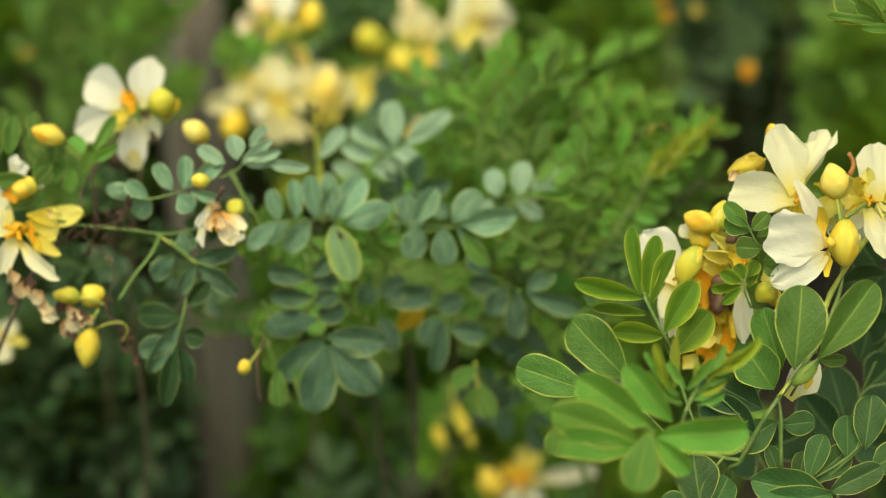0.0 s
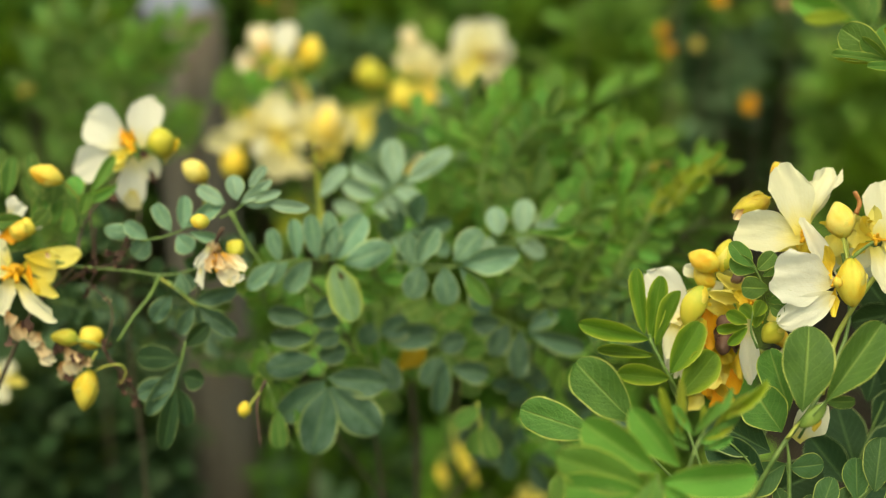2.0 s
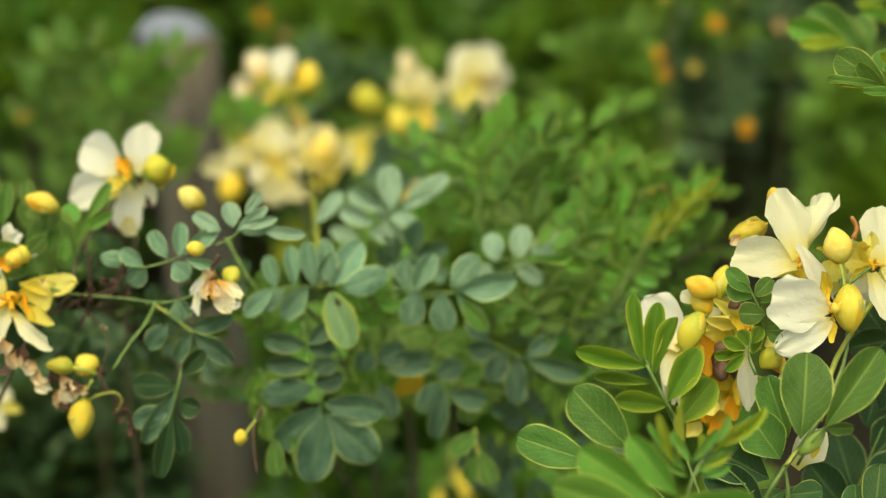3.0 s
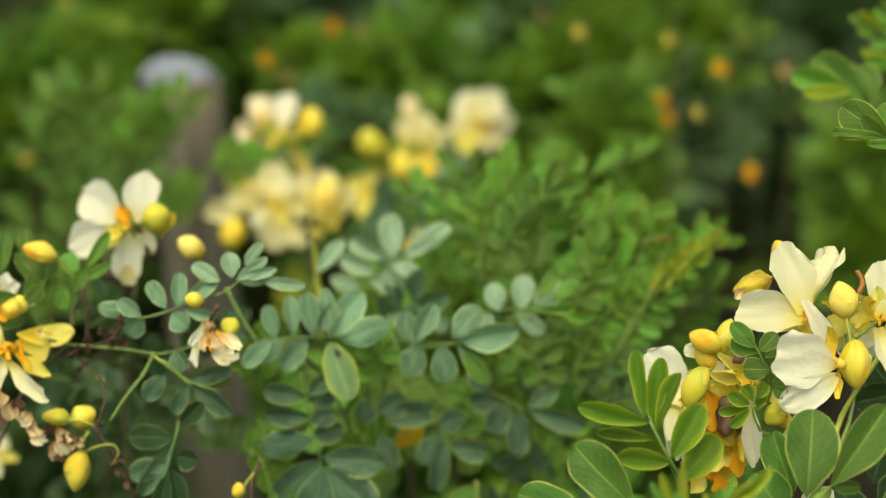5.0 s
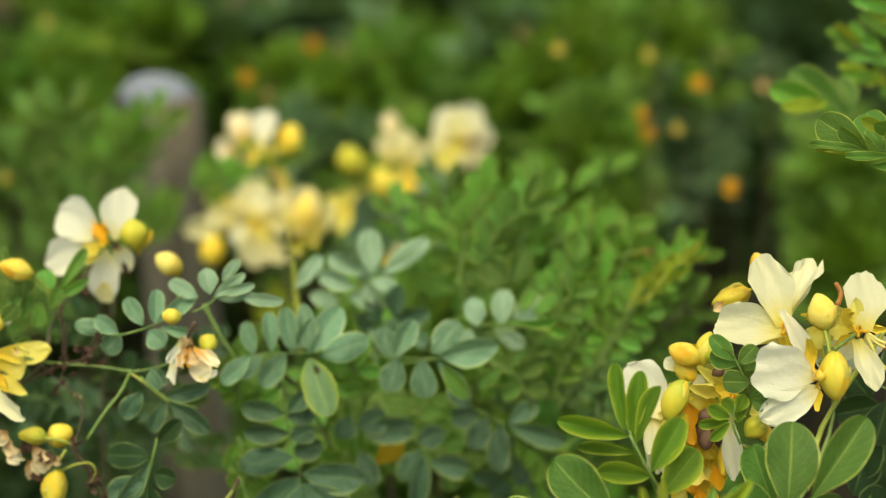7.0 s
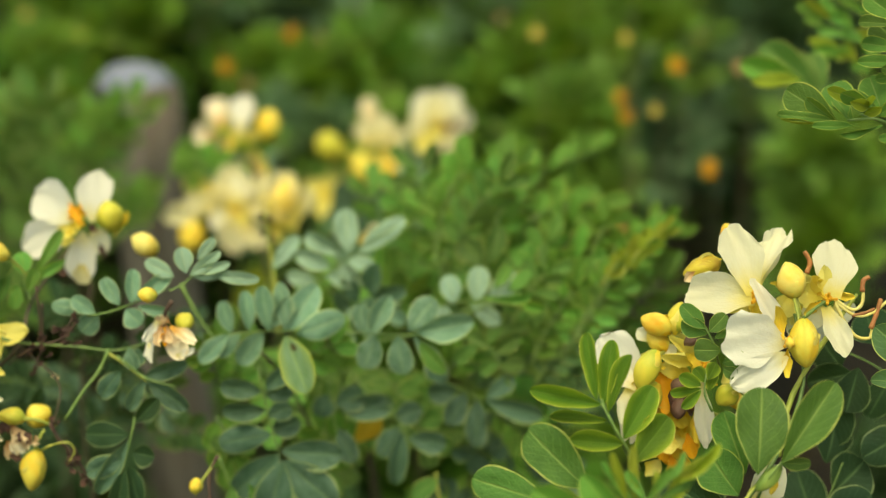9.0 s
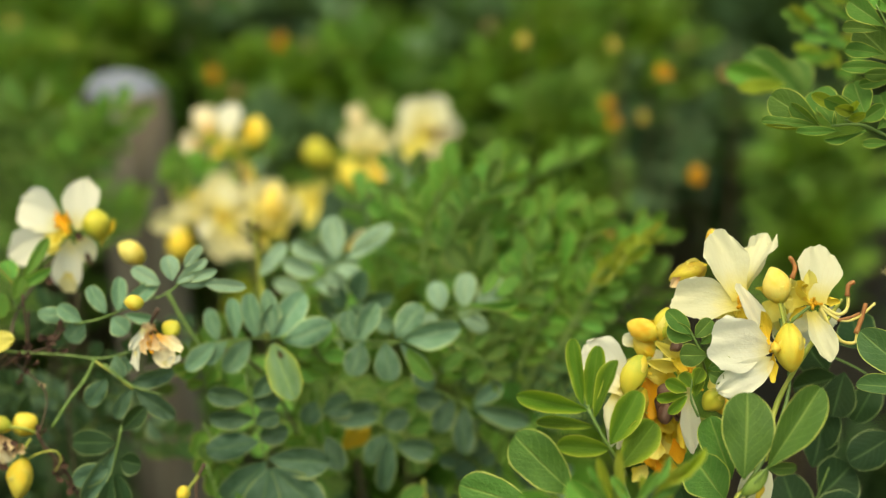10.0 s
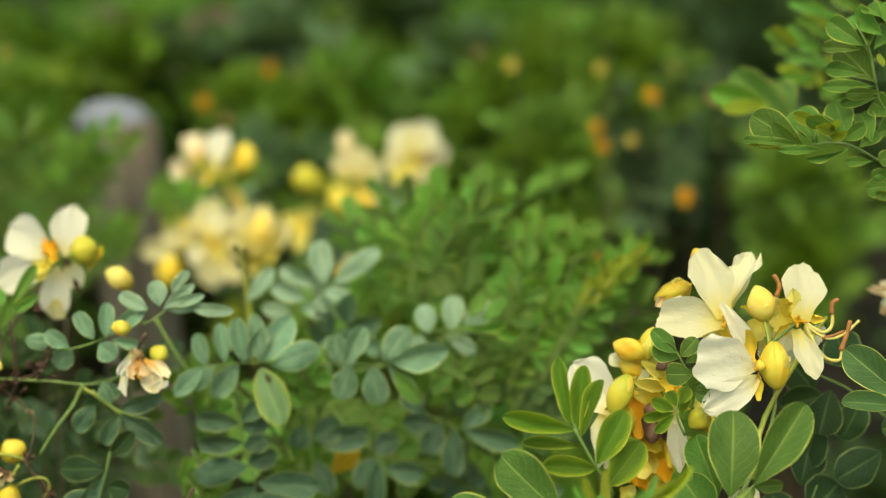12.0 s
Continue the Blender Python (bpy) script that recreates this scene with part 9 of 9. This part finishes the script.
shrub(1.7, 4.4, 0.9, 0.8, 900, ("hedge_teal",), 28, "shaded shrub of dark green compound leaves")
shrub(-0.6, 4.8, 0.85, 0.8, 700, ("hedge", "hedge_teal"), 30, "dense green shrub of small compound leaves")
# low clumps, the dark ones shaded by leaf colour
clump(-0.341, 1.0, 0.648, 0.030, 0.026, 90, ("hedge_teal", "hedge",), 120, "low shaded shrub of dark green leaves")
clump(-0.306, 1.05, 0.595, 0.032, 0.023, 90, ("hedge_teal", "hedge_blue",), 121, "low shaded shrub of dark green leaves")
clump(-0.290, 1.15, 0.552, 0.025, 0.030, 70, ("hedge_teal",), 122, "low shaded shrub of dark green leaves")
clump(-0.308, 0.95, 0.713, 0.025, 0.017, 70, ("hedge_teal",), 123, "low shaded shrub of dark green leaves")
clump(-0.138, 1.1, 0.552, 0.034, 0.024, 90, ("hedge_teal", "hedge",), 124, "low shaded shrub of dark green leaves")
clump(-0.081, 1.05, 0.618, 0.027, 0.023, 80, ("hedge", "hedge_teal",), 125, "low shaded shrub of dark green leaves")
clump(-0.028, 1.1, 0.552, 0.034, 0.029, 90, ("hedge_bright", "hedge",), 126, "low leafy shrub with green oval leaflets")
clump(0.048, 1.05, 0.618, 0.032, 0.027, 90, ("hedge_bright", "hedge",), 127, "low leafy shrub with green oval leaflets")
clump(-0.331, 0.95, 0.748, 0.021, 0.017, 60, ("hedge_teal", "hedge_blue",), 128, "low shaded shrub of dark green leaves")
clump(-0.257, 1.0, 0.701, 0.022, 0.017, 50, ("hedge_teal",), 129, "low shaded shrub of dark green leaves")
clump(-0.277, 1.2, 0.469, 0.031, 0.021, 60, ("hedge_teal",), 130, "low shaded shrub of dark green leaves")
clump(0.255, 1.55, 0.994, 0.057, 0.034, 110, ("hedge_sunny", "hedge_bright",), 81, "small yellow-green shrub on bare woody stems")
clump(0.210, 1.5, 0.984, 0.046, 0.026, 80, ("hedge_bright", "hedge_sunny",), 82, "small yellow-green shrub on bare woody stems")
clump(0.117, 1.6, 0.986, 0.042, 0.028, 70, ("hedge_blue", "hedge_blue", "hedge",), 83, "shrub of grey-green compound leaves on bare stems")
clump(0.183, 1.6, 0.996, 0.035, 0.028, 50, ("hedge_sunny", "hedge_bright",), 98, "small yellow-green shrub on bare woody stems")
clump(0.370, 1.6, 0.925, 0.035, 0.024, 50, ("hedge_blue", "hedge_teal",), 84, "shrub of grey-green compound leaves on bare stems")
clump(0.404, 1.55, 0.895, 0.054, 0.027, 90, ("hedge_blue", "hedge_blue", "hedge",), 80, "shrub of grey-green compound leaves on bare stems")
clump(0.292, 1.5, 0.871, 0.039, 0.026, 70, ("hedge_blue",), 85, "shrub of grey-green compound leaves on bare stems")
clump(0.218, 1.5, 0.949, 0.039, 0.026, 60, ("hedge_blue", "hedge_bright",), 99, "shrub of grey-green compound leaves on bare stems")
clump(0.379, 1.7, 0.854, 0.037, 0.030, 50, ("hedge_blue", "hedge",), 100, "shrub of grey-green compound leaves on bare stems")
clump(0.450, 1.4, 0.881, 0.040, 0.023, 80, ("hedge_bright", "hedge_sunny",), 79, "small fresh green shrub of compound leaves")
clump(0.444, 1.36, 0.821, 0.036, 0.030, 80, ("hedge_bright", "hedge_sunny",), 86, "small fresh green shrub of compound leaves")
clump(0.140, 1.2, 0.949, 0.019, 0.030, 80, ("hedge_sunny", "hedge_bright",), 87, "small fresh green shrub of compound leaves")
clump(0.136, 1.5, 0.949, 0.052, 0.026, 70, ("hedge", "hedge_bright",), 101, "small fresh green shrub of compound leaves")
clump(-0.073, 1.3, 0.972, 0.020, 0.040, 60, ("hedge_sunny", "hedge_bright",), 88, "small fresh green shrub of compound leaves")
clump(-0.129, 1.4, 0.954, 0.024, 0.030, 50, ("hedge", "hedge_bright",), 89, "small fresh green shrub of compound leaves")
clump(-0.093, 1.25, 0.937, 0.033, 0.016, 60, ("hedge_blue",), 90, "shrub of grey-green compound leaves on bare stems")
clump(-0.040, 1.5, 0.955, 0.026, 0.039, 40, ("hedge",), 102, "small fresh green shrub of compound leaves")
clump(-0.377, 1.6, 0.996, 0.042, 0.028, 70, ("hedge_bright", "hedge",), 91, "small yellow-green shrub on bare woody stems")
clump(-0.434, 1.5, 0.980, 0.052, 0.029, 90, ("hedge_bright", "hedge_sunny",), 92, "small fresh green shrub of compound leaves")
clump(-0.308, 1.6, 0.996, 0.028, 0.028, 50, ("hedge", "hedge_bright",), 93, "small fresh green shrub of compound leaves")
clump(-0.338, 1.3, 0.958, 0.034, 0.034, 70, ("hedge_bright", "hedge",), 94, "small fresh green shrub of compound leaves")
clump(-0.397, 1.3, 0.967, 0.034, 0.028, 60, ("hedge_bright", "hedge",), 103, "small fresh green shrub of compound leaves")
clump(-0.222, 1.6, 0.976, 0.042, 0.028, 60, ("hedge", "hedge_teal",), 104, "small fresh green shrub of compound leaves")
clump(-0.458, 1.7, 1.008, 0.037, 0.018, 50, ("hedge_sunny", "hedge_bright",), 105, "small yellow-green shrub on bare woody stems")
clump(-0.537, 1.7, 0.994, 0.037, 0.033, 60, ("hedge_dry",), 106, "low dry shrub with grey-brown withered leaves")
clump(-0.182, 1.7, 0.991, 0.033, 0.022, 40, ("hedge_dry",), 107, "low dry shrub with grey-brown withered leaves")
clump(-0.352, 1.8, 0.997, 0.031, 0.016, 30, ("hedge_dry",), 108, "low dry shrub with grey-brown withered leaves")
clump(-0.128, 1.6, 1.019, 0.031, 0.017, 50, ("hedge_blue",), 97, "shrub of grey-green compound leaves on bare stems")
clump(-0.520, 1.6, 0.929, 0.021, 0.021, 25, ("hedge_dry",), 109, "low dry shrub with grey-brown withered leaves")
shrub(0.13, 1.08, 0.7, 0.14, 360, ('hedge_bright', 'hedge'), 61, "low leafy shrub with dark green oval leaflets")
# both shrubs below get their shade from the dark leaf colour
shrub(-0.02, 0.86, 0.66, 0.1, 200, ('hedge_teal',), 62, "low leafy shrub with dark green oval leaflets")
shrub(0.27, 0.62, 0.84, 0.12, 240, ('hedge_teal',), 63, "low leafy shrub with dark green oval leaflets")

# ---- distant blossoms ----


def blossom(x, y, z, size, kind, label, seed):
    """A small open blossom, five petals round a heart, on a thin bent stem."""
    rr = random.Random(seed)
    bl = thing("distant_blossom", (x, y, 0.0), label, "flower", "distant blossoms")
    stalk("stem", bl, ((x, y, 0.0), (x + 0.005, y - 0.013, z - 0.07), (x, y - 0.001, z - 0.002)), 0.0008, "woody", 0.6)
    fl = flower(bl, (x, y, z), (0, -1, 0.3), size * 0.6, 3)
    turn = rr.uniform(0, 6)
    for k in range(5):
        a = turn + k * 2 * math.pi / 5 + rr.uniform(-0.25, 0.25)
        q = size * rr.uniform(0.8, 1.15)
        petal(fl, kind, (x, y, z), (x + math.cos(a) * q, y + 0.33 * math.sin(a) * q, z + 0.9 * math.sin(a) * q), size * 0.95, rr.uniform(-15, 25))


for row in (
    (0.2550, 1.0985, 0.9520, 0.0082, "orange", "small orange blossom on a thin stem", 1),
    (0.1810, 1.115, 1.0110, 0.0062, "orange", "small orange blossom on a thin stem", 2),
    (0.1860, 1.112, 0.9960, 0.0071, "orange", "small orange blossom on a thin stem", 3),
    (0.2110, 1.114, 1.0000, 0.0058, "yellow", "small dull yellow blossom on a thin stem", 4),
    (0.2300, 1.126, 1.0360, 0.0071, "orange", "small orange blossom on a thin stem", 5),
    (0.2830, 1.1235, 1.0330, 0.0059, "withered", "small faded tan blossom on a thin stem", 6),
    (0.1120, 1.134, 1.0630, 0.0068, "yellow", "small yellow blossom on a thin stem", 7),
    (0.1870, 1.13, 1.0590, 0.0059, "yellow", "small yellow blossom on a thin stem", 8),
    (0.1670, 1.0, 0.9290, 0.0056, "yellow", "small yellow blossom on a thin stem", 9),
    (-0.1710, 1.3, 1.0100, 0.0073, "orange", "small orange-brown blossom on a thin stem", 10),
    (-0.1500, 1.3, 0.9930, 0.0053, "withered", "small faded tan blossom on a thin stem", 11),
    (-0.1210, 1.5, 1.0080, 0.0112, "orange", "small orange-brown blossom on a thin stem", 12),
    (-0.1400, 1.5, 0.9990, 0.0073, "withered", "small faded tan blossom on a thin stem", 13),
    (-0.0900, 1.5, 1.0050, 0.0067, "withered", "small faded tan blossom on a thin stem", 14),
    (-0.3360, 1.3, 0.9580, 0.0063, "yellow", "small yellow blossom on a thin stem", 15),
    (-0.3790, 1.2, 0.9380, 0.0063, "yellow", "small dull yellow blossom on a thin stem", 16),
    (-0.4110, 1.5, 1.0360, 0.0067, "yellow", "small yellow blossom on a thin stem", 17),
    (-0.3540, 1.5, 1.0130, 0.0062, "yellow", "small yellow blossom on a thin stem", 18),
    (0.3280, 1.5, 0.9960, 0.0062, "withered", "small faded tan blossom on a thin stem", 19),
    (0.1090, 1.5, 1.0210, 0.0062, "withered", "small faded tan blossom on a thin stem", 20),
):
    blossom(*row)
